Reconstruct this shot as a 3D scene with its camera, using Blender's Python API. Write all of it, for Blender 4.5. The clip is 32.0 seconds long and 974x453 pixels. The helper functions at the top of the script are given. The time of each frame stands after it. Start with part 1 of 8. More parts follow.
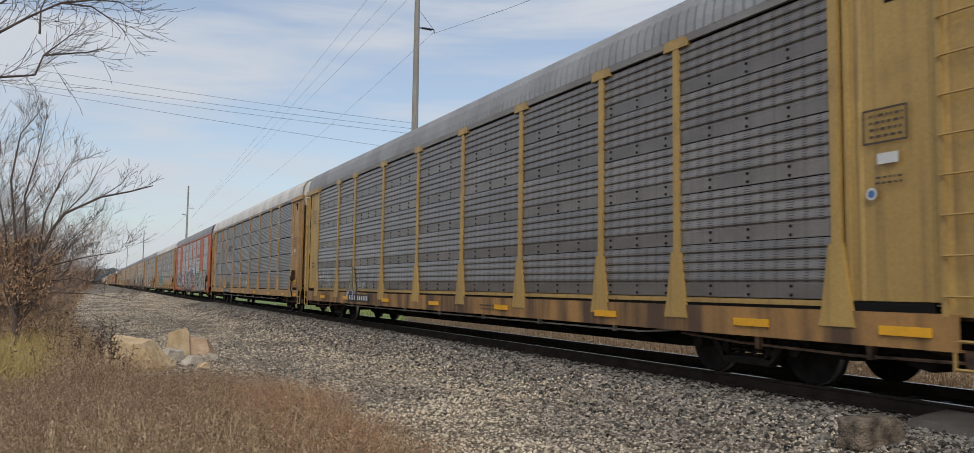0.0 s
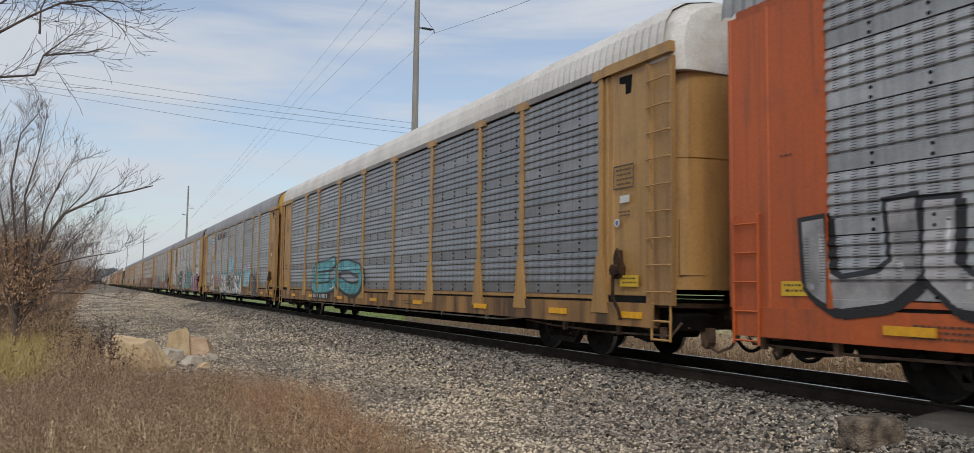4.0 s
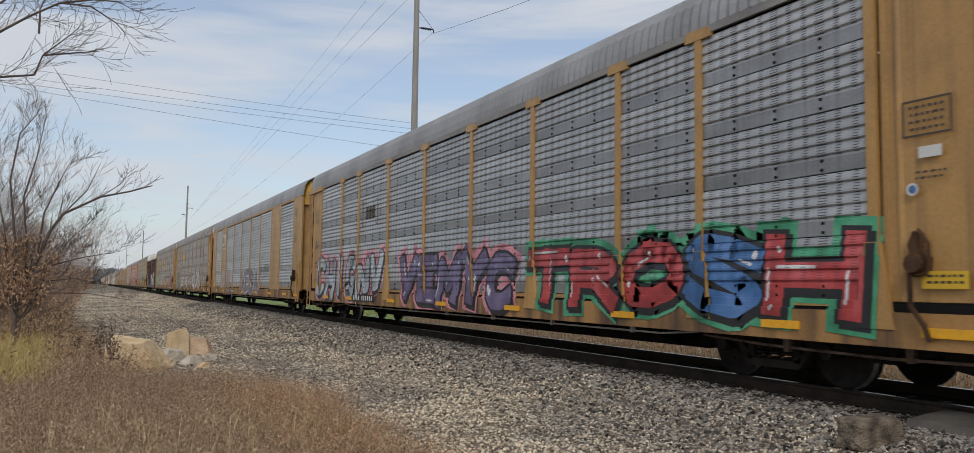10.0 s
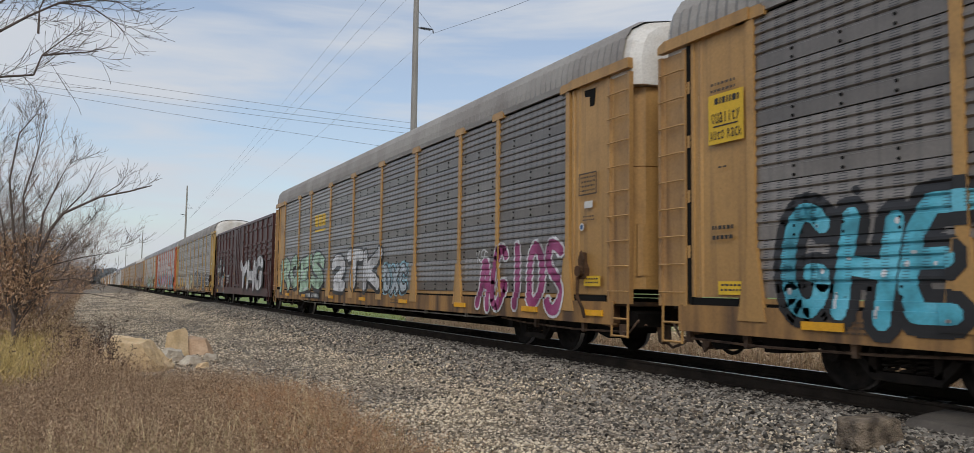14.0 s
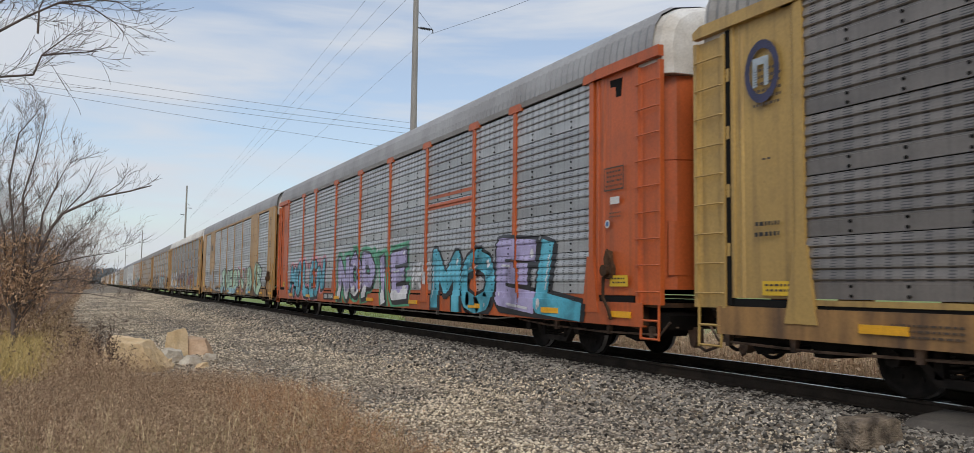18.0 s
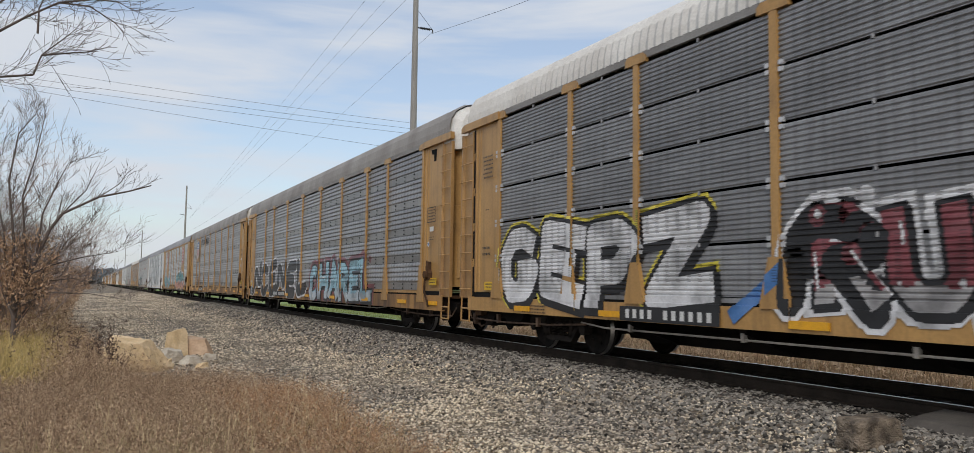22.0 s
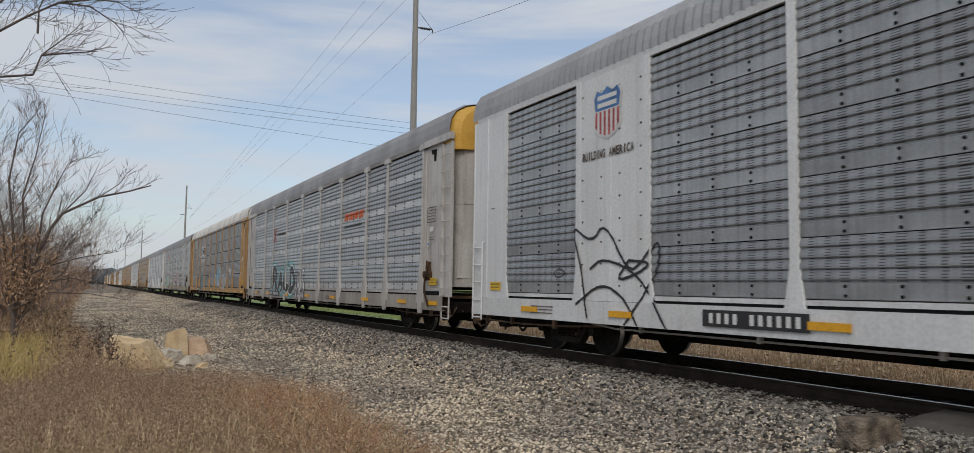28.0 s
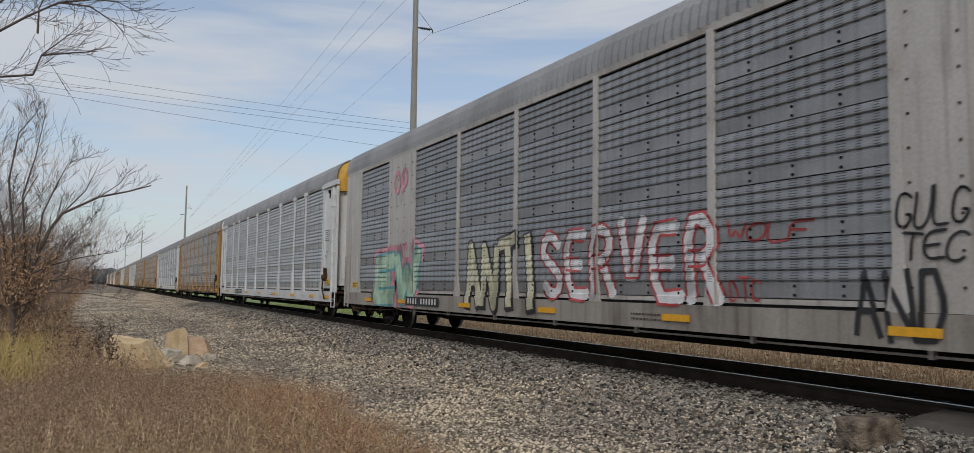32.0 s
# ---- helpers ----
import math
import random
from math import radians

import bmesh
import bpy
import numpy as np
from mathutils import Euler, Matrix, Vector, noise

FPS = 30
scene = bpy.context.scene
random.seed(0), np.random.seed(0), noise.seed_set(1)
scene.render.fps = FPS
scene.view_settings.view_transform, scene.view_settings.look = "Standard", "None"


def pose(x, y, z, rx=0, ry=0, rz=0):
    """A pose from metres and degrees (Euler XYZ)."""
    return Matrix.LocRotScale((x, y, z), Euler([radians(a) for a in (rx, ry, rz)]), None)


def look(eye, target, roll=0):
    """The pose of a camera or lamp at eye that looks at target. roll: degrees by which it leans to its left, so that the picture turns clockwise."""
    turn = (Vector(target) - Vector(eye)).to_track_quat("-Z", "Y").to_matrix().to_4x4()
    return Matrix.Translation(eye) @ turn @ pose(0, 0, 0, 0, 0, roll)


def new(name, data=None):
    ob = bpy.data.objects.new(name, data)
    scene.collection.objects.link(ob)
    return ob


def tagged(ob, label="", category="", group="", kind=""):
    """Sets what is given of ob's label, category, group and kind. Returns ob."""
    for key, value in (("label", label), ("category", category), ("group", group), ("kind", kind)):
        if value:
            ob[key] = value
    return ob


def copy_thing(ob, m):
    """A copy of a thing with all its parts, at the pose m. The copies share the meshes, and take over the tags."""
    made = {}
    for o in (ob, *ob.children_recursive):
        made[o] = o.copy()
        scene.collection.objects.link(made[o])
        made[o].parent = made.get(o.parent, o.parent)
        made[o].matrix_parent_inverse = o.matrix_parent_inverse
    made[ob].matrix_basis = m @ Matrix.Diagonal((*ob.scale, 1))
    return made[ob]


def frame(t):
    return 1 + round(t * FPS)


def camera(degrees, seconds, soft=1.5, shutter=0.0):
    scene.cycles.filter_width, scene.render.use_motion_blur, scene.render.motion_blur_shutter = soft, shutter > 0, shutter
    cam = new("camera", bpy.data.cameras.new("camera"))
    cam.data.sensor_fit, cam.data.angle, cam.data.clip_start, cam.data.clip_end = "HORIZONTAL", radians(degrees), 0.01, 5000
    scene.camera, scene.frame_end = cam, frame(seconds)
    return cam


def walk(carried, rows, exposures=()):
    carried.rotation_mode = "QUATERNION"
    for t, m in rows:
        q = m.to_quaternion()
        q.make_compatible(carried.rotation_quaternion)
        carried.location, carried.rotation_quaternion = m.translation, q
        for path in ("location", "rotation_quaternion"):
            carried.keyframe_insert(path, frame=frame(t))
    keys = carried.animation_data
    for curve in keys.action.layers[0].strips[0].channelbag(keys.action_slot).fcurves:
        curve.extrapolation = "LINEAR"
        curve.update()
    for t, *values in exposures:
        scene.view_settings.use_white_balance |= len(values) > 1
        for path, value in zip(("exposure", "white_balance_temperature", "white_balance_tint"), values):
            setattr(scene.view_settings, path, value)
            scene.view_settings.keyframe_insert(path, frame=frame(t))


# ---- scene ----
cam = camera(62.54, 32.0, soft=0.42, shutter=0.06)

# The camera stands on the gravel strip beside the line; z = 0 is the top of the rails.
EYE = Vector((0.0, 0.0, 1.183))
TILT, LEAN = 4.394, 0.8


def aim(turn):
    a, b = radians(turn), radians(TILT)
    way = Vector((math.sin(a) * math.cos(b), math.cos(a) * math.cos(b), math.sin(b)))
    return look(EYE, EYE + way * 20, LEAN)


walk(cam, [(0.0, aim(26.07)), (8.0, aim(26.09)), (16.0, aim(26.16)), (32.0, aim(26.18))], [(0.0, -0.05), (14.0, -0.05), (18.0, 0.06), (25.0, 0.08), (28.5, -0.14), (32.0, -0.17)])

# ---- light ----
SUN_UP, SUN_TURN = 40.0, 212.0
world = bpy.data.worlds.new("sky")
scene.world = world
world.use_nodes = True
wn, wl = world.node_tree.nodes, world.node_tree.links
wn.clear()
w_out = wn.new("ShaderNodeOutputWorld")
w_bg = wn.new("ShaderNodeBackground")
w_bg.inputs["Strength"].default_value = 0.142
w_sky = wn.new("ShaderNodeTexSky")
w_sky.sky_type = "NISHITA"
w_sky.sun_disc = False
w_sky.sun_elevation, w_sky.sun_rotation = radians(SUN_UP), radians(SUN_TURN)
w_sky.air_density, w_sky.dust_density, w_sky.ozone_density = 1.0, 1.6, 1.2
w_co = wn.new("ShaderNodeTexCoord")
w_map = wn.new("ShaderNodeMapping")
w_map.inputs["Scale"].default_value = (1.1, 1.1, 8.5)
w_map.inputs["Rotation"].default_value = (0.10, 0.06, 0.5)
w_noise = wn.new("ShaderNodeTexNoise")
w_noise.inputs["Scale"].default_value = 2.2
w_noise.inputs["Detail"].default_value = 7.0
w_noise.inputs["Roughness"].default_value = 0.52
w_noise.inputs["Distortion"].default_value = 0.35
w_ramp = wn.new("ShaderNodeValToRGB")
w_ramp.color_ramp.elements[0].position, w_ramp.color_ramp.elements[0].color = 0.38, (0.30, 0.30, 0.30, 1)
w_ramp.color_ramp.elements[1].position, w_ramp.color_ramp.elements[1].color = 0.60, (0.96, 0.96, 0.96, 1)
w_mix = wn.new("ShaderNodeMixRGB")
w_mix.inputs["Color2"].default_value = (4.52, 4.76, 5.16, 1)
wl.new(w_co.outputs["Generated"], w_map.inputs["Vector"])
wl.new(w_map.outputs["Vector"], w_noise.inputs["Vector"])
wl.new(w_noise.outputs["Fac"], w_ramp.inputs["Fac"])
wl.new(w_ramp.outputs["Color"], w_mix.inputs["Fac"])
wl.new(w_sky.outputs["Color"], w_mix.inputs["Color1"])
wl.new(w_mix.outputs["Color"], w_bg.inputs["Color"])
wl.new(w_bg.outputs["Background"], w_out.inputs["Surface"])

sun_data = bpy.data.lights.new("sun", "SUN")
sun_data.energy, sun_data.angle, sun_data.color = 1.25, radians(20), (1.0, 0.94, 0.85)
sun = new("sun", sun_data)
_a, _e = radians(SUN_TURN), radians(SUN_UP)
sun.matrix_basis = look((0, 0, 60), Vector((0, 0, 60)) - Vector((math.sin(_a) * math.cos(_e), math.cos(_a) * math.cos(_e), math.sin(_e))))


# ---- materials ----
def nodes_of(name):
    m = bpy.data.materials.new(name)
    m.use_nodes = True
    n, l = m.node_tree.nodes, m.node_tree.links
    return m, n, l, n["Principled BSDF"]


def surface(name, base, second, rough=0.7, metal=0.0, scale=3.0, stretch=(1, 1, 1), fine=40.0, bump=0.15, spread=0.12, space="Object", low=0.35, high=0.7, dist=0.01):
    """A worn surface: two tones mixed by coarse stains and fine grain, with a shade of its own for each object."""
    m, n, l, b = nodes_of(name)
    co = n.new("ShaderNodeTexCoord")
    mp = n.new("ShaderNodeMapping")
    mp.inputs["Scale"].default_value = stretch
    l.new(co.outputs[space], mp.inputs["Vector"])
    big, small = n.new("ShaderNodeTexNoise"), n.new("ShaderNodeTexNoise")
    big.inputs["Scale"].default_value, big.inputs["Detail"].default_value = scale, 5
    small.inputs["Scale"].default_value, small.inputs["Detail"].default_value = fine, 3
    info = n.new("ShaderNodeObjectInfo")
    shift = n.new("ShaderNodeVectorMath")
    shift.operation = "ADD"
    l.new(mp.outputs["Vector"], shift.inputs[0])
    l.new(info.outputs["Random"], shift.inputs[1])
    l.new(shift.outputs["Vector"], big.inputs["Vector"])
    l.new(co.outputs[space], small.inputs["Vector"])
    ramp = n.new("ShaderNodeValToRGB")
    ramp.color_ramp.elements[0].position, ramp.color_ramp.elements[1].position = low, high
    ramp.color_ramp.elements[0].color, ramp.color_ramp.elements[1].color = (*base, 1), (*second, 1)
    l.new(big.outputs["Fac"], ramp.inputs["Fac"])
    val = n.new("ShaderNodeMath")
    val.operation = "MULTIPLY_ADD"
    val.inputs[1].default_value, val.inputs[2].default_value = spread * 2, 1 - spread
    l.new(info.outputs["Random"], val.inputs[0])
    grain = n.new("ShaderNodeMath")
    grain.operation = "MULTIPLY_ADD"
    grain.inputs[1].default_value, grain.inputs[2].default_value = 0.5, 0.75
    l.new(small.outputs["Fac"], grain.inputs[0])
    both = n.new("ShaderNodeMath")
    both.operation = "MULTIPLY"
    l.new(val.outputs[0], both.inputs[0])
    l.new(grain.outputs[0], both.inputs[1])
    hsv = n.new("ShaderNodeHueSaturation")
    l.new(ramp.outputs["Color"], hsv.inputs["Color"])
    l.new(both.outputs[0], hsv.inputs["Value"])
    l.new(hsv.outputs["Color"], b.inputs["Base Color"])
    b.inputs["Roughness"].default_value, b.inputs["Metallic"].default_value = rough, metal
    if bump:
        bp = n.new("ShaderNodeBump")
        bp.inputs["Strength"].default_value, bp.inputs["Distance"].default_value = bump, dist
        l.new(small.outputs["Fac"], bp.inputs["Height"])
        l.new(bp.outputs["Normal"], b.inputs["Normal"])
    return m


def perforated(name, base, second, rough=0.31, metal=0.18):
    """Galvanised sheet streaked by rain and soot, with the shade inside its rows of short punched slots painted on."""
    base, second = (tuple(0.82 * c for c in v) for v in (base, second))
    m = surface(name, base, second, rough, metal, 1.2, (1, 0.5, 2.4), 30, 0.1, 0.16, low=0.3, high=0.72)
    n, l = m.node_tree.nodes, m.node_tree.links
    b = n["Principled BSDF"]
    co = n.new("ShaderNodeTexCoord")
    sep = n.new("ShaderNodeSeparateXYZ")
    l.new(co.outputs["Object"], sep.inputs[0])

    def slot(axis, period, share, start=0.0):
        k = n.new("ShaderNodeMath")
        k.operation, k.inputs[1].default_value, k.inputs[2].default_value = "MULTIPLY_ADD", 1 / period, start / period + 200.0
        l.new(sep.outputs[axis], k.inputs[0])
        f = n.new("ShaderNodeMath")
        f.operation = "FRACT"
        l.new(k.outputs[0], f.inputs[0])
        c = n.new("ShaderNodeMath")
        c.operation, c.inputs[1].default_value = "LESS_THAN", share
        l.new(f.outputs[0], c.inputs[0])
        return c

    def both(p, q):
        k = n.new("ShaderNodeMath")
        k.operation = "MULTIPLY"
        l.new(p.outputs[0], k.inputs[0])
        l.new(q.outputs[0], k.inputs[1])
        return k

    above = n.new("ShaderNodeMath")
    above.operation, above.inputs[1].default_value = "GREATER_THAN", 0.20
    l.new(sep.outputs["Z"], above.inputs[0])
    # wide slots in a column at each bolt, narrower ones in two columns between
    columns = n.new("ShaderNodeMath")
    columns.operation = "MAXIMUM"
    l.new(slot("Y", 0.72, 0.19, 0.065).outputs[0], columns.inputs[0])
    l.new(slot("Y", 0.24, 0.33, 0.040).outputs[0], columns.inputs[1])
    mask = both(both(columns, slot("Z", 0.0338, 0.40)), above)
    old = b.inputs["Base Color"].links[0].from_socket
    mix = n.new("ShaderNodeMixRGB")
    # near-black painted for the unlit inside; the slots are not cut
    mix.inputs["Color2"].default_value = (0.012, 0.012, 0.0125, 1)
    painted_shade = n.new("ShaderNodeMath")
    painted_shade.operation, painted_shade.inputs[1].default_value = "MULTIPLY", 0.88
    l.new(mask.outputs[0], painted_shade.inputs[0])
    l.new(painted_shade.outputs[0], mix.inputs["Fac"])
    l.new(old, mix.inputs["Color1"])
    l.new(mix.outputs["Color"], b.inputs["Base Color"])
    return m


def streaked(m, most):
    """Soot washed down the sheets in narrow upright streaks."""
    n, l = m.node_tree.nodes, m.node_tree.links
    b = n["Principled BSDF"]
    co, mp, t, r, mix = (n.new(k) for k in ("ShaderNodeTexCoord", "ShaderNodeMapping", "ShaderNodeTexNoise", "ShaderNodeMapRange", "ShaderNodeMixRGB"))
    mp.inputs["Scale"].default_value = (0.0, 7.0, 0.30)
    t.inputs["Scale"].default_value, t.inputs["Detail"].default_value, t.inputs["Roughness"].default_value = 1.0, 6, 0.65
    r.inputs["From Min"].default_value, r.inputs["From Max"].default_value, r.inputs["To Max"].default_value = 0.46, 0.70, most
    mix.inputs["Color2"].default_value = (0.050, 0.045, 0.040, 1)
    l.new(co.outputs["Object"], mp.inputs["Vector"])
    l.new(mp.outputs["Vector"], t.inputs["Vector"])
    l.new(t.outputs["Fac"], r.inputs["Value"])
    l.new(r.outputs["Result"], mix.inputs["Fac"])
    l.new(b.inputs["Base Color"].links[0].from_socket, mix.inputs["Color1"])
    l.new(mix.outputs["Color"], b.inputs["Base Color"])
    b.inputs["Specular IOR Level"].default_value = 1.0
    b.inputs["Roughness"].default_value = min(b.inputs["Roughness"].default_value, 0.36)


def weathered(name, base, second, grime=(0.09, 0.055, 0.035), amount=0.55, rough=0.45):
    """Old paint on steel: faded patches, brown streaks run down by rain, and specks of rust."""
    m = surface(name, base, second, rough, 0, 0.9, (1, 1, 0.35), 25, 0.06, 0.05)
    n, l = m.node_tree.nodes, m.node_tree.links
    b = n["Principled BSDF"]
    co = n.new("ShaderNodeTexCoord")

    def masked(stretch, scale, detail, lo, hi, most):
        mp = n.new("ShaderNodeMapping")
        mp.inputs["Scale"].default_value = stretch
        l.new(co.outputs["Object"], mp.inputs["Vector"])
        t = n.new("ShaderNodeTexNoise")
        t.inputs["Scale"].default_value, t.inputs["Detail"].default_value = scale, detail
        l.new(mp.outputs["Vector"], t.inputs["Vector"])
        r = n.new("ShaderNodeMapRange")
        r.inputs["From Min"].default_value, r.inputs["From Max"].default_value = lo, hi
        r.inputs["To Max"].default_value = most
        l.new(t.outputs["Fac"], r.inputs["Value"])
        old = b.inputs["Base Color"].links[0].from_socket
        mix = n.new("ShaderNodeMixRGB")
        mix.inputs["Color2"].default_value = (*grime, 1)
        l.new(r.outputs["Result"], mix.inputs["Fac"])
        l.new(old, mix.inputs["Color1"])
        l.new(mix.outputs["Color"], b.inputs["Base Color"])

    masked((3.0, 9.0, 0.35), 1.0, 6, 0.52, 0.78, amount)
    masked((1, 1, 1), 14.0, 5, 0.67, 0.78, amount * 0.8)
    masked((1, 1, 0.6), 1.6, 9, 0.56, 0.72, amount * 0.8)
    return m


def plain(name, col, rough=0.6):
    return surface(name, col, tuple(c * 0.86 for c in col), rough, 0, 2.0, fine=60, bump=0.0, spread=0.03)


MAT = {}
for name, base, second in (("tan", (0.46, 0.265, 0.089), (0.34, 0.19, 0.064)), ("mustard", (0.46, 0.30, 0.09), (0.35, 0.225, 0.075)),
                           ("orange", (0.52, 0.108, 0.022), (0.38, 0.083, 0.024)), ("white_paint", (0.68, 0.69, 0.69), (0.58, 0.58, 0.57)),
                           ("grey_paint", (0.50, 0.48, 0.455), (0.36, 0.335, 0.305)), ("oxide", (0.068, 0.018, 0.016), (0.034, 0.012, 0.012))):
    MAT[name] = weathered(name, base, second, amount=0.16 if name == "white_paint" else 0.46)
MAT["sill_grey"] = weathered("sill_grey", (0.36, 0.335, 0.30), (0.22, 0.195, 0.168), (0.07, 0.05, 0.036), 0.6)
MAT["ladder_tan"] = weathered("ladder_tan", (0.41, 0.238, 0.085), (0.26, 0.145, 0.06), (0.085, 0.045, 0.028), 0.65)
MAT["sill_tan"] = surface("sill_tan", (0.37, 0.20, 0.066), (0.09, 0.052, 0.030), 0.65, 0, 0.9, (1, 2.5, 0.3), 25, 0.08, 0.05, low=0.40, high=0.64)
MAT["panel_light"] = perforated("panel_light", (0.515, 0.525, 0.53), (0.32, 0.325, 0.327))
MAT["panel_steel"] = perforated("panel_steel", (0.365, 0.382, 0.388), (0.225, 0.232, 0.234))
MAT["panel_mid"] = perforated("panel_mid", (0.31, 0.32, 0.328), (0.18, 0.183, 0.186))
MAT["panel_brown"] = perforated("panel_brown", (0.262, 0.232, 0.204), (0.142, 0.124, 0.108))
MAT["panel_ribbed"] = surface("panel_ribbed", (0.26, 0.262, 0.27), (0.165, 0.165, 0.17), 0.6, 0.2, 1.2, (1, 0.5, 2.0), 30, 0.08, 0.14)
MAT["band_light"] = surface("band_light", (0.35, 0.365, 0.372), (0.24, 0.247, 0.25), 0.5, 0.25, 1.2, (1, 0.5, 2.4), 30, 0.08, 0.14)
MAT["band_bright"] = surface("band_bright", (0.405, 0.414, 0.418), (0.28, 0.285, 0.285), 0.45, 0.2, 1.2, (1, 0.5, 2.4), 30, 0.08, 0.14)
MAT["band_mid"] = surface("band_mid", (0.26, 0.262, 0.27), (0.17, 0.17, 0.172), 0.5, 0.25, 1.2, (1, 0.5, 2.4), 30, 0.08, 0.14)
MAT["band_dark"] = surface("band_dark", (0.17, 0.17, 0.175), (0.115, 0.112, 0.112), 0.5, 0.25, 1.2, (1, 0.5, 2.4), 30, 0.08, 0.14)
MAT["band_brown"] = surface("band_brown", (0.185, 0.163, 0.144), (0.122, 0.105, 0.092), 0.55, 0.2, 1.2, (1, 0.5, 2.4), 30, 0.08, 0.12)
MAT["band_pale"] = surface("band_pale", (0.54, 0.545, 0.56), (0.40, 0.40, 0.405), 0.5, 0.1, 1.2, (1, 0.5, 2.4), 30, 0.05, 0.08)
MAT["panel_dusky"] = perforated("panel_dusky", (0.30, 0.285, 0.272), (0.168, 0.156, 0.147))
MAT["band_dusky"] = surface("band_dusky", (0.215, 0.203, 0.192), (0.140, 0.130, 0.122), 0.5, 0.2, 1.2, (1, 0.5, 2.4), 30, 0.08, 0.14)
for name in ("panel_light", "panel_steel", "panel_mid", "panel_brown", "panel_dusky", "panel_ribbed", "band_light", "band_bright", "band_mid", "band_brown", "band_dusky", "band_pale"):
    streaked(MAT[name], 0.45)
MAT["roof_grey"] = surface("roof_grey", (0.33, 0.335, 0.345), (0.24, 0.24, 0.245), 0.55, 0.2, 1.0, (1, 1, 0.4), 30, 0.05, 0.10)
MAT["roof_white"] = surface("roof_white", (0.66, 0.65, 0.62), (0.50, 0.48, 0.45), 0.6, 0.0, 1.0, (1, 1, 0.4), 30, 0.05, 0.05)
MAT["roof_brown"] = surface("roof_brown", (0.31, 0.30, 0.285), (0.22, 0.205, 0.195), 0.6, 0.1, 1.0, (1, 1, 0.4), 30, 0.05, 0.05)
MAT["cap_white"] = surface("cap_white", (0.70, 0.69, 0.66), (0.50, 0.46, 0.40), 0.6, 0, 1.6, fine=30, bump=0.05, spread=0.04)
MAT["cap_yellow"] = surface("cap_yellow", (0.60, 0.34, 0.05), (0.46, 0.26, 0.05), 0.6, 0, 1.6, fine=30, bump=0.05, spread=0.04)
MAT["galvanised"] = weathered("galvanised", (0.33, 0.345, 0.34), (0.19, 0.195, 0.19), (0.045, 0.032, 0.024), 0.85)
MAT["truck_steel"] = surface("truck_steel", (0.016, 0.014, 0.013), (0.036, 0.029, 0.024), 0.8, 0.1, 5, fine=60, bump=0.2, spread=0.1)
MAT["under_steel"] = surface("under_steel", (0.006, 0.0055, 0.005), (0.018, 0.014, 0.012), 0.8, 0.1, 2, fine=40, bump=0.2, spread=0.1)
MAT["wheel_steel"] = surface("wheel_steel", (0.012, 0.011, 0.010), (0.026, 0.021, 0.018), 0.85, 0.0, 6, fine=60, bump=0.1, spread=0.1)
MAT["tread"] = surface("tread", (0.45, 0.44, 0.43), (0.35, 0.34, 0.33), 0.28, 0.9, 8, fine=80, bump=0.03, spread=0.05)
MAT["reflector"] = surface("reflector", (0.80, 0.40, 0.015), (0.66, 0.33, 0.02), 0.4, 0, 12, fine=90, bump=0.03, spread=0.08)
MAT["bright_orange"] = plain("bright_orange", (0.62, 0.11, 0.02))
MAT["placard_yellow"] = plain("placard_yellow", (0.72, 0.46, 0.03))
MAT["black_plate"] = plain("black_plate", (0.022, 0.022, 0.024))
MAT["stencil_dark"] = plain("stencil_dark", (0.075, 0.052, 0.035))
MAT["stencil_white"] = plain("stencil_white", (0.66, 0.66, 0.64))
MAT["grimy_rust"] = surface("grimy_rust", (0.030, 0.021, 0.016), (0.12, 0.066, 0.036), 0.85, 0.05, 2.5, (1, 1, 0.6), 30, 0.3, 0.1)
MAT["coupler_rust"] = surface("coupler_rust", (0.055, 0.036, 0.026), (0.20, 0.125, 0.082), 0.85, 0.1, 5, fine=40, bump=0.3, spread=0.1)
MAT["rubber"] = plain("rubber", (0.018, 0.018, 0.018), 0.8)
# near-black put where openings lie in shade; also the sheets' bolt heads
MAT["dark_slot"] = plain("dark_slot", (0.012, 0.012, 0.012), 0.9)

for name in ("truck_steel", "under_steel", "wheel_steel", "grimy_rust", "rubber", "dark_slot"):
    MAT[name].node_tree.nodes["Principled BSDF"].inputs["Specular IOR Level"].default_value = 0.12


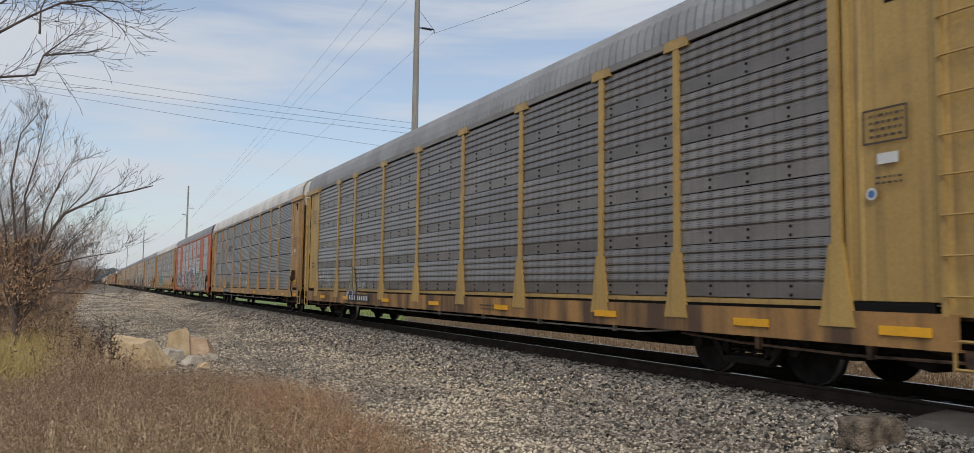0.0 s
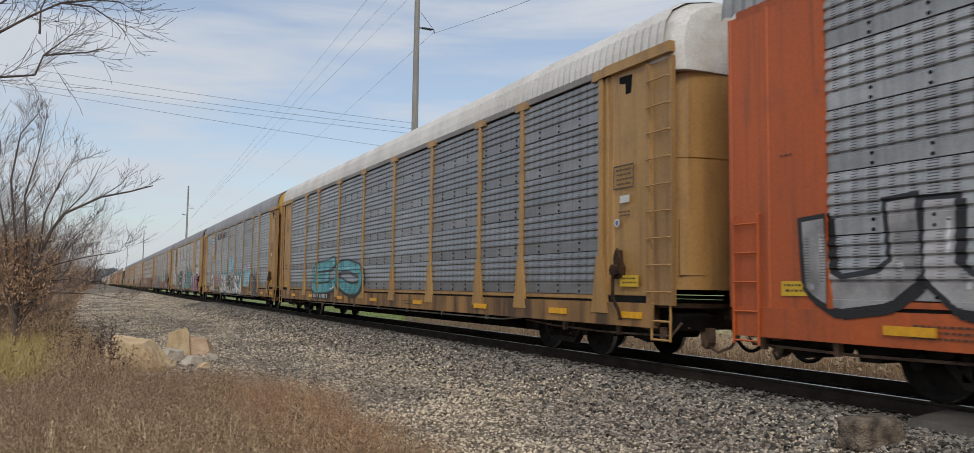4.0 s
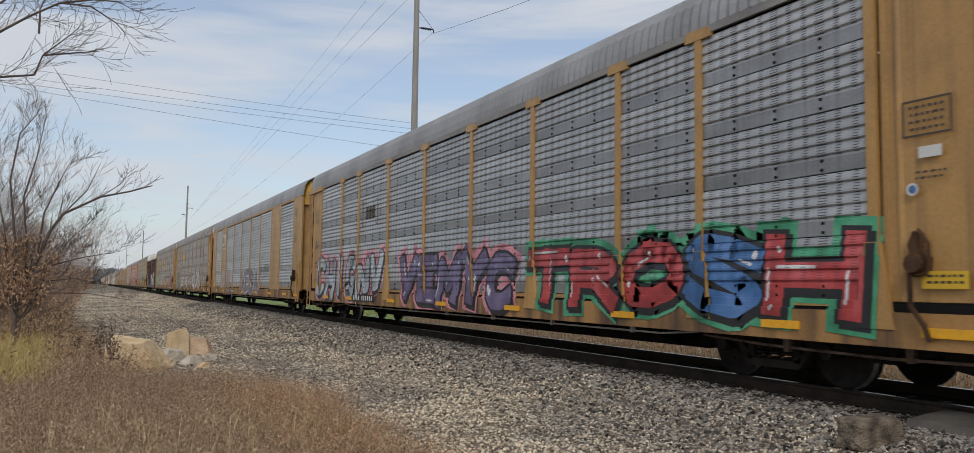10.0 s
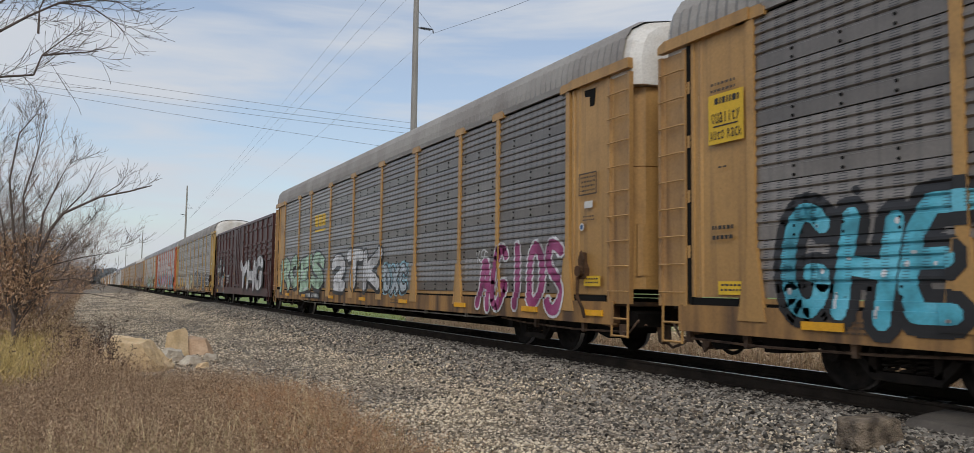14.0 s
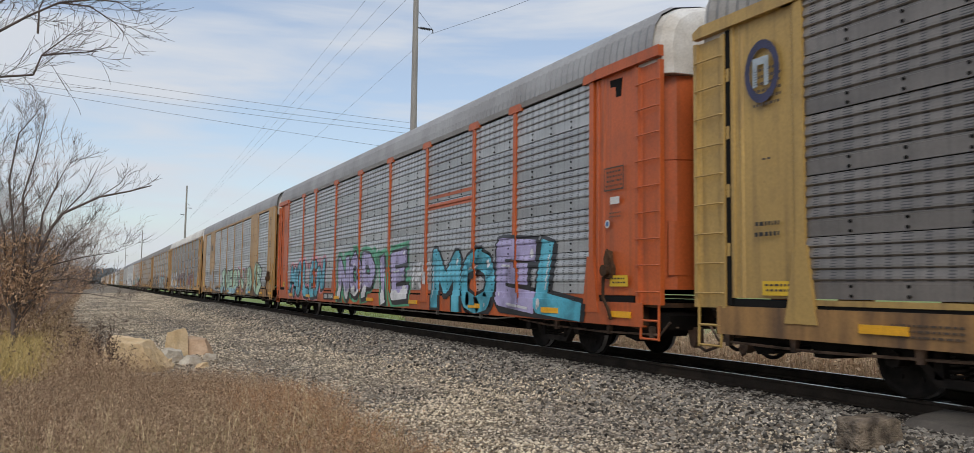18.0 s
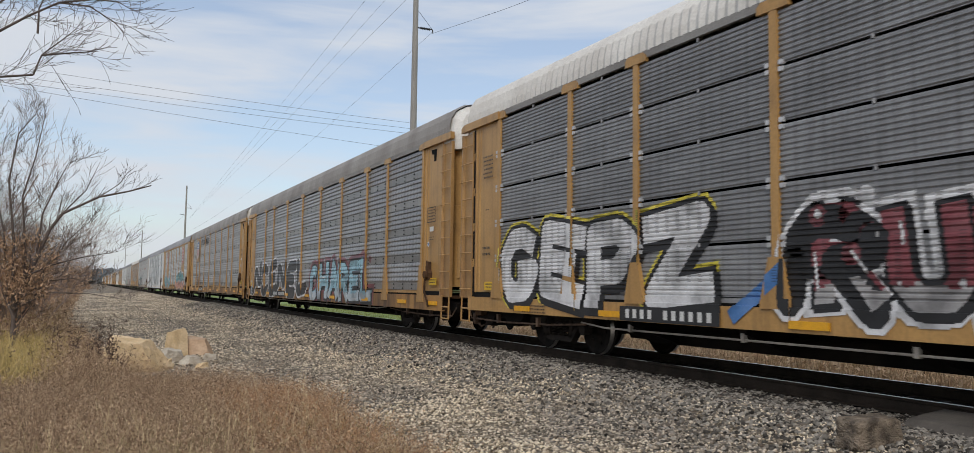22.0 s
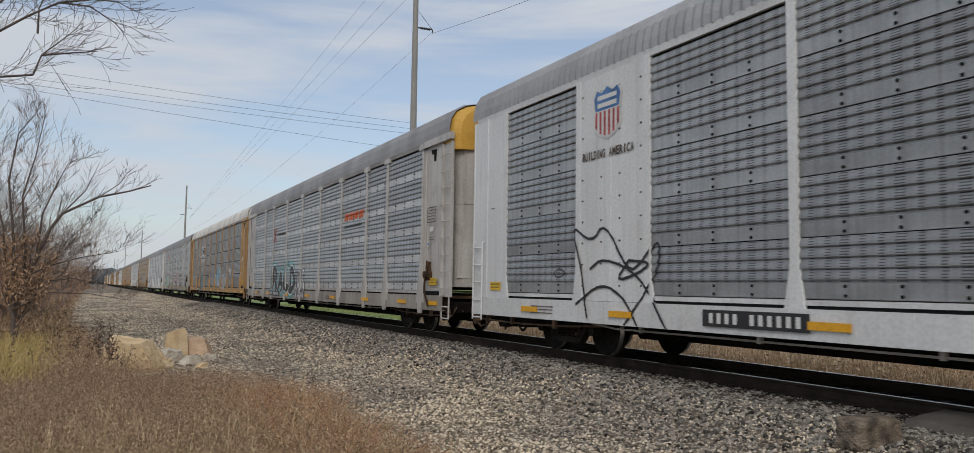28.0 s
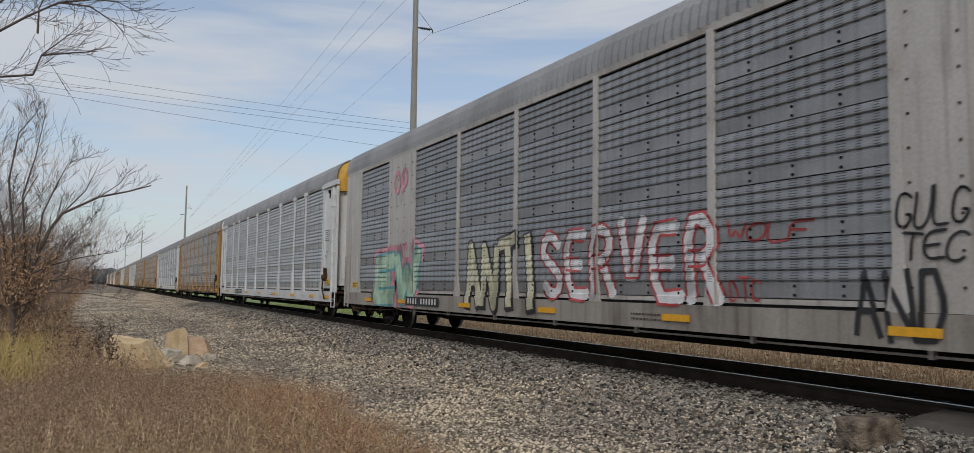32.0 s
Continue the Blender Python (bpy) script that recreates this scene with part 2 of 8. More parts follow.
def sprayed(name, col):
    """Spray paint in uneven coats, with the shade inside the sheet's rows of slots painted over it."""
    m = surface(name, tuple(c * 0.58 for c in col), tuple(min(c * 1.12 + 0.05 * (max(col) > 0.1), 0.8) for c in col), 0.45, 0, 1.9, (1, 1, 1), 35, 0.03, 0.06, low=0.36, high=0.66)
    n, l = m.node_tree.nodes, m.node_tree.links
    b = n["Principled BSDF"]
    for node in n:
        if node.bl_idname == "ShaderNodeValToRGB":
            node.color_ramp.elements.new(0.50).color = (*col, 1)
    co = n.new("ShaderNodeTexCoord")
    sep = n.new("ShaderNodeSeparateXYZ")
    l.new(co.outputs["Object"], sep.inputs[0])
    masks = []
    # rows of slots, columns of slots, and the ribbed part of each sheet
    for axis, period, start, share, way in (("Z", 0.0338, -1.11, 0.40, "LESS_THAN"), ("Y", 0.24, 0.04, 0.34, "LESS_THAN"), ("Z", 0.744, -1.11, 0.27, "GREATER_THAN")):
        k = n.new("ShaderNodeMath")
        k.operation, k.inputs[1].default_value, k.inputs[2].default_value = "MULTIPLY_ADD", 1 / period, start / period + 200.0
        l.new(sep.outputs[axis], k.inputs[0])
        f = n.new("ShaderNodeMath")
        f.operation = "FRACT"
        l.new(k.outputs[0], f.inputs[0])
        c = n.new("ShaderNodeMath")
        c.operation, c.inputs[1].default_value = way, share
        l.new(f.outputs[0], c.inputs[0])
        masks.append(c)
    above = n.new("ShaderNodeMath")
    above.operation, above.inputs[1].default_value = "GREATER_THAN", 1.11
    l.new(sep.outputs["Z"], above.inputs[0])
    some = n.new("ShaderNodeValue")
    some.outputs[0].default_value = 0.55
    last = some
    for c in masks + [above]:
        k = n.new("ShaderNodeMath")
        k.operation = "MULTIPLY"
        l.new(last.outputs[0], k.inputs[0])
        l.new(c.outputs[0], k.inputs[1])
        last = k
    old = b.inputs["Base Color"].links[0].from_socket
    mix = n.new("ShaderNodeMixRGB")
    # dark dashes in the paint colour for the shade inside the slots
    mix.inputs["Color2"].default_value = (0.02, 0.02, 0.021, 1)
    l.new(last.outputs[0], mix.inputs["Fac"])
    l.new(old, mix.inputs["Color1"])
    l.new(mix.outputs["Color"], b.inputs["Base Color"])
    return m


SPRAY = {"white": (0.60, 0.60, 0.61), "silver": (0.34, 0.33, 0.33), "black": (0.018, 0.018, 0.02), "teal": (0.08, 0.34, 0.37), "mint": (0.38, 0.55, 0.40), "blue": (0.05, 0.15, 0.36),
         "cyan": (0.08, 0.40, 0.52), "lightblue": (0.26, 0.46, 0.54), "sky": (0.09, 0.34, 0.46), "frost": (0.40, 0.46, 0.50), "lilac": (0.36, 0.32, 0.52), "violet": (0.13, 0.10, 0.20), "purple": (0.16, 0.11, 0.24),
         "magenta": (0.29, 0.037, 0.15), "rose": (0.60, 0.24, 0.29), "salmon": (0.55, 0.25, 0.19), "red": (0.42, 0.05, 0.05), "wine": (0.20, 0.05, 0.06), "orange_spray": (0.52, 0.19, 0.07), "cream": (0.56, 0.53, 0.36),
         "yellow": (0.62, 0.52, 0.05), "olive": (0.20, 0.19, 0.10), "green": (0.06, 0.32, 0.17), "navy": (0.035, 0.035, 0.09), "tan_spray": (0.34, 0.24, 0.15), "ghost": (0.33, 0.325, 0.32), "fadepink": (0.46, 0.31, 0.27), "faderust": (0.20, 0.125, 0.085), "smoke": (0.17, 0.15, 0.19)}
for name, col in SPRAY.items():
    MAT["spray_" + name] = sprayed("spray_" + name, col)
MIXES = {"steel": ("silver", "teal", "silver"), "multi": ("rose", "teal", "tan_spray", "violet", "cyan"), "mintpink": ("mint",), "clase": ("silver", "silver", "silver", "mint", "silver", "silver"), "trosh": ("red", "red", "red", "blue", "red"), "moel": ("cyan", "cyan", "lilac", "cyan"), "tealsalmon": ("teal",), "jneb": ("mint", "mint", "mint", "mint"), "hoce": ("orange_spray", "violet", "orange_spray", "rose"), "inkfill": ("black",), "orange": ("orange_spray",), "tan": ("tan_spray",)}


# ---- mesh helpers ----
def box_into(bm, x0, x1, y0, y1, z0, z1):
    vs = [bm.verts.new((x, y, z)) for x in (x0, x1) for y in (y0, y1) for z in (z0, z1)]
    for f in ((0, 1, 3, 2), (4, 6, 7, 5), (0, 4, 5, 1), (2, 3, 7, 6), (0, 2, 6, 4), (1, 5, 7, 3)):
        bm.faces.new([vs[i] for i in f])


def prism_into(bm, outline, axis, a, b):
    """A closed outline in the plane across axis, drawn out from a to b."""
    def at(p, d):
        return {"x": (d, p[0], p[1]), "y": (p[0], d, p[1]), "z": (p[0], p[1], d)}[axis]
    low, top = [bm.verts.new(at(p, a)) for p in outline], [bm.verts.new(at(p, b)) for p in outline]
    n = len(outline)
    for i in range(n):
        bm.faces.new((low[i], low[(i + 1) % n], top[(i + 1) % n], top[i]))
    bm.faces.new(low[::-1])
    bm.faces.new(top)


def rod_into(bm, p, q, r, sides=6, r2=None):
    p, q = Vector(p), Vector(q)
    turn = (q - p).to_track_quat("Z", "Y")
    ring = [[bm.verts.new(c + turn @ Vector((rr * math.cos(2 * math.pi * i / sides), rr * math.sin(2 * math.pi * i / sides), 0))) for i in range(sides)] for c, rr in ((p, r), (q, r if r2 is None else r2))]
    for i in range(sides):
        bm.faces.new((ring[0][i], ring[0][(i + 1) % sides], ring[1][(i + 1) % sides], ring[1][i]))
    bm.faces.new(ring[0][::-1])
    bm.faces.new(ring[1])


def path_into(bm, pts, r, sides=5):
    """One bent tube through the points."""
    pts = [Vector(p) for p in pts]
    rings = []
    for i, p in enumerate(pts):
        d = (pts[min(i + 1, len(pts) - 1)] - pts[max(i - 1, 0)]).normalized()
        a = d.orthogonal().normalized() if not rings else (side - d * side.dot(d)).normalized()
        side, b = a, d.cross(a)
        rings.append([bm.verts.new(p + (a * math.cos(2 * math.pi * k / sides) + b * math.sin(2 * math.pi * k / sides)) * r) for k in range(sides)])
    for p, q in zip(rings, rings[1:]):
        for k in range(sides):
            bm.faces.new((p[k], p[(k + 1) % sides], q[(k + 1) % sides], q[k]))
    bm.faces.new(rings[0][::-1])
    bm.faces.new(rings[-1])


def mesh_of(name, bm, *mats):
    me = bpy.data.meshes.new(name)
    bmesh.ops.recalc_face_normals(bm, faces=bm.faces)
    bm.to_mesh(me)
    bm.free()
    for m in mats:
        me.materials.append(m)
    return me


def hang(name, me, parent, label="", at=(0, 0, 0)):
    """Links a mesh as a part under a thing."""
    ob = new(name, me)
    ob.parent = parent
    ob.location = at
    return tagged(ob, label)


def part(name, bm, material, parent, label="", at=(0, 0, 0)):
    return hang(name, mesh_of(name, bm, material), parent, label, at)


def big_mesh(name, verts, faces, mats, index=None):
    """A mesh from arrays: verts (n, 3) and faces (m, 3 or 4)."""
    verts, faces = np.asarray(verts, np.float32), np.asarray(faces, np.int32)
    me = bpy.data.meshes.new(name)
    me.vertices.add(len(verts))
    me.vertices.foreach_set("co", verts.ravel())
    k = faces.shape[1]
    me.loops.add(faces.size)
    me.loops.foreach_set("vertex_index", faces.ravel())
    me.polygons.add(len(faces))
    me.polygons.foreach_set("loop_start", np.arange(0, faces.size, k, dtype=np.int32))
    me.polygons.foreach_set("loop_total", np.full(len(faces), k, np.int32))
    for m in mats:
        me.materials.append(m)
    if index is not None:
        me.polygons.foreach_set("material_index", np.asarray(index, np.int32))
    me.update(calc_edges=True)
    return me


# ---- letters for paint and lettering, one flat set of triangles each ----
GLYPHS = {}


def glyph(ch, swell, stroke=0.0):
    """The triangles of a letter, swollen or shrunk; with a stroke, its outline alone."""
    key = (ch, swell, stroke)
    if key not in GLYPHS:
        cu = bpy.data.curves.new("glyph", "FONT")
        cu.body, cu.fill_mode, cu.resolution_u, cu.offset = ch, "FRONT", 3, swell
        if stroke:
            cu.fill_mode, cu.bevel_depth, cu.bevel_resolution = "NONE", stroke, 0
        ob = bpy.data.objects.new("glyph", cu)
        me = bpy.data.meshes.new_from_object(ob)
        me.calc_loop_triangles()
        co = np.array([v.co[:2] for v in me.vertices]).reshape(-1, 2)
        tri = np.array([t.vertices[:] for t in me.loop_triangles]).reshape(-1, 3)
        GLYPHS[key] = co[tri] if len(tri) else np.zeros((0, 3, 2))
        bpy.data.objects.remove(ob)
        bpy.data.curves.remove(cu)
        bpy.data.meshes.remove(me)
    return GLYPHS[key]


def cut(poly, axis, value, keep_above):
    out, n = [], len(poly)
    for i in range(n):
        p, q = poly[i], poly[(i + 1) % n]
        a, b = (p[axis] - value, q[axis] - value) if keep_above else (value - p[axis], value - q[axis])
        if a >= 0:
            out.append(p)
        if (a > 0 > b) or (a < 0 < b):
            f = a / (a - b)
            out.append((p[0] + (q[0] - p[0]) * f, p[1] + (q[1] - p[1]) * f))
    return out


def strips(poly, axis, levels):
    """The polygon cut into strips at the levels."""
    lo, hi = min(p[axis] for p in poly), max(p[axis] for p in poly)
    inner = [v for v in levels if lo + 1e-5 < v < hi - 1e-5]
    rest = poly
    for v in inner:
        low = cut(rest, axis, v, False)
        if len(low) > 2:
            yield low
        rest = cut(rest, axis, v, True)
        if len(rest) < 3:
            return
    yield rest


# ---- the train's measures ----
TRACK = 9.172
HALF, PITCH = 13.5, 28.6
TEE_END, FLUSH_END = 13.92, 13.58
POSTS = (1.47, 4.29, 6.27, 9.17, 12.05, 14.95, 17.83, 20.71, 22.69, 25.53)
ROWS, BASE, STEP = 5, 1.11, 0.744
SIDE = -1.42


def ribs(kind):
    """(height, depth) down one sheet of the side: ribs above a flat band, or ribs all over."""
    if kind == "ribbed":
        out, z = [(0.0, 0.0)], 0.012
        for i in range(10):
            out += [(z, 0.0), (z + 0.018, 0.018), (z + 0.045, 0.018), (z + 0.060, 0.0)]
            z += 0.0692
        return out + [(STEP - 0.040, 0.0)]
    out, z = [(0.0, 0.012), (0.175, 0.012), (0.182, 0.0)], 0.2
    for i in range(4):
        out += [(z + 0.006, 0.0), (z + 0.030, 0.026), (z + 0.062, 0.024), (z + 0.118, 0.004)]
        z += 0.1335
    return out + [(STEP - 0.012, 0.0)]


RIBS = {k: ribs(k) for k in ("slotted", "ribbed")}


def paint_depth(kind):
    """Heights at which the painted side bends, and its depth there."""
    zs, xs = [0.60, 1.0, 1.001, 1.105], [0.062, 0.062, 0.032, 0.032]
    for r in range(ROWS):
        for z, d in RIBS[kind]:
            zs.append(BASE + r * STEP + z)
            xs.append(d)
    return np.array(zs), np.array(xs)


DEPTH = {k: paint_depth(k) for k in RIBS}
DEPTH["flat"] = (np.array([0.3, 6.0]), np.array([0.05, 0.05]))
POST_EDGES = [(p - 0.075, p + 0.075) for p in POSTS]


def lay(layers, kind, blanks, over_posts=True):
    """Flat layers of triangles (u, z) laid on a car's side so that they follow its ribs and posts. A layer: triangles, material, lift."""
    zs, xs = DEPTH[kind]
    edges = sorted(e for p in POST_EDGES for e in p) if over_posts and kind != "flat" else []
    flared = bool(edges) and not blanks
    if flared:
        edges = sorted(edges + [p + d for p in POSTS for d in (-0.24, -0.16, 0.16, 0.24)])
    verts, faces, index, mats = [], [], [], []
    for tris, mat, lift in layers:
        if mat not in mats:
            mats.append(mat)
        for t in tris:
            for col in strips([tuple(p) for p in t], 0, edges):
                mid = sum(p[0] for p in col) / len(col)
                on_post = edges and any(a < mid < b for a, b in POST_EDGES)
                on_blank = any(a < mid < b for a, b in blanks)
                off = min(abs(mid - p) for p in POSTS) if flared else 9.0
                foot = 1.74 if off < 0.075 else 1.60 if off < 0.16 else 1.10 if off < 0.24 else 0.0
                levels = [1.0, 1.001] if on_post or on_blank else zs
                for piece_ in strips(col, 1, sorted([*levels, 0.80, foot]) if foot else levels):
                    zm = sum(p[1] for p in piece_) / len(piece_)
                    on_foot = 0.80 < zm < foot
                    base = len(verts)
                    for p in piece_:
                        zq = min(max(p[1], zm - 0.4), zm + 0.4)
                        d = 0.056 if on_post and zm > 1.0 else 0.046 if on_blank and zm > 1.0 else float(np.interp(zq, zs, xs))
                        if zm < 1.0005 and kind != "flat":
                            d = 0.062
                        if on_foot:
                            d = 0.076
                        verts.append((SIDE - d - lift, HALF - p[0], p[1]))
                    faces.append(tuple(range(base, len(verts))))
                    index.append(mats.index(mat))
    me = bpy.data.meshes.new("paint")
    me.from_pydata(verts, [], faces)
    for m in mats:
        me.materials.append(m)
    me.polygons.foreach_set("material_index", index)
    me.update()
    return me


def letters(text, u0, u1, z0, z1, swell, wild, rng, overlap=1.0, stroke=0.0):
    """The triangles of each letter of a word, stretched to fill its share of the box."""
    n, out = len(text), []
    w = (u1 - u0) / n
    for i, ch in enumerate(text):
        t0, t = glyph(ch, 0.0), glyph(ch, swell, stroke)
        if not len(t):
            continue
        lo, hi = t0.reshape(-1, 2).min(0), t0.reshape(-1, 2).max(0)
        q = (t - (lo + hi) / 2) / np.maximum(hi - lo, 0.05)
        if (hi - lo)[0] < 0.3 * (hi - lo)[1]:
            q = q * np.array([0.28, 1.0])
        a, sh, gx, gz, dz = (rng.uniform(-1, 1) for _ in range(5))
        a, sh = a * 0.10 * wild, sh * 0.16 * wild
        x, z = q[..., 0] * w * overlap * (0.93 + 0.08 * gx * wild), q[..., 1] * (z1 - z0) * (0.92 + 0.09 * gz * wild)
        x = x + sh * z
        x, z = x * math.cos(a) - z * math.sin(a), x * math.sin(a) + z * math.cos(a)
        bend = 0.05 * wild * (z1 - z0) * np.sin(4.0 * x / w + i)
        out.append(np.stack([u0 + (i + 0.5) * w + x, np.maximum((z0 + z1) / 2 + z + bend + 0.05 * dz * wild * (z1 - z0), 0.63)], -1))
    return out


def ellipse(u, z, a, b, n=18, tilt=0.0, inner=0.0):
    ang = [2 * math.pi * i / n for i in range(n + 1)]
    def pt(r, t):
        x, y = r * a * math.cos(t), r * b * math.sin(t)
        return (u + x * math.cos(tilt) - y * math.sin(tilt), z + x * math.sin(tilt) + y * math.cos(tilt))
    out = []
    for p, q in zip(ang, ang[1:]):
        if inner:
            out += [[pt(inner, p), pt(1, p), pt(1, q)], [pt(inner, p), pt(1, q), pt(inner, q)]]
        else:
            out.append([(u, z), pt(1, p), pt(1, q)])
    return out


def quad(u0, u1, z0, z1, slant=0.0):
    a, b, c, d = (u0, z0), (u1, z0), (u1 + slant, z1), (u0 + slant, z1)
    return [[a, b, c], [a, c, d]]


def fan(points):
    m = (sum(p[0] for p in points) / len(points), sum(p[1] for p in points) / len(points))
    return [[m, points[i], points[(i + 1) % len(points)]] for i in range(len(points))]


PIECES = {}


def piece(car, text, u0, u1, z0, z1, fill, line, halo):
    """Graffiti on a car: a word in the box u0..u1 (metres from the car's rear end) by z0..z1 over the rails."""
    PIECES.setdefault(car, []).append((text, u0, u1, z0, z1, fill, line, halo))


# painters' letters as strokes on a grid of nine by nine; strokes part at the bar
HAND = {"A": "00 48 80|23 63", "B": "00 08 58 76 54 04|54 83 71 50 00", "C": "77 58 28 06 02 20 50 71", "D": "00 08 48 75 73 40 00", "E": "80 00 08 88|04 64", "F": "00 08 88|04 64", "G": "77 58 28 06 02 20 60 83 53",
        "H": "00 08|80 88|04 84", "I": "40 48", "J": "38 88|68 62 40 10 02", "K": "00 08|88 04 80", "L": "08 00 80", "M": "00 08 43 88 80", "N": "00 08 80 88", "O": "48 17 05 03 11 40 71 83 85 77 48", "P": "00 08 58 86 53 03",
        "R": "00 08 58 86 54 04|44 80", "S": "87 58 28 06 15 73 82 60 20 01", "T": "08 88|48 40", "U": "08 02 20 60 82 88", "V": "08 40 88", "W": "08 20 45 60 88", "X": "08 80|00 88", "Y": "08 44 88|44 40", "Z": "08 88 00 80",
        "2": "06 28 68 85 00 80", "3": "07 38 77 54 81 40 01", "9": "84 44 05 27 58 85 82 50 10"}
LOWER = {"lilac": "white", "olive": "lilac", "lightblue": "frost", "mintpink": "red", "tealsalmon": "salmon", "jneb": "lightblue", "hoce": "purple", "multi": "violet", "clase": "silver", "wine": "silver"}


def drawn(text, smooth):
    """The strokes of one letter, or of a drawing given as ~ and its strokes, in a unit box."""
    out = []
    for stroke in (text[1:] if text[0] == "~" else HAND.get(text, "00 08 88 80 00")).split("|"):
        p = [np.array([int(w[0]) / 8, int(w[1]) / 8]) for w in stroke.split()]
        for _ in range(smooth):
            q = [p[0]]
            for a, b in zip(p, p[1:]):
                q += [a * 0.75 + b * 0.25, a * 0.25 + b * 0.75]
            p = q + [p[-1]]
        out.append(p)
    return out


def ribbon(line, h, blunt):
    """Convex pieces along a line with a half-width h; blunt: square ends that reach past the last points."""
    out = []
    for i, (a, b) in enumerate(zip(line, line[1:])):
        d = b - a
        n = math.hypot(*d)
        if n < 1e-5:
            continue
        d = d / n
        a2, b2 = (a - d * h * blunt if i == 0 else a), (b + d * h * blunt if i == len(line) - 2 else b)
        side = np.array([-d[1], d[0]]) * h
        out.append([a2 + side, b2 + side, b2 - side, a2 - side])
    for i, p in enumerate(line):
        if blunt > 0.5 and i in (0, len(line) - 1):
            continue
        out.append([p + h * np.array([math.cos(k * math.pi / 4 + 0.39), math.sin(k * math.pi / 4 + 0.39)]) for k in range(8)])
    return out


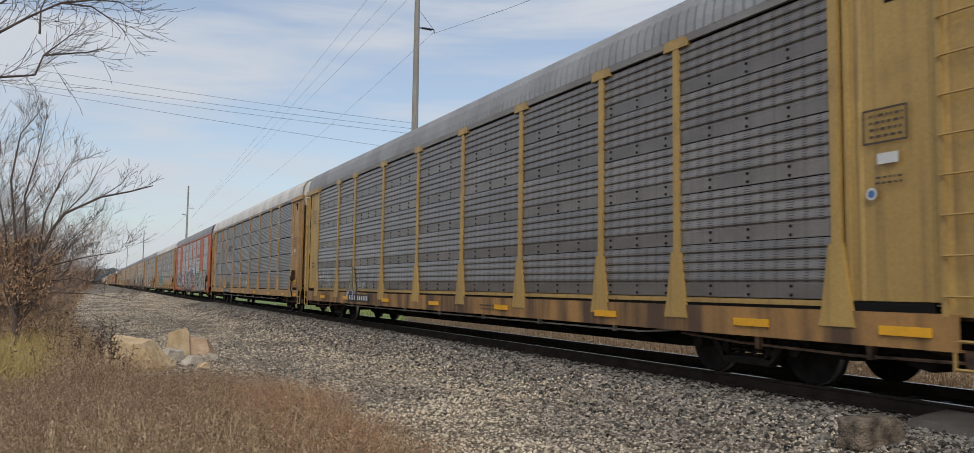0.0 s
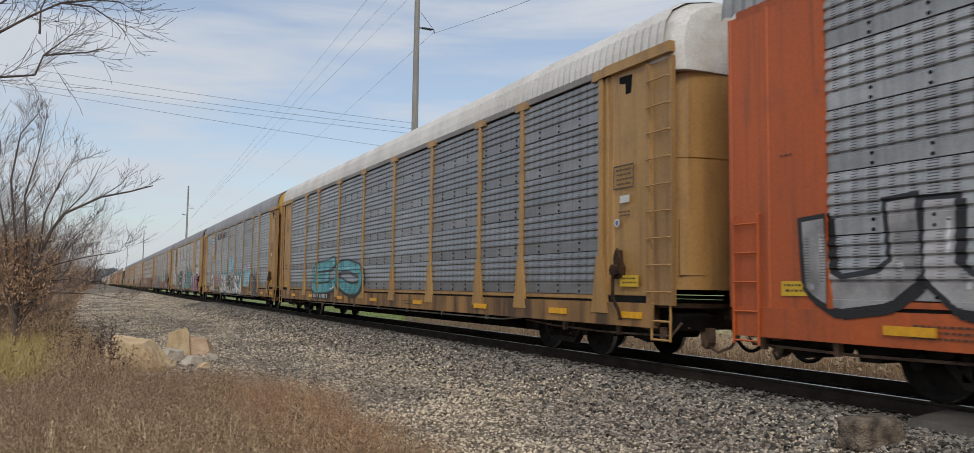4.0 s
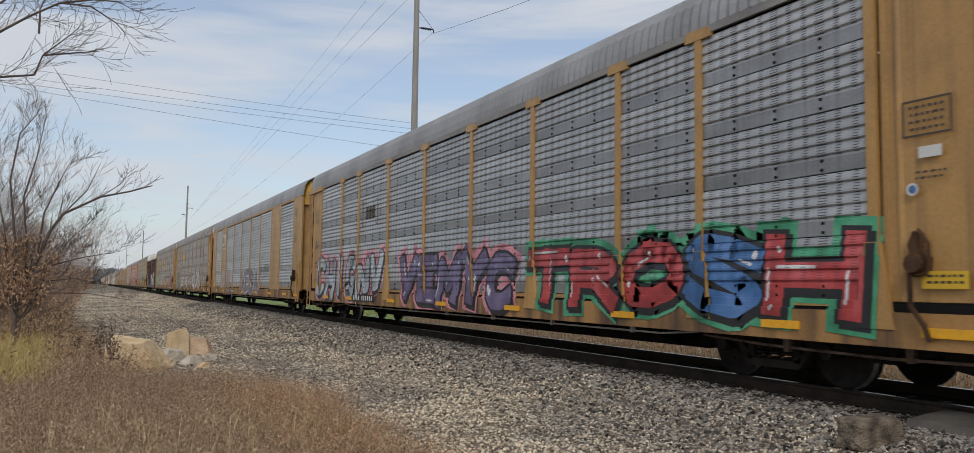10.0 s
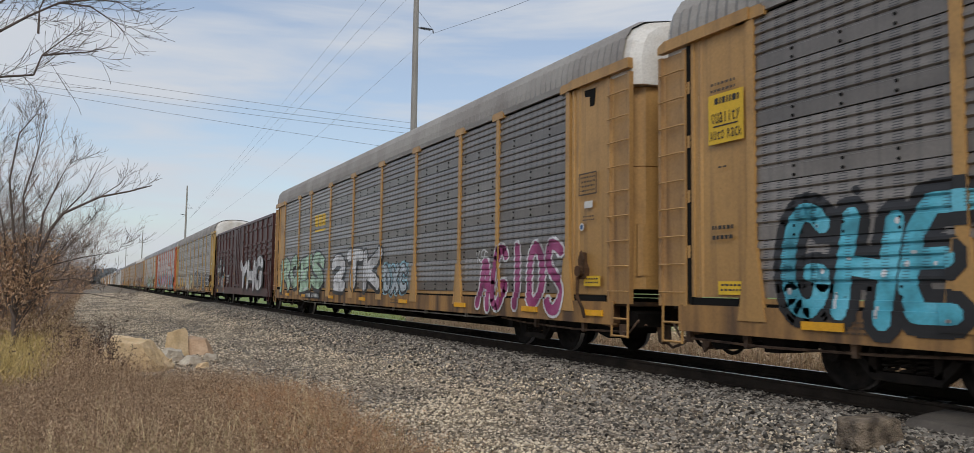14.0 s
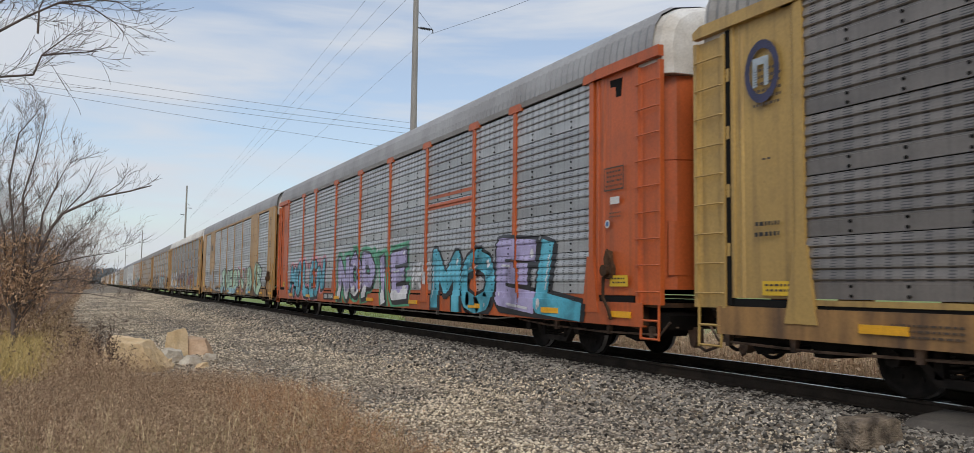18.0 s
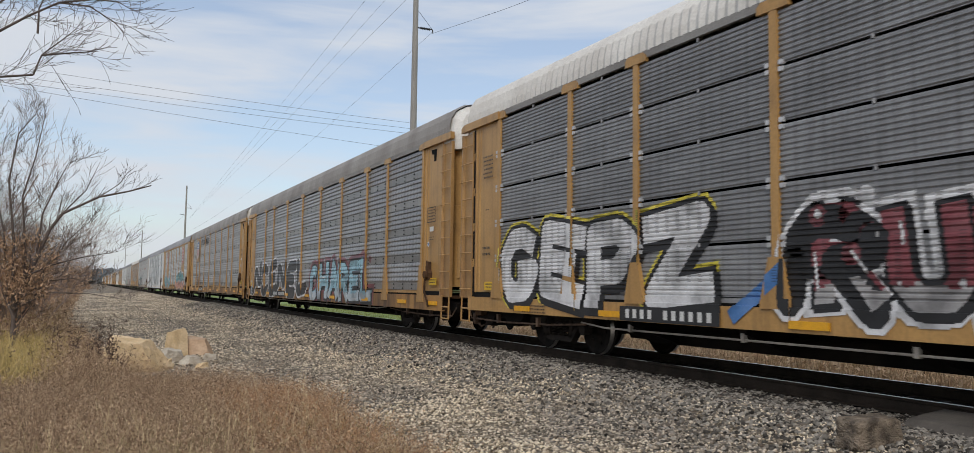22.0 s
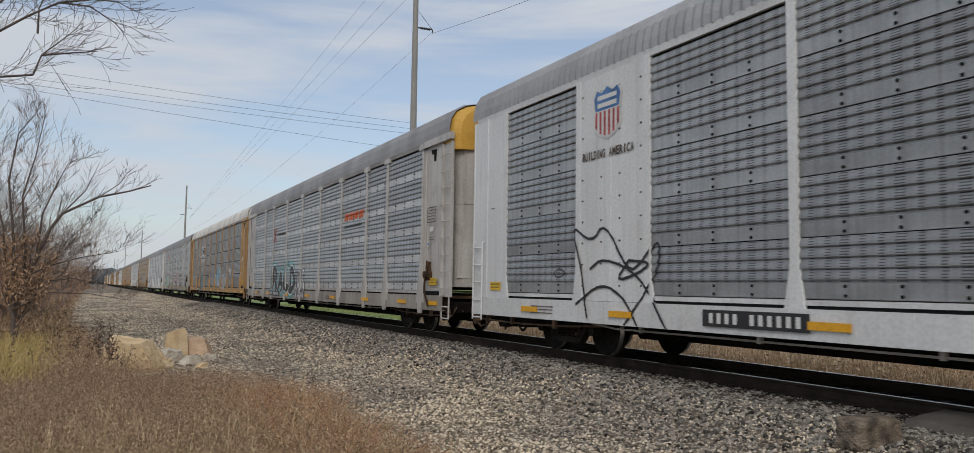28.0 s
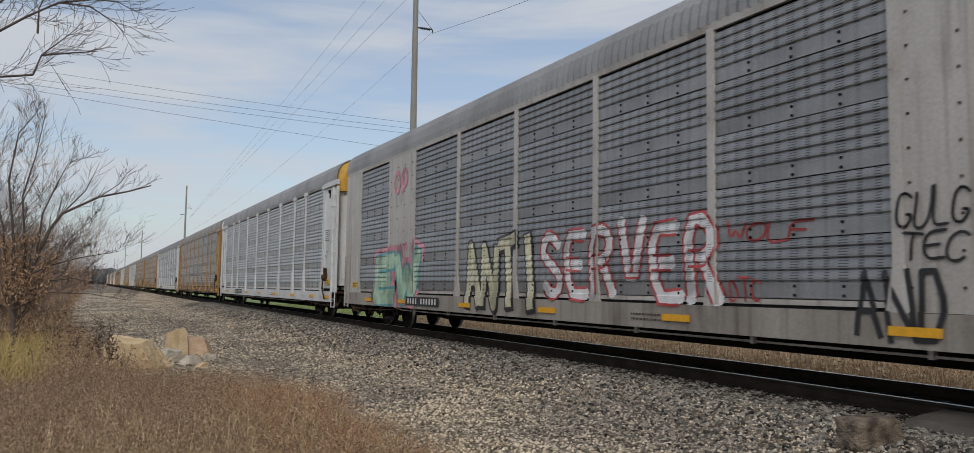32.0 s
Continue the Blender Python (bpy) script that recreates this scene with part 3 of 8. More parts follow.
def graffiti_layers(spec, seed):
    """One set of paint layers for each letter of a piece."""
    text, u0, u1, z0, z1, fill, line, halo = spec
    signs = [text] if text[0] == "~" else list(text)
    tall, w = z1 - z0, (u1 - u0) / len(signs)
    size = min(w, tall)
    thin = line.endswith("thin")
    hollow = line.endswith("line")
    name = {"ink": "black", "inkthin": "black", "whitethin": "white", "redthin": "red", "inkline": "black", "redline": "red", "bluethin": "sky"}.get(line, line)
    rng = random.Random(seed)
    soft = 1 if fill in ("black", "ghost", "magenta", "frost", "fadepink", "cyan", "teal", "tealsalmon") or thin or hollow or (fill == "white" and halo in ("teal", "none")) else 0
    h = (0.010 + 0.007 * size if text[0] == "~" else 0.013 + 0.014 * size) if thin else (0.035 * size + 0.02 if fill == "none" and not hollow else 0.138 * size)
    edge_w = 0.030 + 0.030 * size
    cols = MIXES.get(fill, (fill,))
    c = 2.0 / max(size, 0.3)

    def place_in(p, k, turn):
        m = h * 0.9 + (edge_w if name != "none" and not thin else 0.0) * 0.6
        x, z = (p[0] - 0.5) * max(w - 2 * m, 0.3 * w), (p[1] - 0.5) * max(tall - 2 * m, 0.3 * tall) * turn[2]
        x += turn[1] * z
        u, v = u0 + (k + 0.5) * w + x, (z0 + z1) / 2 + z + turn[0] * x + turn[3]
        u, v = u + 0.045 * size * math.sin(c * v * 1.3 + seed), v + 0.045 * size * math.sin(c * u * 1.1 + 2 * seed)
        return np.array([u, v])

    def down(pieces):
        return [[(float(q[0]), max(float(q[1]), 0.62)) for q in p] for p in pieces]

    out = []
    for k, ch in enumerate(signs):
        wild = 0.0 if ch[0] == "~" else 2.4 if thin else 1.0
        turn = (rng.uniform(-0.10, 0.10) * wild, rng.uniform(-0.14, 0.14) * wild, 1 - 0.10 * rng.random() * wild, rng.uniform(-0.03, 0.03) * tall * wild)
        lines = [[place_in(p, k, turn) for p in st] for st in drawn(ch, soft + (1 if thin else 0))]
        blunt = 0.0 if soft or thin else 0.9
        layers = []

        def coat(half, mat, lift, shift=(0, 0)):
            for n, st in enumerate(lines):
                for q, piece_ in enumerate(ribbon([p + np.array(shift) for p in st], half, blunt)):
                    layers.append((down([piece_]), MAT["spray_" + mat], lift + 0.0002 * ((n * 3 + q) % 9)))

        if halo != "none":
            coat(h + edge_w + (0.035 if halo == "yellow" else 0.10) * size, MIXES.get(halo, (halo,))[0], 0.003)
            for _ in range(0 if halo == "yellow" else 3):
                r = size * rng.uniform(0.07, 0.14)
                layers.append((ellipse(u0 + (k + rng.random()) * w, z0 + tall * rng.uniform(0.75, 1.08), r, r, 10), MAT["spray_" + MIXES.get(halo, (halo,))[0]], 0.0025))
        if hollow:
            if fill != "none":
                coat(h, cols[k % len(cols)], 0.006)
            for n, st in enumerate(lines):
                for sgn in (-1, 1):
                    rim = []
                    for i, p in enumerate(st):
                        d = st[min(i + 1, len(st) - 1)] - st[max(i - 1, 0)]
                        d = d / max(math.hypot(*d), 1e-5)
                        rim.append(p + sgn * h * np.array([-d[1], d[0]]))
                    layers.append((down(ribbon(rim, 0.012 + 0.012 * size, 0.0)), MAT["spray_" + name], 0.011 + 0.001 * n + 0.0004 * sgn))
        elif thin or fill == "none":
            coat(h, name, 0.007)
        else:
            if name != "none":
                if name == "black" and size > 0.5 and fill != "ghost":
                    coat(h + edge_w * 0.9, name, 0.006, (0.05 * size, -0.05 * size))
                coat(h + edge_w, name, 0.008)
            coat(h, cols[k % len(cols)], 0.012)
            if fill in LOWER and size > 0.4:
                seam = z0 + (0.46 if fill in ("mintpink", "tealsalmon") else 0.26) * tall
                grid = np.arange(u0 + k * w - w, u0 + (k + 2) * w, size * 0.07)
                for n, st in enumerate(lines):
                    for q, piece_ in enumerate(down(ribbon(st, h, blunt))):
                        got = []
                        for col in strips(piece_, 0, grid):
                            mid = sum(p[0] for p in col) / len(col)
                            low = cut(col, 1, seam + size * (0.06 * math.sin(mid * 7.0 / size) + 0.04 * math.sin(mid * 15.0 / size + seed)), False)
                            if len(low) > 2:
                                got.append(low)
                        if got:
                            layers.append((got, MAT["spray_" + LOWER[fill]], 0.015 + 0.0002 * ((n * 3 + q) % 9)))
            # a light streak along the upper side of each stroke, and a few dabs
            if name == "black" and size > 0.45:
                for st in lines:
                    a, b = np.array(st[0]), np.array(st[1])
                    d = (b - a) / max(math.hypot(*(b - a)), 1e-5)
                    up = np.array([-d[1], d[0]]) * h * 0.62
                    layers.append((down(ribbon([a + up + d * h * 0.3, a + up + (b - a) * rng.uniform(0.4, 0.8)], 0.010 + 0.010 * size, 0.0)), MAT["spray_white"], 0.018))
                for _ in range(2 if fill != "jneb" else 5):
                    p = lines[rng.randrange(len(lines))]
                    p = p[rng.randrange(len(p))]
                    r = size * rng.uniform(0.02, 0.05)
                    layers.append((ellipse(p[0] + rng.uniform(-h, h) * 0.5, max(p[1] + rng.uniform(-h, h) * 0.5, 0.68), r, r * 1.3, 8), MAT["spray_" + ("black" if fill == "jneb" else "white")], 0.0185))
        out.append(layers)
    return out


# ---- shared meshes of the cars ----
SHEETS = {}


def sheet_mesh(kind, width, rows=1):
    key = (kind, round(width, 3), rows)
    if key not in SHEETS:
        prof = [(r * STEP + z, d) for r in range(rows) for z, d in RIBS[kind]]
        bm = bmesh.new()
        front = [[bm.verts.new((-d, y, z)) for y in (-width / 2, width / 2)] for z, d in prof]
        back = [[bm.verts.new((0.03, y, z)) for y in (-width / 2, width / 2)] for z in (prof[0][0], prof[-1][0])]
        for i, (a, b) in enumerate(zip(front, front[1:])):
            face = bm.faces.new((a[0], a[1], b[1], b[0]))
            face.material_index = 1 if kind == "slotted" and i % len(RIBS[kind]) in (0, 1) else 0
        bm.faces.new((back[0][0], back[1][0], back[1][1], back[0][1]))
        bm.faces.new((front[0][0], back[0][0], back[0][1], front[0][1]))
        bm.faces.new((front[-1][0], front[-1][1], back[1][1], back[1][0]))
        if rows == 1 and kind == "slotted":
            for y in [0.72 * i for i in range(-2, 3) if abs(0.72 * i) < width / 2 - 0.1]:
                for z in (0.04, 0.150):
                    n0 = len(bm.faces)
                    rod_into(bm, (-0.010, y, z), (-0.028, y, z), 0.021, 6)
                    bm.faces.ensure_lookup_table()
                    for face in bm.faces[n0:]:
                        face.material_index = 2
        elif rows == 1:
            rod_into(bm, (-0.015, 0, STEP - 0.05), (-0.015, 0, STEP + 0.01), 0.022, 5)
        SHEETS[key] = mesh_of("sheet", bm)
    return SHEETS[key]


TINTED = {}


def with_mat(me, mat, second=None):
    key = (me.name, mat.name, second.name if second else "")
    if key not in TINTED:
        c = me.copy()
        assert not len(c.materials)
        c.materials.append(mat)
        if second:
            c.materials.append(second)
            c.materials.append(MAT["dark_slot"])
        TINTED[key] = c
    return TINTED[key]


def made(key, build):
    """A mesh built once and shared by all its copies."""
    if key not in SHEETS:
        bm = bmesh.new()
        build(bm)
        SHEETS[key] = mesh_of(key if isinstance(key, str) else key[0], bm)
    return SHEETS[key]


def post_tee(bm):
    box_into(bm, -0.05, 0.03, -0.065, 0.065, 1.0, 4.86)
    prism_into(bm, [(-0.27, 4.80), (0.27, 4.80), (0.27, 4.90), (0.20, 4.955), (-0.20, 4.955), (-0.27, 4.90)], "x", -0.058, 0.02)
    prism_into(bm, [(-0.25, 0.80), (0.25, 0.80), (0.20, 1.02), (0.095, 1.75), (-0.095, 1.75), (-0.20, 1.02)], "x", -0.072, -0.01)


def post_tab(bm):
    """A post whose foot reaches below the sill with a tapered tab."""
    post_tee(bm)
    prism_into(bm, [(-0.09, 0.52), (0.09, 0.52), (0.17, 0.81), (-0.17, 0.81)], "x", -0.082, -0.03)


def post_short(bm):
    """A post that stands on the sill."""
    box_into(bm, -0.05, 0.03, -0.065, 0.065, 1.0, 4.86)
    prism_into(bm, [(-0.27, 4.80), (0.27, 4.80), (0.27, 4.90), (0.20, 4.955), (-0.20, 4.955), (-0.27, 4.90)], "x", -0.058, 0.02)
    prism_into(bm, [(-0.24, 0.97), (0.24, 0.97), (0.24, 1.05), (0.095, 1.62), (-0.095, 1.62), (-0.24, 1.05)], "x", -0.085, -0.01)


def post_flat(bm):
    box_into(bm, -0.045, 0.03, -0.07, 0.07, 0.98, 4.90)
    prism_into(bm, [(-0.16, 0.98), (0.16, 0.98), (0.07, 1.5), (-0.07, 1.5)], "x", -0.05, -0.01)


ROOF = [(-1.44, 4.94), (-1.435, 5.12), (-1.385, 5.36), (-1.26, 5.55), (-1.0, 5.70), (-0.5, 5.80), (0, 5.83)]
ROOF = ROOF + [(-x, z) for x, z in ROOF[-2::-1]]


def roof_build(bm):
    sec = ROOF
    prev = None
    n = 2 * int(13.7 / 0.098)
    for i in range(n + 1):
        y = -13.7 + 27.4 * i / n
        k = (0.0, 0.030)[i % 2]
        row = [bm.verts.new((x * (1 + k * 0.85), y, z + k * 0.9)) for x, z in sec]
        if prev:
            for a, b, c, d in zip(prev, prev[1:], row[1:], row):
                bm.faces.new((a, b, c, d))
        prev = row


def sill_build(low):
    def build(bm):
        prism_into(bm, [(-0.055, low), (-0.055, 0.985), (0.05, 0.985), (0.05, 0.96), (-0.04, 0.96), (-0.04, low + 0.025), (0.03, low + 0.025), (0.03, low)], "y", -HALF + 0.02, HALF - 0.02)
        for y in np.arange(-11.0, 11.1, 2.75):
            box_into(bm, -0.060, -0.02, y - 0.02, y + 0.02, low + 0.01, 0.985)
    return build


def under_build(bm, low):
    """Centre sill and cross bearers, down to the height low between the trucks."""
    prism_into(bm, [(-13.2, 0.62), (-8.9, 0.48), (-8.2, low), (8.2, low), (8.9, 0.48), (13.2, 0.62), (13.2, 0.93), (-13.2, 0.93)], "x", -0.42, 0.42)
    box_into(bm, -1.38, 1.38, -HALF + 0.1, HALF - 0.1, 0.93, 1.02)
    for y in np.arange(-7.5, 7.6, 2.5):
        prism_into(bm, [(-1.38, 0.93), (1.38, 0.93), (1.38, 0.66), (0.42, low + 0.02), (-0.42, low + 0.02), (-1.38, 0.62)], "y", y - 0.06, y + 0.06)
    for y in (-9.9, 9.9):
        prism_into(bm, [(-1.38, 0.93), (1.38, 0.93), (1.38, 0.80), (0.6, 0.72), (-0.6, 0.72), (-1.38, 0.80)], "y", y - 0.25, y + 0.25)


def ladder_build(bm):
    """A channel of sheet steel that carries the rungs."""
    prism_into(bm, [(-0.05, -0.31), (-0.05, -0.245), (0.0, -0.23), (0.014, -0.20), (0.014, 0.20), (0.0, 0.23), (-0.05, 0.245), (-0.05, 0.31), (0.03, 0.31), (0.03, -0.31)], "z", 0.96, 4.74)


def rung_build(bm):
    path_into(bm, [(-0.045, -0.275, 0), (-0.075, -0.262, 0), (-0.075, 0.262, 0), (-0.045, 0.275, 0)], 0.013, 6)


def hinge_build(bm):
    prism_into(bm, [(-0.03, -0.055), (0.02, -0.055), (0.02, 0.055), (-0.03, 0.055), (-0.045, 0.02), (-0.045, -0.02)], "z", -0.09, 0.09)


def hatch_build(bm):
    """A small curved cover on the rounded end door."""
    prev = None
    for i in range(6):
        a = -0.93 + 0.30 * i / 5
        x, y = 1.30 * a, 0.34 * math.sqrt(max(0.0, 1 - abs(a) ** 3.0))
        row = [bm.verts.new((x, y - 0.01, 1.42)), bm.verts.new((x, y + 0.014, 1.42)), bm.verts.new((x, y + 0.014, 2.26)), bm.verts.new((x, y - 0.01, 2.26))]
        if prev:
            for k in range(4):
                bm.faces.new((prev[k], prev[(k + 1) % 4], row[(k + 1) % 4], row[k]))
        else:
            bm.faces.new(row)
        prev = row
    bm.faces.new(prev[::-1])


def rigging_build(bm):
    """Brake gear and pipes under the car's end, one dark ragged outline."""
    prism_into(bm, [(-2.3, 0.62), (-2.2, 0.50), (-1.9, 0.52), (-1.8, 0.40), (-1.55, 0.40), (-1.5, 0.55), (-1.2, 0.50), (-1.0, 0.56), (-0.9, 0.42), (-0.62, 0.36), (-0.5, 0.50), (-0.2, 0.46), (-0.1, 0.62), (0.15, 0.58), (0.2, 0.80), (-0.3, 0.92), (-2.3, 0.92)], "x", -1.22, -0.55)


def end_sill_build(bm):
    """Rusty end beam, hung with brake gear, and the small platform over the coupler."""
    prism_into(bm, [(-0.62, 0.95), (-0.62, 0.60), (-0.36, 0.56), (-0.30, 0.64), (-0.30, 0.92), (0.10, 0.92), (0.10, 0.99), (-0.62, 0.99)], "x", -1.37, 1.37)


def step_build(bm):
    for y in (-0.22, 0.22):
        path_into(bm, [(0, y, 1.0), (-0.01, y, 0.42)], 0.02, 5)
    for z in (0.44, 0.72):
        rod_into(bm, (-0.01, -0.22, z), (-0.01, 0.22, z), 0.018, 5)


def short_ladder_build(bm):
    for y in (-0.22, 0.22):
        path_into(bm, [(0.03, y, 2.22), (-0.05, y, 2.18), (-0.05, y, 0.5)], 0.018, 5)
    for i in range(5):
        rod_into(bm, (-0.05, -0.22, 0.55 + i * 0.38), (-0.05, 0.22, 0.55 + i * 0.38), 0.014, 5)


def door_build(low, top):
    def build(bm):
        prev = None
        for i in range(13):
            a = -1 + 2 * i / 12
            x, y = 1.30 * a, 0.34 * math.sqrt(max(0.0, 1 - abs(a) ** 3.0))
            t = top if top < 5 else 5.50 - 0.62 * abs(a) ** 3
            face = [(y, low), (y, 3.20), (y - 0.022, 3.205), (y - 0.022, 3.222), (y, 3.227), (y, t)]
            row = [bm.verts.new((x, p, q)) for p, q in face + [(y - 0.05, t), (y - 0.05, low)]]
            if prev:
                for k in range(8):
                    bm.faces.new((prev[k], prev[(k + 1) % 8], row[(k + 1) % 8], row[k]))
            prev = row
    return build


def cap_build(bm):
    """The hood over the end doors, in the roof's outline."""
    rings = []
    for y, k, lift in ((-0.45, 0.985, 0.0), (0.0, 0.985, 0.0), (0.20, 0.96, -0.03), (0.32, 0.86, -0.08), (0.36, 0.6, -0.14)):
        pts = [(x * k, 4.56 + (z - 4.56) * (0.985 if k > 0.95 else 0.96) + lift * (z > 5.0)) for x, z in [(-1.41, 4.56)] + ROOF + [(1.41, 4.56)]]
        rings.append([bm.verts.new((x, y, z)) for x, z in pts])
    n = len(rings[0])
    for a, b in zip(rings, rings[1:]):
        for i in range(n):
            bm.faces.new((a[i], a[(i + 1) % n], b[(i + 1) % n], b[i]))
    bm.faces.new(rings[0][::-1])
    bm.faces.new(rings[-1])


def fold_door_build(bm):
    front = [(-1.28, 0.02), (-1.14, 0.22), (-1.08, 0.12), (-0.92, 0.30), (-0.70, 0.22), (-0.5, 0.34), (-0.25, 0.22), (0.0, 0.34), (0.25, 0.22), (0.5, 0.34), (0.70, 0.22), (0.90, 0.34), (1.28, 0.02)]
    prism_into(bm, front + [(x, y - 0.05) for x, y in front[::-1]], "z", 1.06, 4.75)


# unseen deck with a centre wall, added to block light inside the car
def blocking_deck_build(z):
    def build(bm):
        box_into(bm, -1.36, 1.36, -13.2, 13.2, z, z + 0.06)
        box_into(bm, -0.03, 0.03, -13.2, 13.2, z - 1.2, z)
    return build


def coupler_build(bm):
    prism_into(bm, [(-0.11, 0.74), (0.11, 0.74), (0.11, 0.98), (-0.11, 0.98)], "y", -0.1, 0.62)
    prism_into(bm, [(-0.16, 0.62), (0.02, 0.60), (0.17, 0.74), (0.14, 0.86), (-0.02, 0.80), (-0.15, 0.86)], "z", 0.70, 1.0)
    path_into(bm, [(-0.2, 0.1, 0.85), (-1.2, 0.12, 0.85), (-1.25, 0.12, 0.65)], 0.018, 5)


def train_pipe_build(bm):
    path_into(bm, [(0.10, -9.0, 0.60), (0.06, -8.2, 0.54), (0.06, 8.2, 0.54), (0.10, 9.0, 0.60)], 0.016, 6)
    for y in np.arange(-7.5, 7.6, 2.5):
        box_into(bm, 0.03, 0.09, y - 0.03, y + 0.03, 0.51, 0.63)


def lug_build(bm):
    """Pairs of bolted lugs that hold the sheets to a post."""
    for r in range(1, ROWS):
        for y in (-0.115, 0.115):
            for z in (-0.075, 0.015):
                box_into(bm, -0.045, 0.0, y - 0.035, y + 0.035, BASE + r * STEP + z - 0.03, BASE + r * STEP + z + 0.03)


def pipe_build(bm):
    """Brake pipe and pull rod along the lower edge of the car's end, with their brackets."""
    path_into(bm, [(-1.25, 0.25, 0.70), (-1.28, 0.05, 0.50), (-1.28, -1.6, 0.47), (-1.26, -3.4, 0.50), (-1.22, -4.6, 0.56)], 0.019, 6)
    path_into(bm, [(-1.05, 0.2, 0.62), (-1.06, -0.9, 0.55), (-1.06, -2.1, 0.52)], 0.014, 5)
    for y in (-0.15, -1.3, -3.0):
        prism_into(bm, [(y - 0.05, 0.62), (y + 0.05, 0.62), (y + 0.035, 0.44), (y - 0.035, 0.44)], "x", -1.31, -1.24)
    prism_into(bm, [(0.02, 0.62), (0.20, 0.62), (0.22, 0.40), (0.16, 0.30), (0.08, 0.34)], "x", -0.72, -0.56)
    path_into(bm, [(-0.64, 0.12, 0.36), (-0.60, 0.30, 0.26), (-0.50, 0.46, 0.34), (-0.36, 0.50, 0.52)], 0.024, 6)


def hose_build(bm):
    pts = [(-0.45 + 0.30 * t, -0.55 + 1.15 * t, 0.66 - 0.40 * math.sin(math.pi * t) ** 0.7 - 0.04 * t) for t in [i / 10 for i in range(11)]]
    path_into(bm, pts, 0.030, 6)


def frame_build(bm):
    for s in (-1, 1):
        x0, x1 = s * 0.93, s * 1.07
        prism_into(bm, [(-1.16, 0.50), (-1.12, 0.66), (-0.68, 0.66), (-0.40, 0.80), (0.40, 0.80), (0.68, 0.66), (1.12, 0.66), (1.16, 0.50), (0.62, 0.48), (0.44, 0.62), (-0.44, 0.62), (-0.62, 0.48)], "x", x0, x1)
        prism_into(bm, [(-0.70, 0.50), (-0.42, 0.20), (0.42, 0.20), (0.70, 0.50), (0.58, 0.50), (0.36, 0.30), (-0.36, 0.30), (-0.58, 0.50)], "x", x0, x1)
        for y in (-0.40, 0.40):
            box_into(bm, min(x0, x1), max(x0, x1), y - 0.05, y + 0.05, 0.28, 0.66)
        for y in (-0.9, 0.9):
            rod_into(bm, (s * 0.98, y, 0.457), (s * 1.14, y, 0.457), 0.10, 8)
    box_into(bm, -1.02, 1.02, -0.26, 0.26, 0.50, 0.72)
    for y in (-0.42, 0.42):
        box_into(bm, -0.9, 0.9, y - 0.04, y + 0.04, 0.34, 0.44)


def spring_build(bm):
    path_into(bm, [(0.082 * math.cos(i * math.pi / 4), 0.082 * math.sin(i * math.pi / 4), 0.30 + 0.30 * i / 40) for i in range(41)], 0.017, 4)


def wheelset_build(bm):
    rod_into(bm, (-1.1, 0, 0), (1.1, 0, 0), 0.085, 10)
    n = 22
    for s in (-1, 1):
        prof = [(0.68, 0.09), (0.72, 0.12), (0.735, 0.38), (0.70, 0.40), (0.69, 0.482), (0.725, 0.482), (0.74, 0.457), (0.82, 0.452), (0.825, 0.39), (0.79, 0.375), (0.775, 0.15), (0.84, 0.12), (0.84, 0.08)]
        rings = [[bm.verts.new((s * x, r * math.cos(2 * math.pi * i / n), r * math.sin(2 * math.pi * i / n))) for i in range(n)] for x, r in prof]
        for k, (a, b) in enumerate(zip(rings, rings[1:])):
            for i in range(n):
                f = bm.faces.new((a[i], a[(i + 1) % n], b[(i + 1) % n], b[i]))
                f.material_index = 1 if k == 6 else 0
                f.smooth = True
        for i in range(6):
            a = i * math.pi / 3
            rod_into(bm, (s * 0.80, 0.26 * math.cos(a), 0.26 * math.sin(a)), (s * 0.74, 0.26 * math.cos(a), 0.26 * math.sin(a)), 0.03, 6)


def chord_build(bm):
    prism_into(bm, [(-0.035, 4.86), (-0.045, 4.975), (0.02, 5.0), (0.03, 4.86)], "y", -HALF + 0.1, HALF - 0.1)


def brake_build(bm):
    rod_into(bm, (-0.75, -0.9, 0.66), (-0.75, 0.5, 0.66), 0.19, 12)
    path_into(bm, [(-0.75, -0.9, 0.62), (-0.5, -5.0, 0.55), (-0.4, -8.6, 0.5)], 0.02, 5)


def brake_cylinder_build(bm):
    rod_into(bm, (-0.75, 1.4, 0.66), (-0.75, 1.85, 0.66), 0.14, 10)
    path_into(bm, [(-0.75, 1.85, 0.66), (-0.5, 4.5, 0.55), (-0.4, 8.6, 0.5)], 0.02, 5)


def end_panel_build(bm):
    prism_into(bm, [(0.03, -0.57), (-0.05, -0.57), (-0.05, -0.51), (-0.03, -0.49), (-0.03, 0.33), (-0.052, 0.36), (-0.052, 0.39), (-0.03, 0.42), (-0.03, 0.50), (-0.055, 0.51), (-0.055, 0.57), (0.03, 0.57)], "z", 1.10, 4.84)


def end_panel_flat_build(bm):
    edge = [(0.03, -0.74)]
    for y in (-0.71, 0.05, 0.71):
        edge += [(-0.034, y - 0.03), (-0.046, y - 0.02), (-0.046, y + 0.02), (-0.034, y + 0.03)]
    prism_into(bm, edge + [(0.03, 0.74)], "z", 0.98, 4.90)


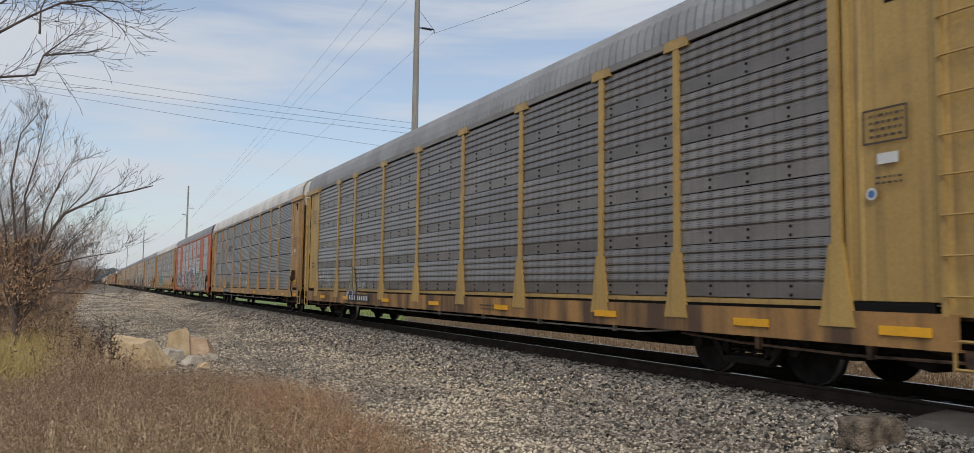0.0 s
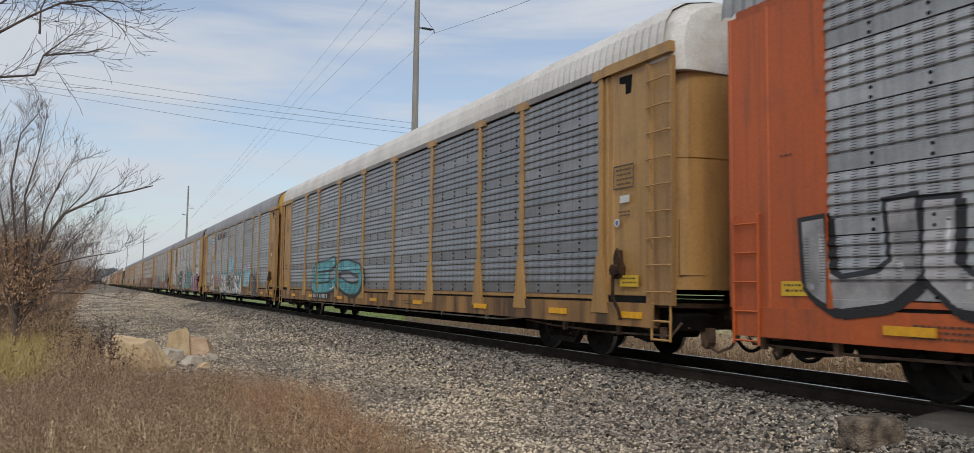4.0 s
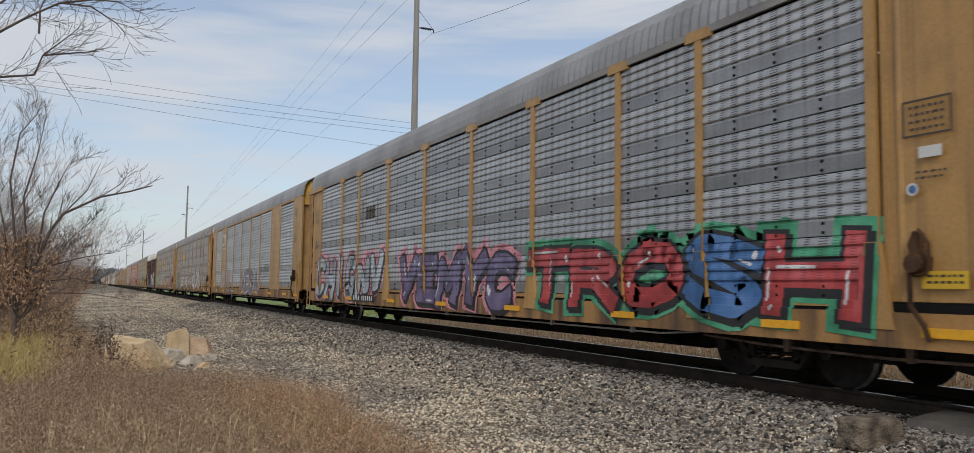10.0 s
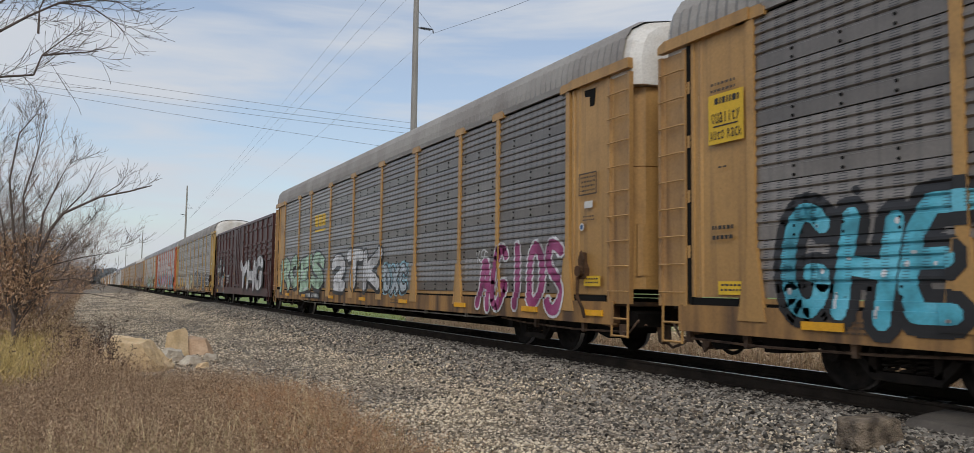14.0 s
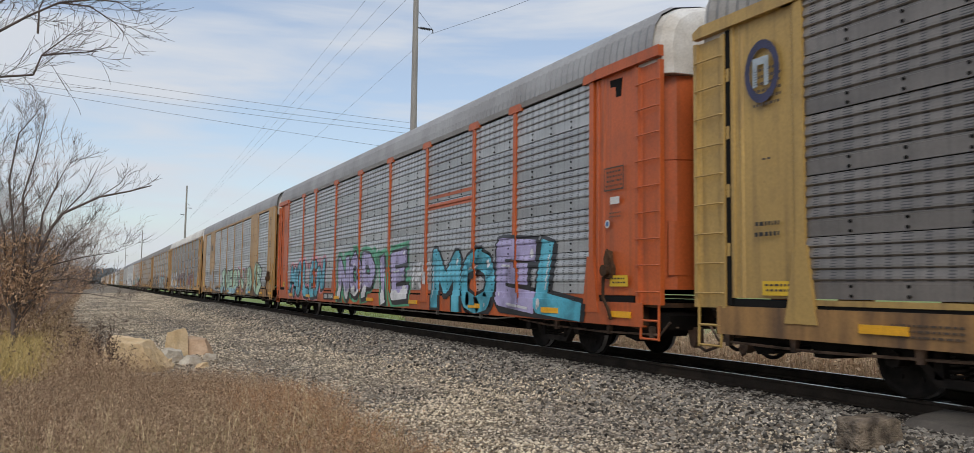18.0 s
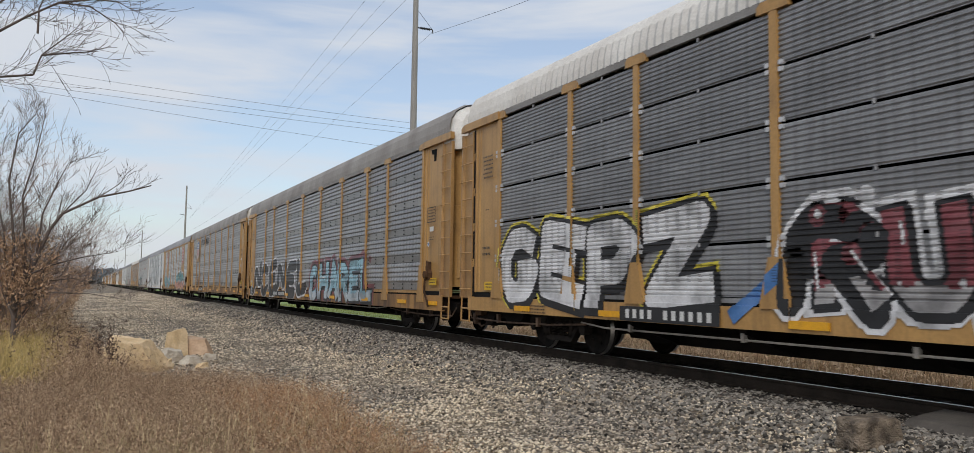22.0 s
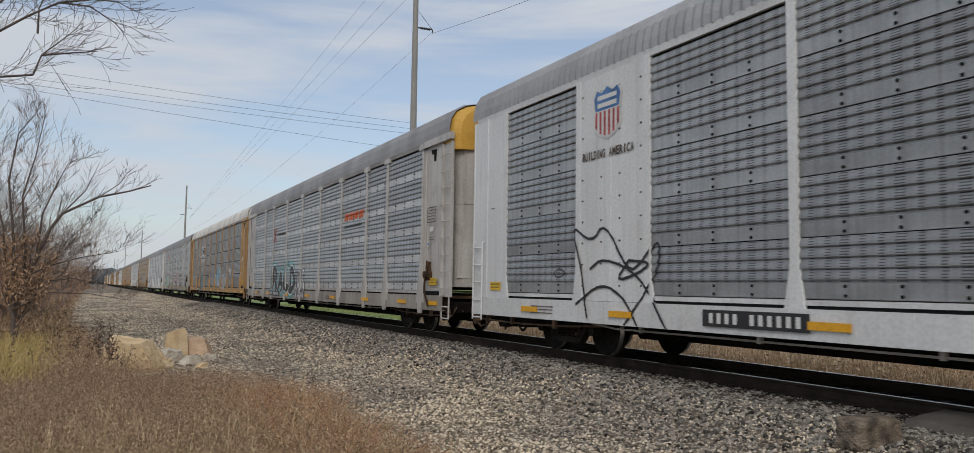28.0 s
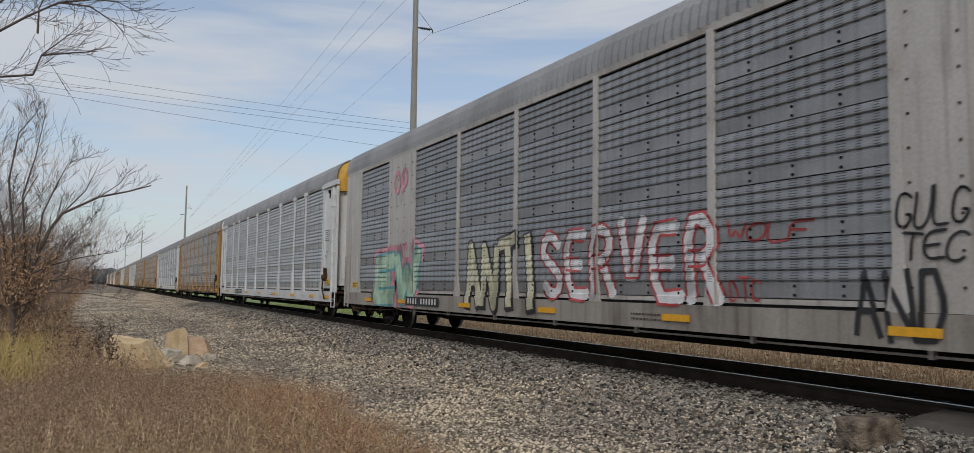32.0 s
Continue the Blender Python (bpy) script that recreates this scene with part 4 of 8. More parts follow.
def eave_build(bm):
    prism_into(bm, [(-0.95, 4.80), (0.95, 4.80), (0.95, 4.90), (0.8, 4.97), (-0.95, 4.97)], "x", -0.085, 0.02)


def hand_brake_build(bm):
    prism_into(bm, [(-0.12, 1.38), (0.06, 1.36), (0.12, 1.48), (0.06, 1.58), (0.08, 1.70), (0.02, 1.84), (-0.05, 1.82), (-0.06, 1.66), (-0.14, 1.55)], "x", -0.10, 0.0)
    rod_into(bm, (-0.10, -0.02, 1.50), (-0.18, -0.02, 1.50), 0.10, 10)
    path_into(bm, [(-0.12, 0.05, 1.40), (-0.14, 0.03, 1.05), (-0.12, -0.10, 0.86), (-0.10, -0.14, 0.70)], 0.03, 5)
    path_into(bm, [(-0.12, -0.06, 1.85), (-0.16, -0.20, 1.70), (-0.15, -0.20, 1.45)], 0.02, 5)


def kick_build(w):
    def build(bm):
        box_into(bm, -0.03, 0.03, -w / 2, w / 2, 1.028, 1.095)
    return build


def blank_build(w):
    def build(bm):
        box_into(bm, -0.036, 0.03, -w / 2, w / 2, 0.99, 4.88)
        box_into(bm, -0.044, 0.0, -0.015, 0.015, 0.99, 4.88)
        n0 = len(bm.faces)
        for y in (-w * 0.44, -w * 0.14, w * 0.14, w * 0.44):
            for i in range(10):
                rod_into(bm, (-0.03, y, 1.25 + 0.37 * i), (-0.050, y, 1.25 + 0.37 * i), 0.017, 6)
        bm.faces.ensure_lookup_table()
        for face in bm.faces[n0:]:
            face.material_index = 1
    return build


def bars(rows, u0, u1, z0, z1, seed):
    """Illegible stencilled lines as plain bars."""
    rng, out = random.Random(seed), []
    h = (z1 - z0) / rows
    for r in range(rows):
        u = u0 + rng.uniform(0, 0.1) * (u1 - u0)
        while u < u1 - 0.02:
            w = min(rng.uniform(0.025, 0.075), u1 - u)
            out += quad(u, u + w, z1 - (r + 0.66) * h, z1 - (r + 0.26) * h)
            u += w + 0.022
    return out


def digits(u0, u1, z0, z1, n, thick=0.64):
    out, w = [], (u1 - u0) / n
    for i in range(n):
        if i != 4:
            out += quad(u0 + (i + 0.5 - thick / 2) * w, u0 + (i + 0.5 + thick / 2) * w, z0, z1)
    return out


def shield(u, z, w, h):
    """A railway shield: white rim, blue head, red and white bars."""
    def outline(f):
        pts = [(-0.5, 0.30), (-0.40, 0.46), (-0.2, 0.40), (0, 0.5), (0.2, 0.40), (0.40, 0.46), (0.5, 0.30), (0.44, 0.0), (0.5, -0.25), (0.28, -0.42), (0, -0.5), (-0.28, -0.42), (-0.5, -0.25), (-0.44, 0.0)]
        return [(u + p[0] * w * f, z + p[1] * h * f) for p in pts]
    head = [p for p in (cut(t, 1, z + 0.04 * h, True) for t in fan(outline(0.9))) if len(p) > 2]
    out = [(fan(outline(1.0)), MAT["stencil_white"], 0.004), (fan(outline(0.93)), MAT["stencil_white"], 0.006), (head, MAT["spray_blue"], 0.009)]
    for i in range(6):
        c = u + (-0.375 + i * 0.15) * w
        col = [p for p in (cut(cut(t, 0, c - 0.035 * w, True), 0, c + 0.035 * w, False) for t in fan(outline(0.9)) if t) if len(p) > 2]
        col = [p for p in (cut(t, 1, z + 0.02 * h, False) for t in col) if len(p) > 2]
        out.append((col, MAT["spray_red"], 0.009))
    for k, zz in enumerate((0.27, 0.13)):
        out.append((quad(u - 0.33 * w, u + 0.33 * w, z + (zz - 0.04) * h, z + (zz + 0.04) * h), MAT["stencil_white"], 0.012))
    return out


def octagon(u, z, w, h, col):
    def o(f):
        return [(u + f * w * a, z + f * h * b) for a, b in ((-0.5, 0.34), (-0.28, 0.5), (0.28, 0.5), (0.5, 0.34), (0.5, -0.34), (0.28, -0.5), (-0.28, -0.5), (-0.5, -0.34))]
    out = [(fan(o(1.0)), MAT[col], 0.004), (fan(o(0.93)), MAT["stencil_white"], 0.006), (fan(o(0.86)), MAT[col], 0.008)]
    for i in range(4):
        zz = z + (0.27 - 0.18 * i) * h
        out.append((quad(u - 0.34 * w, u - 0.16 * w, zz - 0.07 * h, zz + 0.07 * h), MAT["stencil_white"], 0.011))
        out.append((quad(u - 0.12 * w, u + 0.32 * w, zz - 0.05 * h, zz + 0.035 * h), MAT["stencil_white"], 0.011))
    return out


def words(text, u0, u1, z0, z1, mat, swell=0.03):
    return [(t, MAT[mat], 0.006) for t in letters(text, u0, u1, z0, z1, swell, 0.0, random.Random(1), 0.86)]


def autorack(k, body, sheet, roof, kind="slotted", flush=False, cap="cap_white", decals=(), label="", band=None, dark_bays=()):
    """A covered car carrier. body: paint of posts and ends; sheet: material of the side sheets; flush: plain flat posts and two solid side panels."""
    car = new("autorack_car")
    tagged(car, label, "freight car", "train cars")
    paint = MAT[body]
    band = band or {"panel_light": "band_bright", "panel_steel": "band_light", "panel_mid": "band_mid", "panel_brown": "band_brown", "panel_dusky": "band_dusky", "panel_ribbed": "panel_ribbed"}[sheet]
    rng = random.Random(100 + k)
    # two hidden decks keep the inside dark
    for z in (2.32, 3.56):
        hang("deck", with_mat(made(("deck", z), blocking_deck_build(z)), MAT["under_steel"]), car)
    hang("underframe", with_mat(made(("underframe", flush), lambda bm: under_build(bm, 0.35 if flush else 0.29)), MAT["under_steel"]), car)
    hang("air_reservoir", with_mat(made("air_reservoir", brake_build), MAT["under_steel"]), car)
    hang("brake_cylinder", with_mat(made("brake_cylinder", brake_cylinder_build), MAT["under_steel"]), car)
    hang("roof", with_mat(made("roof", roof_build), MAT[roof]), car)
    sill_paint = paint if kind == "ribbed" else MAT["sill_tan"] if body in ("tan", "mustard") else MAT["sill_grey"] if body == "grey_paint" else paint
    for s in (1, -1):
        turn = Matrix.Diagonal((s, s, 1, 1))
        sill = hang("side_sill", with_mat(made(("side_sill", kind), sill_build(0.69 if kind == "ribbed" else 0.61)), sill_paint), car)
        sill.matrix_basis = Matrix.Translation((s * SIDE, 0, 0)) @ turn
        chord = hang("top_chord", with_mat(made("top_chord", chord_build), paint if flush else MAT["roof_brown"]), car)
        chord.matrix_basis = Matrix.Translation((s * SIDE, 0, 0)) @ turn
        if s == 1:
            # near-black strip fills the gap over the sill and stands for its shade
            joint = hang("sill_joint", with_mat(made("sill_joint", lambda bm: box_into(bm, -0.012, 0.03, -HALF + 0.3, HALF - 0.3, 0.984, 1.09)), MAT["dark_slot"]), car, "dark strip in the gap above the sill, in place of its shade")
            joint.matrix_basis = Matrix.Translation((SIDE, 0, 0))
            pipe = hang("train_pipe", with_mat(made("train_pipe", train_pipe_build), MAT["sill_grey"]), car, "thin grey pipe under the sill")
            pipe.matrix_basis = Matrix.Translation((SIDE, 0, 0))
            if kind == "ribbed":
                for u in POSTS:
                    tagged(hang("lug", with_mat(made("lug", lug_build), MAT["band_pale"]), car, "", (SIDE, HALF - u, 0)), "small pale lugs beside the post", kind="stuff")
        for i, u in enumerate(POSTS):
            p = hang("post", with_mat(made("post_flat", post_flat) if flush else made("post_short", post_short) if kind == "ribbed" else made("post_tab", post_tab) if k == 21 else made("post_tee", post_tee), paint), car)
            p.matrix_basis = Matrix.Translation((s * SIDE, HALF - u, 0)) @ turn
        for i, (a, b) in enumerate(zip(POSTS, POSTS[1:])):
            w, mid = b - a - 0.10, HALF - (a + b) / 2
            if flush and i in (1, 7):
                q = hang("side_plate", with_mat(made(("side_plate", round(w, 3)), blank_build(w + 0.02)), paint, MAT["grimy_rust"]), car)
                q.matrix_basis = Matrix.Translation((s * SIDE, mid, 0)) @ turn
                continue
            q = hang("kick_plate", with_mat(made(("kick_plate", round(w, 3)), kick_build(w)), MAT["panel_ribbed"] if kind == "ribbed" else paint), car)
            q.matrix_basis = Matrix.Translation((s * SIDE, mid, 0)) @ turn
            if s == 1:
                for r in range(ROWS):
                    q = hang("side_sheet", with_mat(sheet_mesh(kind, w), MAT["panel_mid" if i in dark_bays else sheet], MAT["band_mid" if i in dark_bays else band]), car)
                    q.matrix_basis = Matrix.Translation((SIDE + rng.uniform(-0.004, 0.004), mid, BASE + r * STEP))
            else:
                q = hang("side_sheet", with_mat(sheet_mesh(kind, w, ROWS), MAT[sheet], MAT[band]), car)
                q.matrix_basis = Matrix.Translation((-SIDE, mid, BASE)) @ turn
        for e in (1, -1):
            if flush:
                y = e * (FLUSH_END - 0.76)
                q = hang("end_panel", with_mat(made("end_panel_flat", end_panel_flat_build), paint), car)
                q.matrix_basis = Matrix.Translation((s * SIDE, y, 0)) @ turn
                q = hang("ladder", with_mat(made("short_ladder", short_ladder_build), paint), car)
                q.matrix_basis = Matrix.Translation((s * (SIDE - 0.03), e * (FLUSH_END - 0.35), 0)) @ turn
            else:
                q = hang("end_panel", with_mat(made("end_panel", end_panel_build), paint), car)
                q.matrix_basis = Matrix.Translation((s * (SIDE + 0.03), 12.66 if e > 0 else -12.72, 0)) @ turn
                q = hang("ladder", with_mat(made("ladder", ladder_build), MAT["ladder_tan"] if body == "tan" else paint), car)
                q.matrix_basis = Matrix.Translation((s * (SIDE - 0.01), e * (TEE_END - 0.30), 0)) @ turn
                if s == 1:
                    for i in range(9):
                        hang("rung", with_mat(made("rung", rung_build), paint), q, at=(0, 0, 1.16 + i * 0.41))
                    if e == 1:
                        # dark strip added across the open gap in place of its shade
                        hang("door_gap", with_mat(made("door_gap", lambda bm: box_into(bm, -0.030, 0.05, -0.045, 0.045, 1.0, 4.78)), MAT["dark_slot"]), car, "dark strip over the gap beside the ladder, in place of its shade", at=(SIDE, 13.265, 0))
                        for z in (1.75, 2.55, 3.35, 4.15):
                            hang("hinge", with_mat(made("hinge", hinge_build), paint), car, at=(SIDE + 0.01, 13.27, z))
                    else:
                        # no hole is cut: a near-black plate gives its shaded inside
                        hang("vent_hole", with_mat(made("vent_hole", lambda bm: prism_into(bm, [(-0.14, 4.70), (0.22, 4.72), (0.20, 4.60), (0.05, 4.58), (0.04, 4.40), (-0.10, 4.40)], "x", -0.004, 0.02)), MAT["dark_slot"]), car, "dark plate for the shade of a hole under the eave", at=(SIDE - 0.002, -12.74, 0))
                q = hang("eave_cover", with_mat(made("eave_cover", eave_build), paint), car)
                q.matrix_basis = Matrix.Translation((s * SIDE, e * (TEE_END - 0.95), 0)) @ turn
                q = hang("step", with_mat(made("step", step_build), paint), car)
                q.matrix_basis = Matrix.Translation((s * (SIDE - 0.03), e * (TEE_END - 0.28), 0)) @ turn
    for e in (1, -1):
        turn = Matrix.Translation((0, e * ((FLUSH_END if flush else TEE_END) - 0.30), 0)) @ Matrix.Diagonal((e, e, 1, 1))
        if flush and cap == "cap_yellow":
            q = hang("end_door", with_mat(made("fold_door", fold_door_build), MAT["galvanised"]), car, "folded galvanised end doors")
            for near in (1, -1):
                post = hang("corner_post", with_mat(made(("corner_post", near), lambda bm, near=near: prism_into(bm, [(near * 1.40, -0.25), (near * 1.40, 0.02), (near * 1.34, 0.10), (near * 1.14, 0.12), (near * 1.14, -0.25)], "z", 1.02, 4.86)), paint), car)
                post.matrix_basis = turn
            for near in (1, -1):
                post = hang("door_edge", with_mat(made(("door_edge", near), lambda bm, near=near: box_into(bm, near * 0.72 - 0.20, near * 0.72 + 0.20, 0.30, 0.40, 1.06, 4.74)), paint), car, "painted inner edge of the folded door")
                post.matrix_basis = turn
        else:
            q = hang("end_door", with_mat(made("end_door", door_build(1.20, 4.55)), paint), car)
        q.matrix_basis = turn
        if not flush:
            hatch = hang("hatch", with_mat(made("hatch", hatch_build), paint), car)
            hatch.matrix_basis = turn @ (Matrix.Identity(4) if e > 0 else Matrix.Diagonal((-1, 1, 1, 1)))
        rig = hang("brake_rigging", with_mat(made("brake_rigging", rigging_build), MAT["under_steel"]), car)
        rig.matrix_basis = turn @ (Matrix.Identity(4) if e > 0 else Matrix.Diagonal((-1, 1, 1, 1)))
        hang("end_sill", with_mat(made("end_sill", end_sill_build), MAT["grimy_rust"]), car, "rusty grimy end beam").matrix_basis = turn
        q = hang("end_cap", with_mat(made("end_cap", cap_build), MAT[cap]), car)
        q.matrix_basis = turn
        q = hang("coupler", with_mat(made("coupler", coupler_build), MAT["coupler_rust"]), car)
        q.matrix_basis = turn
        if kind == "ribbed":
            for z in (4.78, 3.06):
                # dark boxes on the door give the shaded inside of uncut slots
                q = hang("vent_slot", with_mat(made(("vent_slot", z), lambda bm, z=z: box_into(bm, -0.95, 0.95, 0.24, 0.365, z, z + 0.09)), MAT["dark_slot"]), car)
                q.matrix_basis = turn
        q = hang("air_hose", with_mat(made("air_hose", hose_build), MAT["rubber"]), car)
        q.matrix_basis = turn
        q = hang("brake_pipe", with_mat(made("brake_pipe", pipe_build), MAT["coupler_rust"]), car, "rusty brake pipe and rods")
        q.matrix_basis = turn @ (Matrix.Identity(4) if e > 0 else Matrix.Diagonal((-1, 1, 1, 1)))
        add_truck(car, e * 10.17)
    if k not in (1, 16, 22):
        q = hang("hand_brake", with_mat(made("hand_brake", hand_brake_build), MAT["grimy_rust"]), car, "grimy rusty hand brake with its chain")
        q.matrix_basis = Matrix.Translation((SIDE + (0.0 if not flush else -0.04), HALF - 26.06, 0))
    finish_side(car, k, kind, flush, decals, body)
    return car


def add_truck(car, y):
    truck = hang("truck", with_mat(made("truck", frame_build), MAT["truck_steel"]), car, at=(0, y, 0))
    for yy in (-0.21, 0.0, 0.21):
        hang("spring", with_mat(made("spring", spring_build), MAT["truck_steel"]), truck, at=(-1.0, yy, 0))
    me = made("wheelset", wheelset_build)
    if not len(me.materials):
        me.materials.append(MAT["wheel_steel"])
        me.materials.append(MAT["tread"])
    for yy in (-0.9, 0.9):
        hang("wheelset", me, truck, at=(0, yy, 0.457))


DECAL_MESH = {}
# where the number plate begins and ends on a car, in metres from its rear end
PLATES = {2: (5.95, 8.71), 3: (7.43, 10.15), 5: (5.81, 8.63), 9: (7.52, 10.05), 14: (7.98, 9.34), 15: (7.62, 10.09), 17: (6.78, 9.41), 18: (6.78, 9.32), 20: (7.57, 9.43), 22: (5.29, 7.59)}


def finish_side(car, k, kind, flush, decals, body):
    """Reflectors, stencils, plates, emblems and graffiti on the side that faces the gravel."""
    blanks = [(POSTS[1] + 0.05, POSTS[2] - 0.05), (POSTS[7] + 0.05, POSTS[8] - 0.05)] if flush else []
    if flush:
        blanks = blanks + [(-1, POSTS[0]), (POSTS[9], 30)]
    if "strip" not in DECAL_MESH:
        bm = bmesh.new()
        box_into(bm, -0.026, 0.0, -0.30, 0.30, -0.05, 0.05)
        DECAL_MESH["strip"] = mesh_of("reflector", bm, MAT["reflector"])
    for u in (2.6, 5.6, 9.7, 13.4, 17.1, 20.9, 24.2, 26.4):
        hang("reflector", DECAL_MESH["strip"], car, at=(SIDE - 0.062, HALF - u, 0.79))
    plate, plate_end = PLATES.get(k, (5.9, 8.2))
    hang("number_plate", lay([(quad(plate, plate_end, 0.70, 0.93), MAT["black_plate"], 0.022), (digits(plate + 0.05 * (plate_end - plate), plate_end - 0.05 * (plate_end - plate), 0.745, 0.885, 11, 0.5), MAT["stencil_white"], 0.026)], kind, blanks, False), car, "black number plate with white marks")
    st = "stencil_dark" if body not in ("oxide",) else "stencil_white"
    marks = [(bars(2, 26.05, 26.4, 2.36, 2.48, k + 5), MAT[st], 0.004),
             (bars(1, 0.85, 1.05, 2.86, 2.92, k + 7), MAT[st], 0.004), (bars(3, 2.6, 3.5, 0.70, 0.88, k + 9), MAT[st], 0.004), (bars(2, 16.0, 17.0, 0.70, 0.85, k + 9), MAT[st], 0.004)]
    if not flush:
        marks += [(quad(25.92, 26.48, 3.20, 3.225) + quad(25.92, 26.48, 2.83, 2.855) + quad(25.92, 25.945, 2.83, 3.22) + quad(26.455, 26.48, 2.83, 3.22), MAT[st], 0.004), (bars(4, 25.97, 26.43, 2.87, 3.18, k + 21), MAT[st], 0.004),
                  (quad(26.1, 26.36, 2.60, 2.72), MAT["stencil_white"], 0.004), (ellipse(26.02, 2.28, 0.07, 0.07, 14), MAT["stencil_white"], 0.004), (ellipse(26.02, 2.28, 0.045, 0.045, 12), MAT["spray_blue"], 0.006),
                  (bars(2, 0.72, 1.14, 1.85, 2.12, k + 31), MAT["black_plate"], 0.004), (bars(6, 0.72, 1.2, 3.56, 4.11, k + 33), MAT[st], 0.004)]
    if flush:
        marks += [(bars(4, 25.75, 26.2, 4.1, 4.5, k + 11), MAT[st], 0.004), (bars(5, 25.75, 26.2, 3.0, 3.4, k + 13), MAT[st], 0.004)]
    end = [(-1, POSTS[0]), (POSTS[9], 30)]
    tagged(hang("stencil", lay(marks, kind, blanks + end, False), car), "small stencilled notices", kind="stuff")
    if k != 1:
        hang("warning_plate", lay([(quad(26.1, 26.6, 1.24, 1.42), MAT["placard_yellow"], 0.006), (bars(2, 26.15, 26.55, 1.27, 1.40, k), MAT["stencil_dark"], 0.010)], kind, blanks + end, False), car, "small yellow warning plate")
    hang("warning_plate", lay([(quad(0.85, 1.34, 1.14, 1.32), MAT["placard_yellow"], 0.006), (bars(2, 0.89, 1.30, 1.17, 1.30, k + 1), MAT["stencil_dark"], 0.010)], kind, blanks + end, False), car, "small yellow warning plate")
    for name, text, layers in decals:
        if name == "emblem_board" and kind == "slotted":
            hang(name, lay([(t, m, l - 0.018) for t, m, l in layers], "flat", [], False), car, text)
        else:
            hang(name, lay(layers, kind, blanks + end, False), car, text)
    for i, spec in enumerate(PIECES.get(k, ())):
        for layers in graffiti_layers(spec, 31 * k + i):
            tagged(hang("graffiti", lay(layers, kind, blanks), car), "spray-painted letter across the ribbed side", kind="stuff")


def boxcar(k, label):
    car = new("boxcar")
    tagged(car, label, "freight car", "train cars")
    paint, h = MAT["oxide"], 9.55
    bm = bmesh.new()
    box_into(bm, -1.40, 1.40, -h, h, 1.02, 4.55)
    part("body", bm, paint, car)
    bm = bmesh.new()
    prism_into(bm, [(-1.46, 4.53), (-1.44, 4.66), (0, 4.82), (1.44, 4.66), (1.46, 4.53)], "y", -h - 0.02, h + 0.02)
    for y in np.arange(-h + 0.6, h, 1.2):
        prism_into(bm, [(-1.44, 4.66), (0, 4.85), (1.44, 4.66), (0, 4.82)], "y", y - 0.05, y + 0.05)
    part("roof", bm, paint, car)
    bm = bmesh.new()
    box_into(bm, -0.01, 0.06, -0.05, 0.05, 1.0, 4.55)
    me = mesh_of("side_post", bm, paint)
    for s in (1, -1):
        for i in range(15):
            q = hang("side_post", me, car, at=(0, 0, 0))
            q.matrix_basis = Matrix.Translation((s * -1.40, -h + 0.05 + i * (2 * h - 0.1) / 14, 0)) @ Matrix.Diagonal((-s, s, 1, 1))
    bm = bmesh.new()
    prism_into(bm, [(-0.02, -0.07), (-0.055, -0.05), (-0.055, 0.05), (-0.02, 0.07), (0.02, 0.07), (0.02, -0.07)], "y", -0.42, 0.42)
    rib = mesh_of("pressed_rib", bm, paint)
    for i in range(14):
        if i in (6, 7):
            continue
        for z in (1.75, 2.45, 2.75, 3.05, 3.35, 4.15):
            hang("pressed_rib", rib, car, at=(-1.40, -h + 0.05 + (i + 0.5) * (2 * h - 0.1) / 14, z))
    bm = bmesh.new()
    box_into(bm, -0.08, 0.0, -1.5, 1.5, 1.08, 4.45)
    for z in (1.9, 2.75, 3.6):
        box_into(bm, -0.11, -0.05, -1.5, 1.5, z - 0.05, z + 0.05)
    for y in (-0.6, 0.0, 0.6):
        rod_into(bm, (-0.13, y, 1.2), (-0.13, y, 4.4), 0.022, 6)
    part("sliding_door", bm, paint, car, at=(-1.40, 0, 0))
    bm = bmesh.new()
    prism_into(bm, [(-1.46, 0.62), (-1.46, 1.02), (1.46, 1.02), (1.46, 0.62), (1.38, 0.62), (1.38, 0.94), (-1.38, 0.94), (-1.38, 0.62)], "y", -h, h)
    part("side_sill", bm, paint, car)
    bm = bmesh.new()
    prism_into(bm, [(-0.30, 0.42), (0.30, 0.42), (0.30, 0.93), (-0.30, 0.93)], "y", -h + 0.2, h - 0.2)
    part("underframe", bm, MAT["under_steel"], car)
    for e in (1, -1):
        turn = Matrix.Translation((0, e * (h - 0.05), 0)) @ Matrix.Diagonal((e, e, 1, 1))
        hang("coupler", with_mat(made("coupler", coupler_build), MAT["coupler_rust"]), car).matrix_basis = turn
        hang("air_hose", with_mat(made("air_hose", hose_build), MAT["rubber"]), car).matrix_basis = turn
        bm = bmesh.new()
        for y in (-0.2, 0.2):
            path_into(bm, [(0, y, 0.4), (0, y, 2.4)], 0.018, 5)
        for i in range(6):
            rod_into(bm, (-0.02, -0.2, 0.45 + 0.37 * i), (-0.02, 0.2, 0.45 + 0.37 * i), 0.014, 5)
        part("ladder", bm, paint, car, at=(-1.50, e * (h - 0.35), 0))
        add_truck(car, e * (h - 2.3))
    off = HALF - h
    def flat(layers):
        me = lay([([[(p[0] + off, p[1]) for p in t] for t in tr], m, l) for tr, m, l in layers], "flat", [], False)
        return me
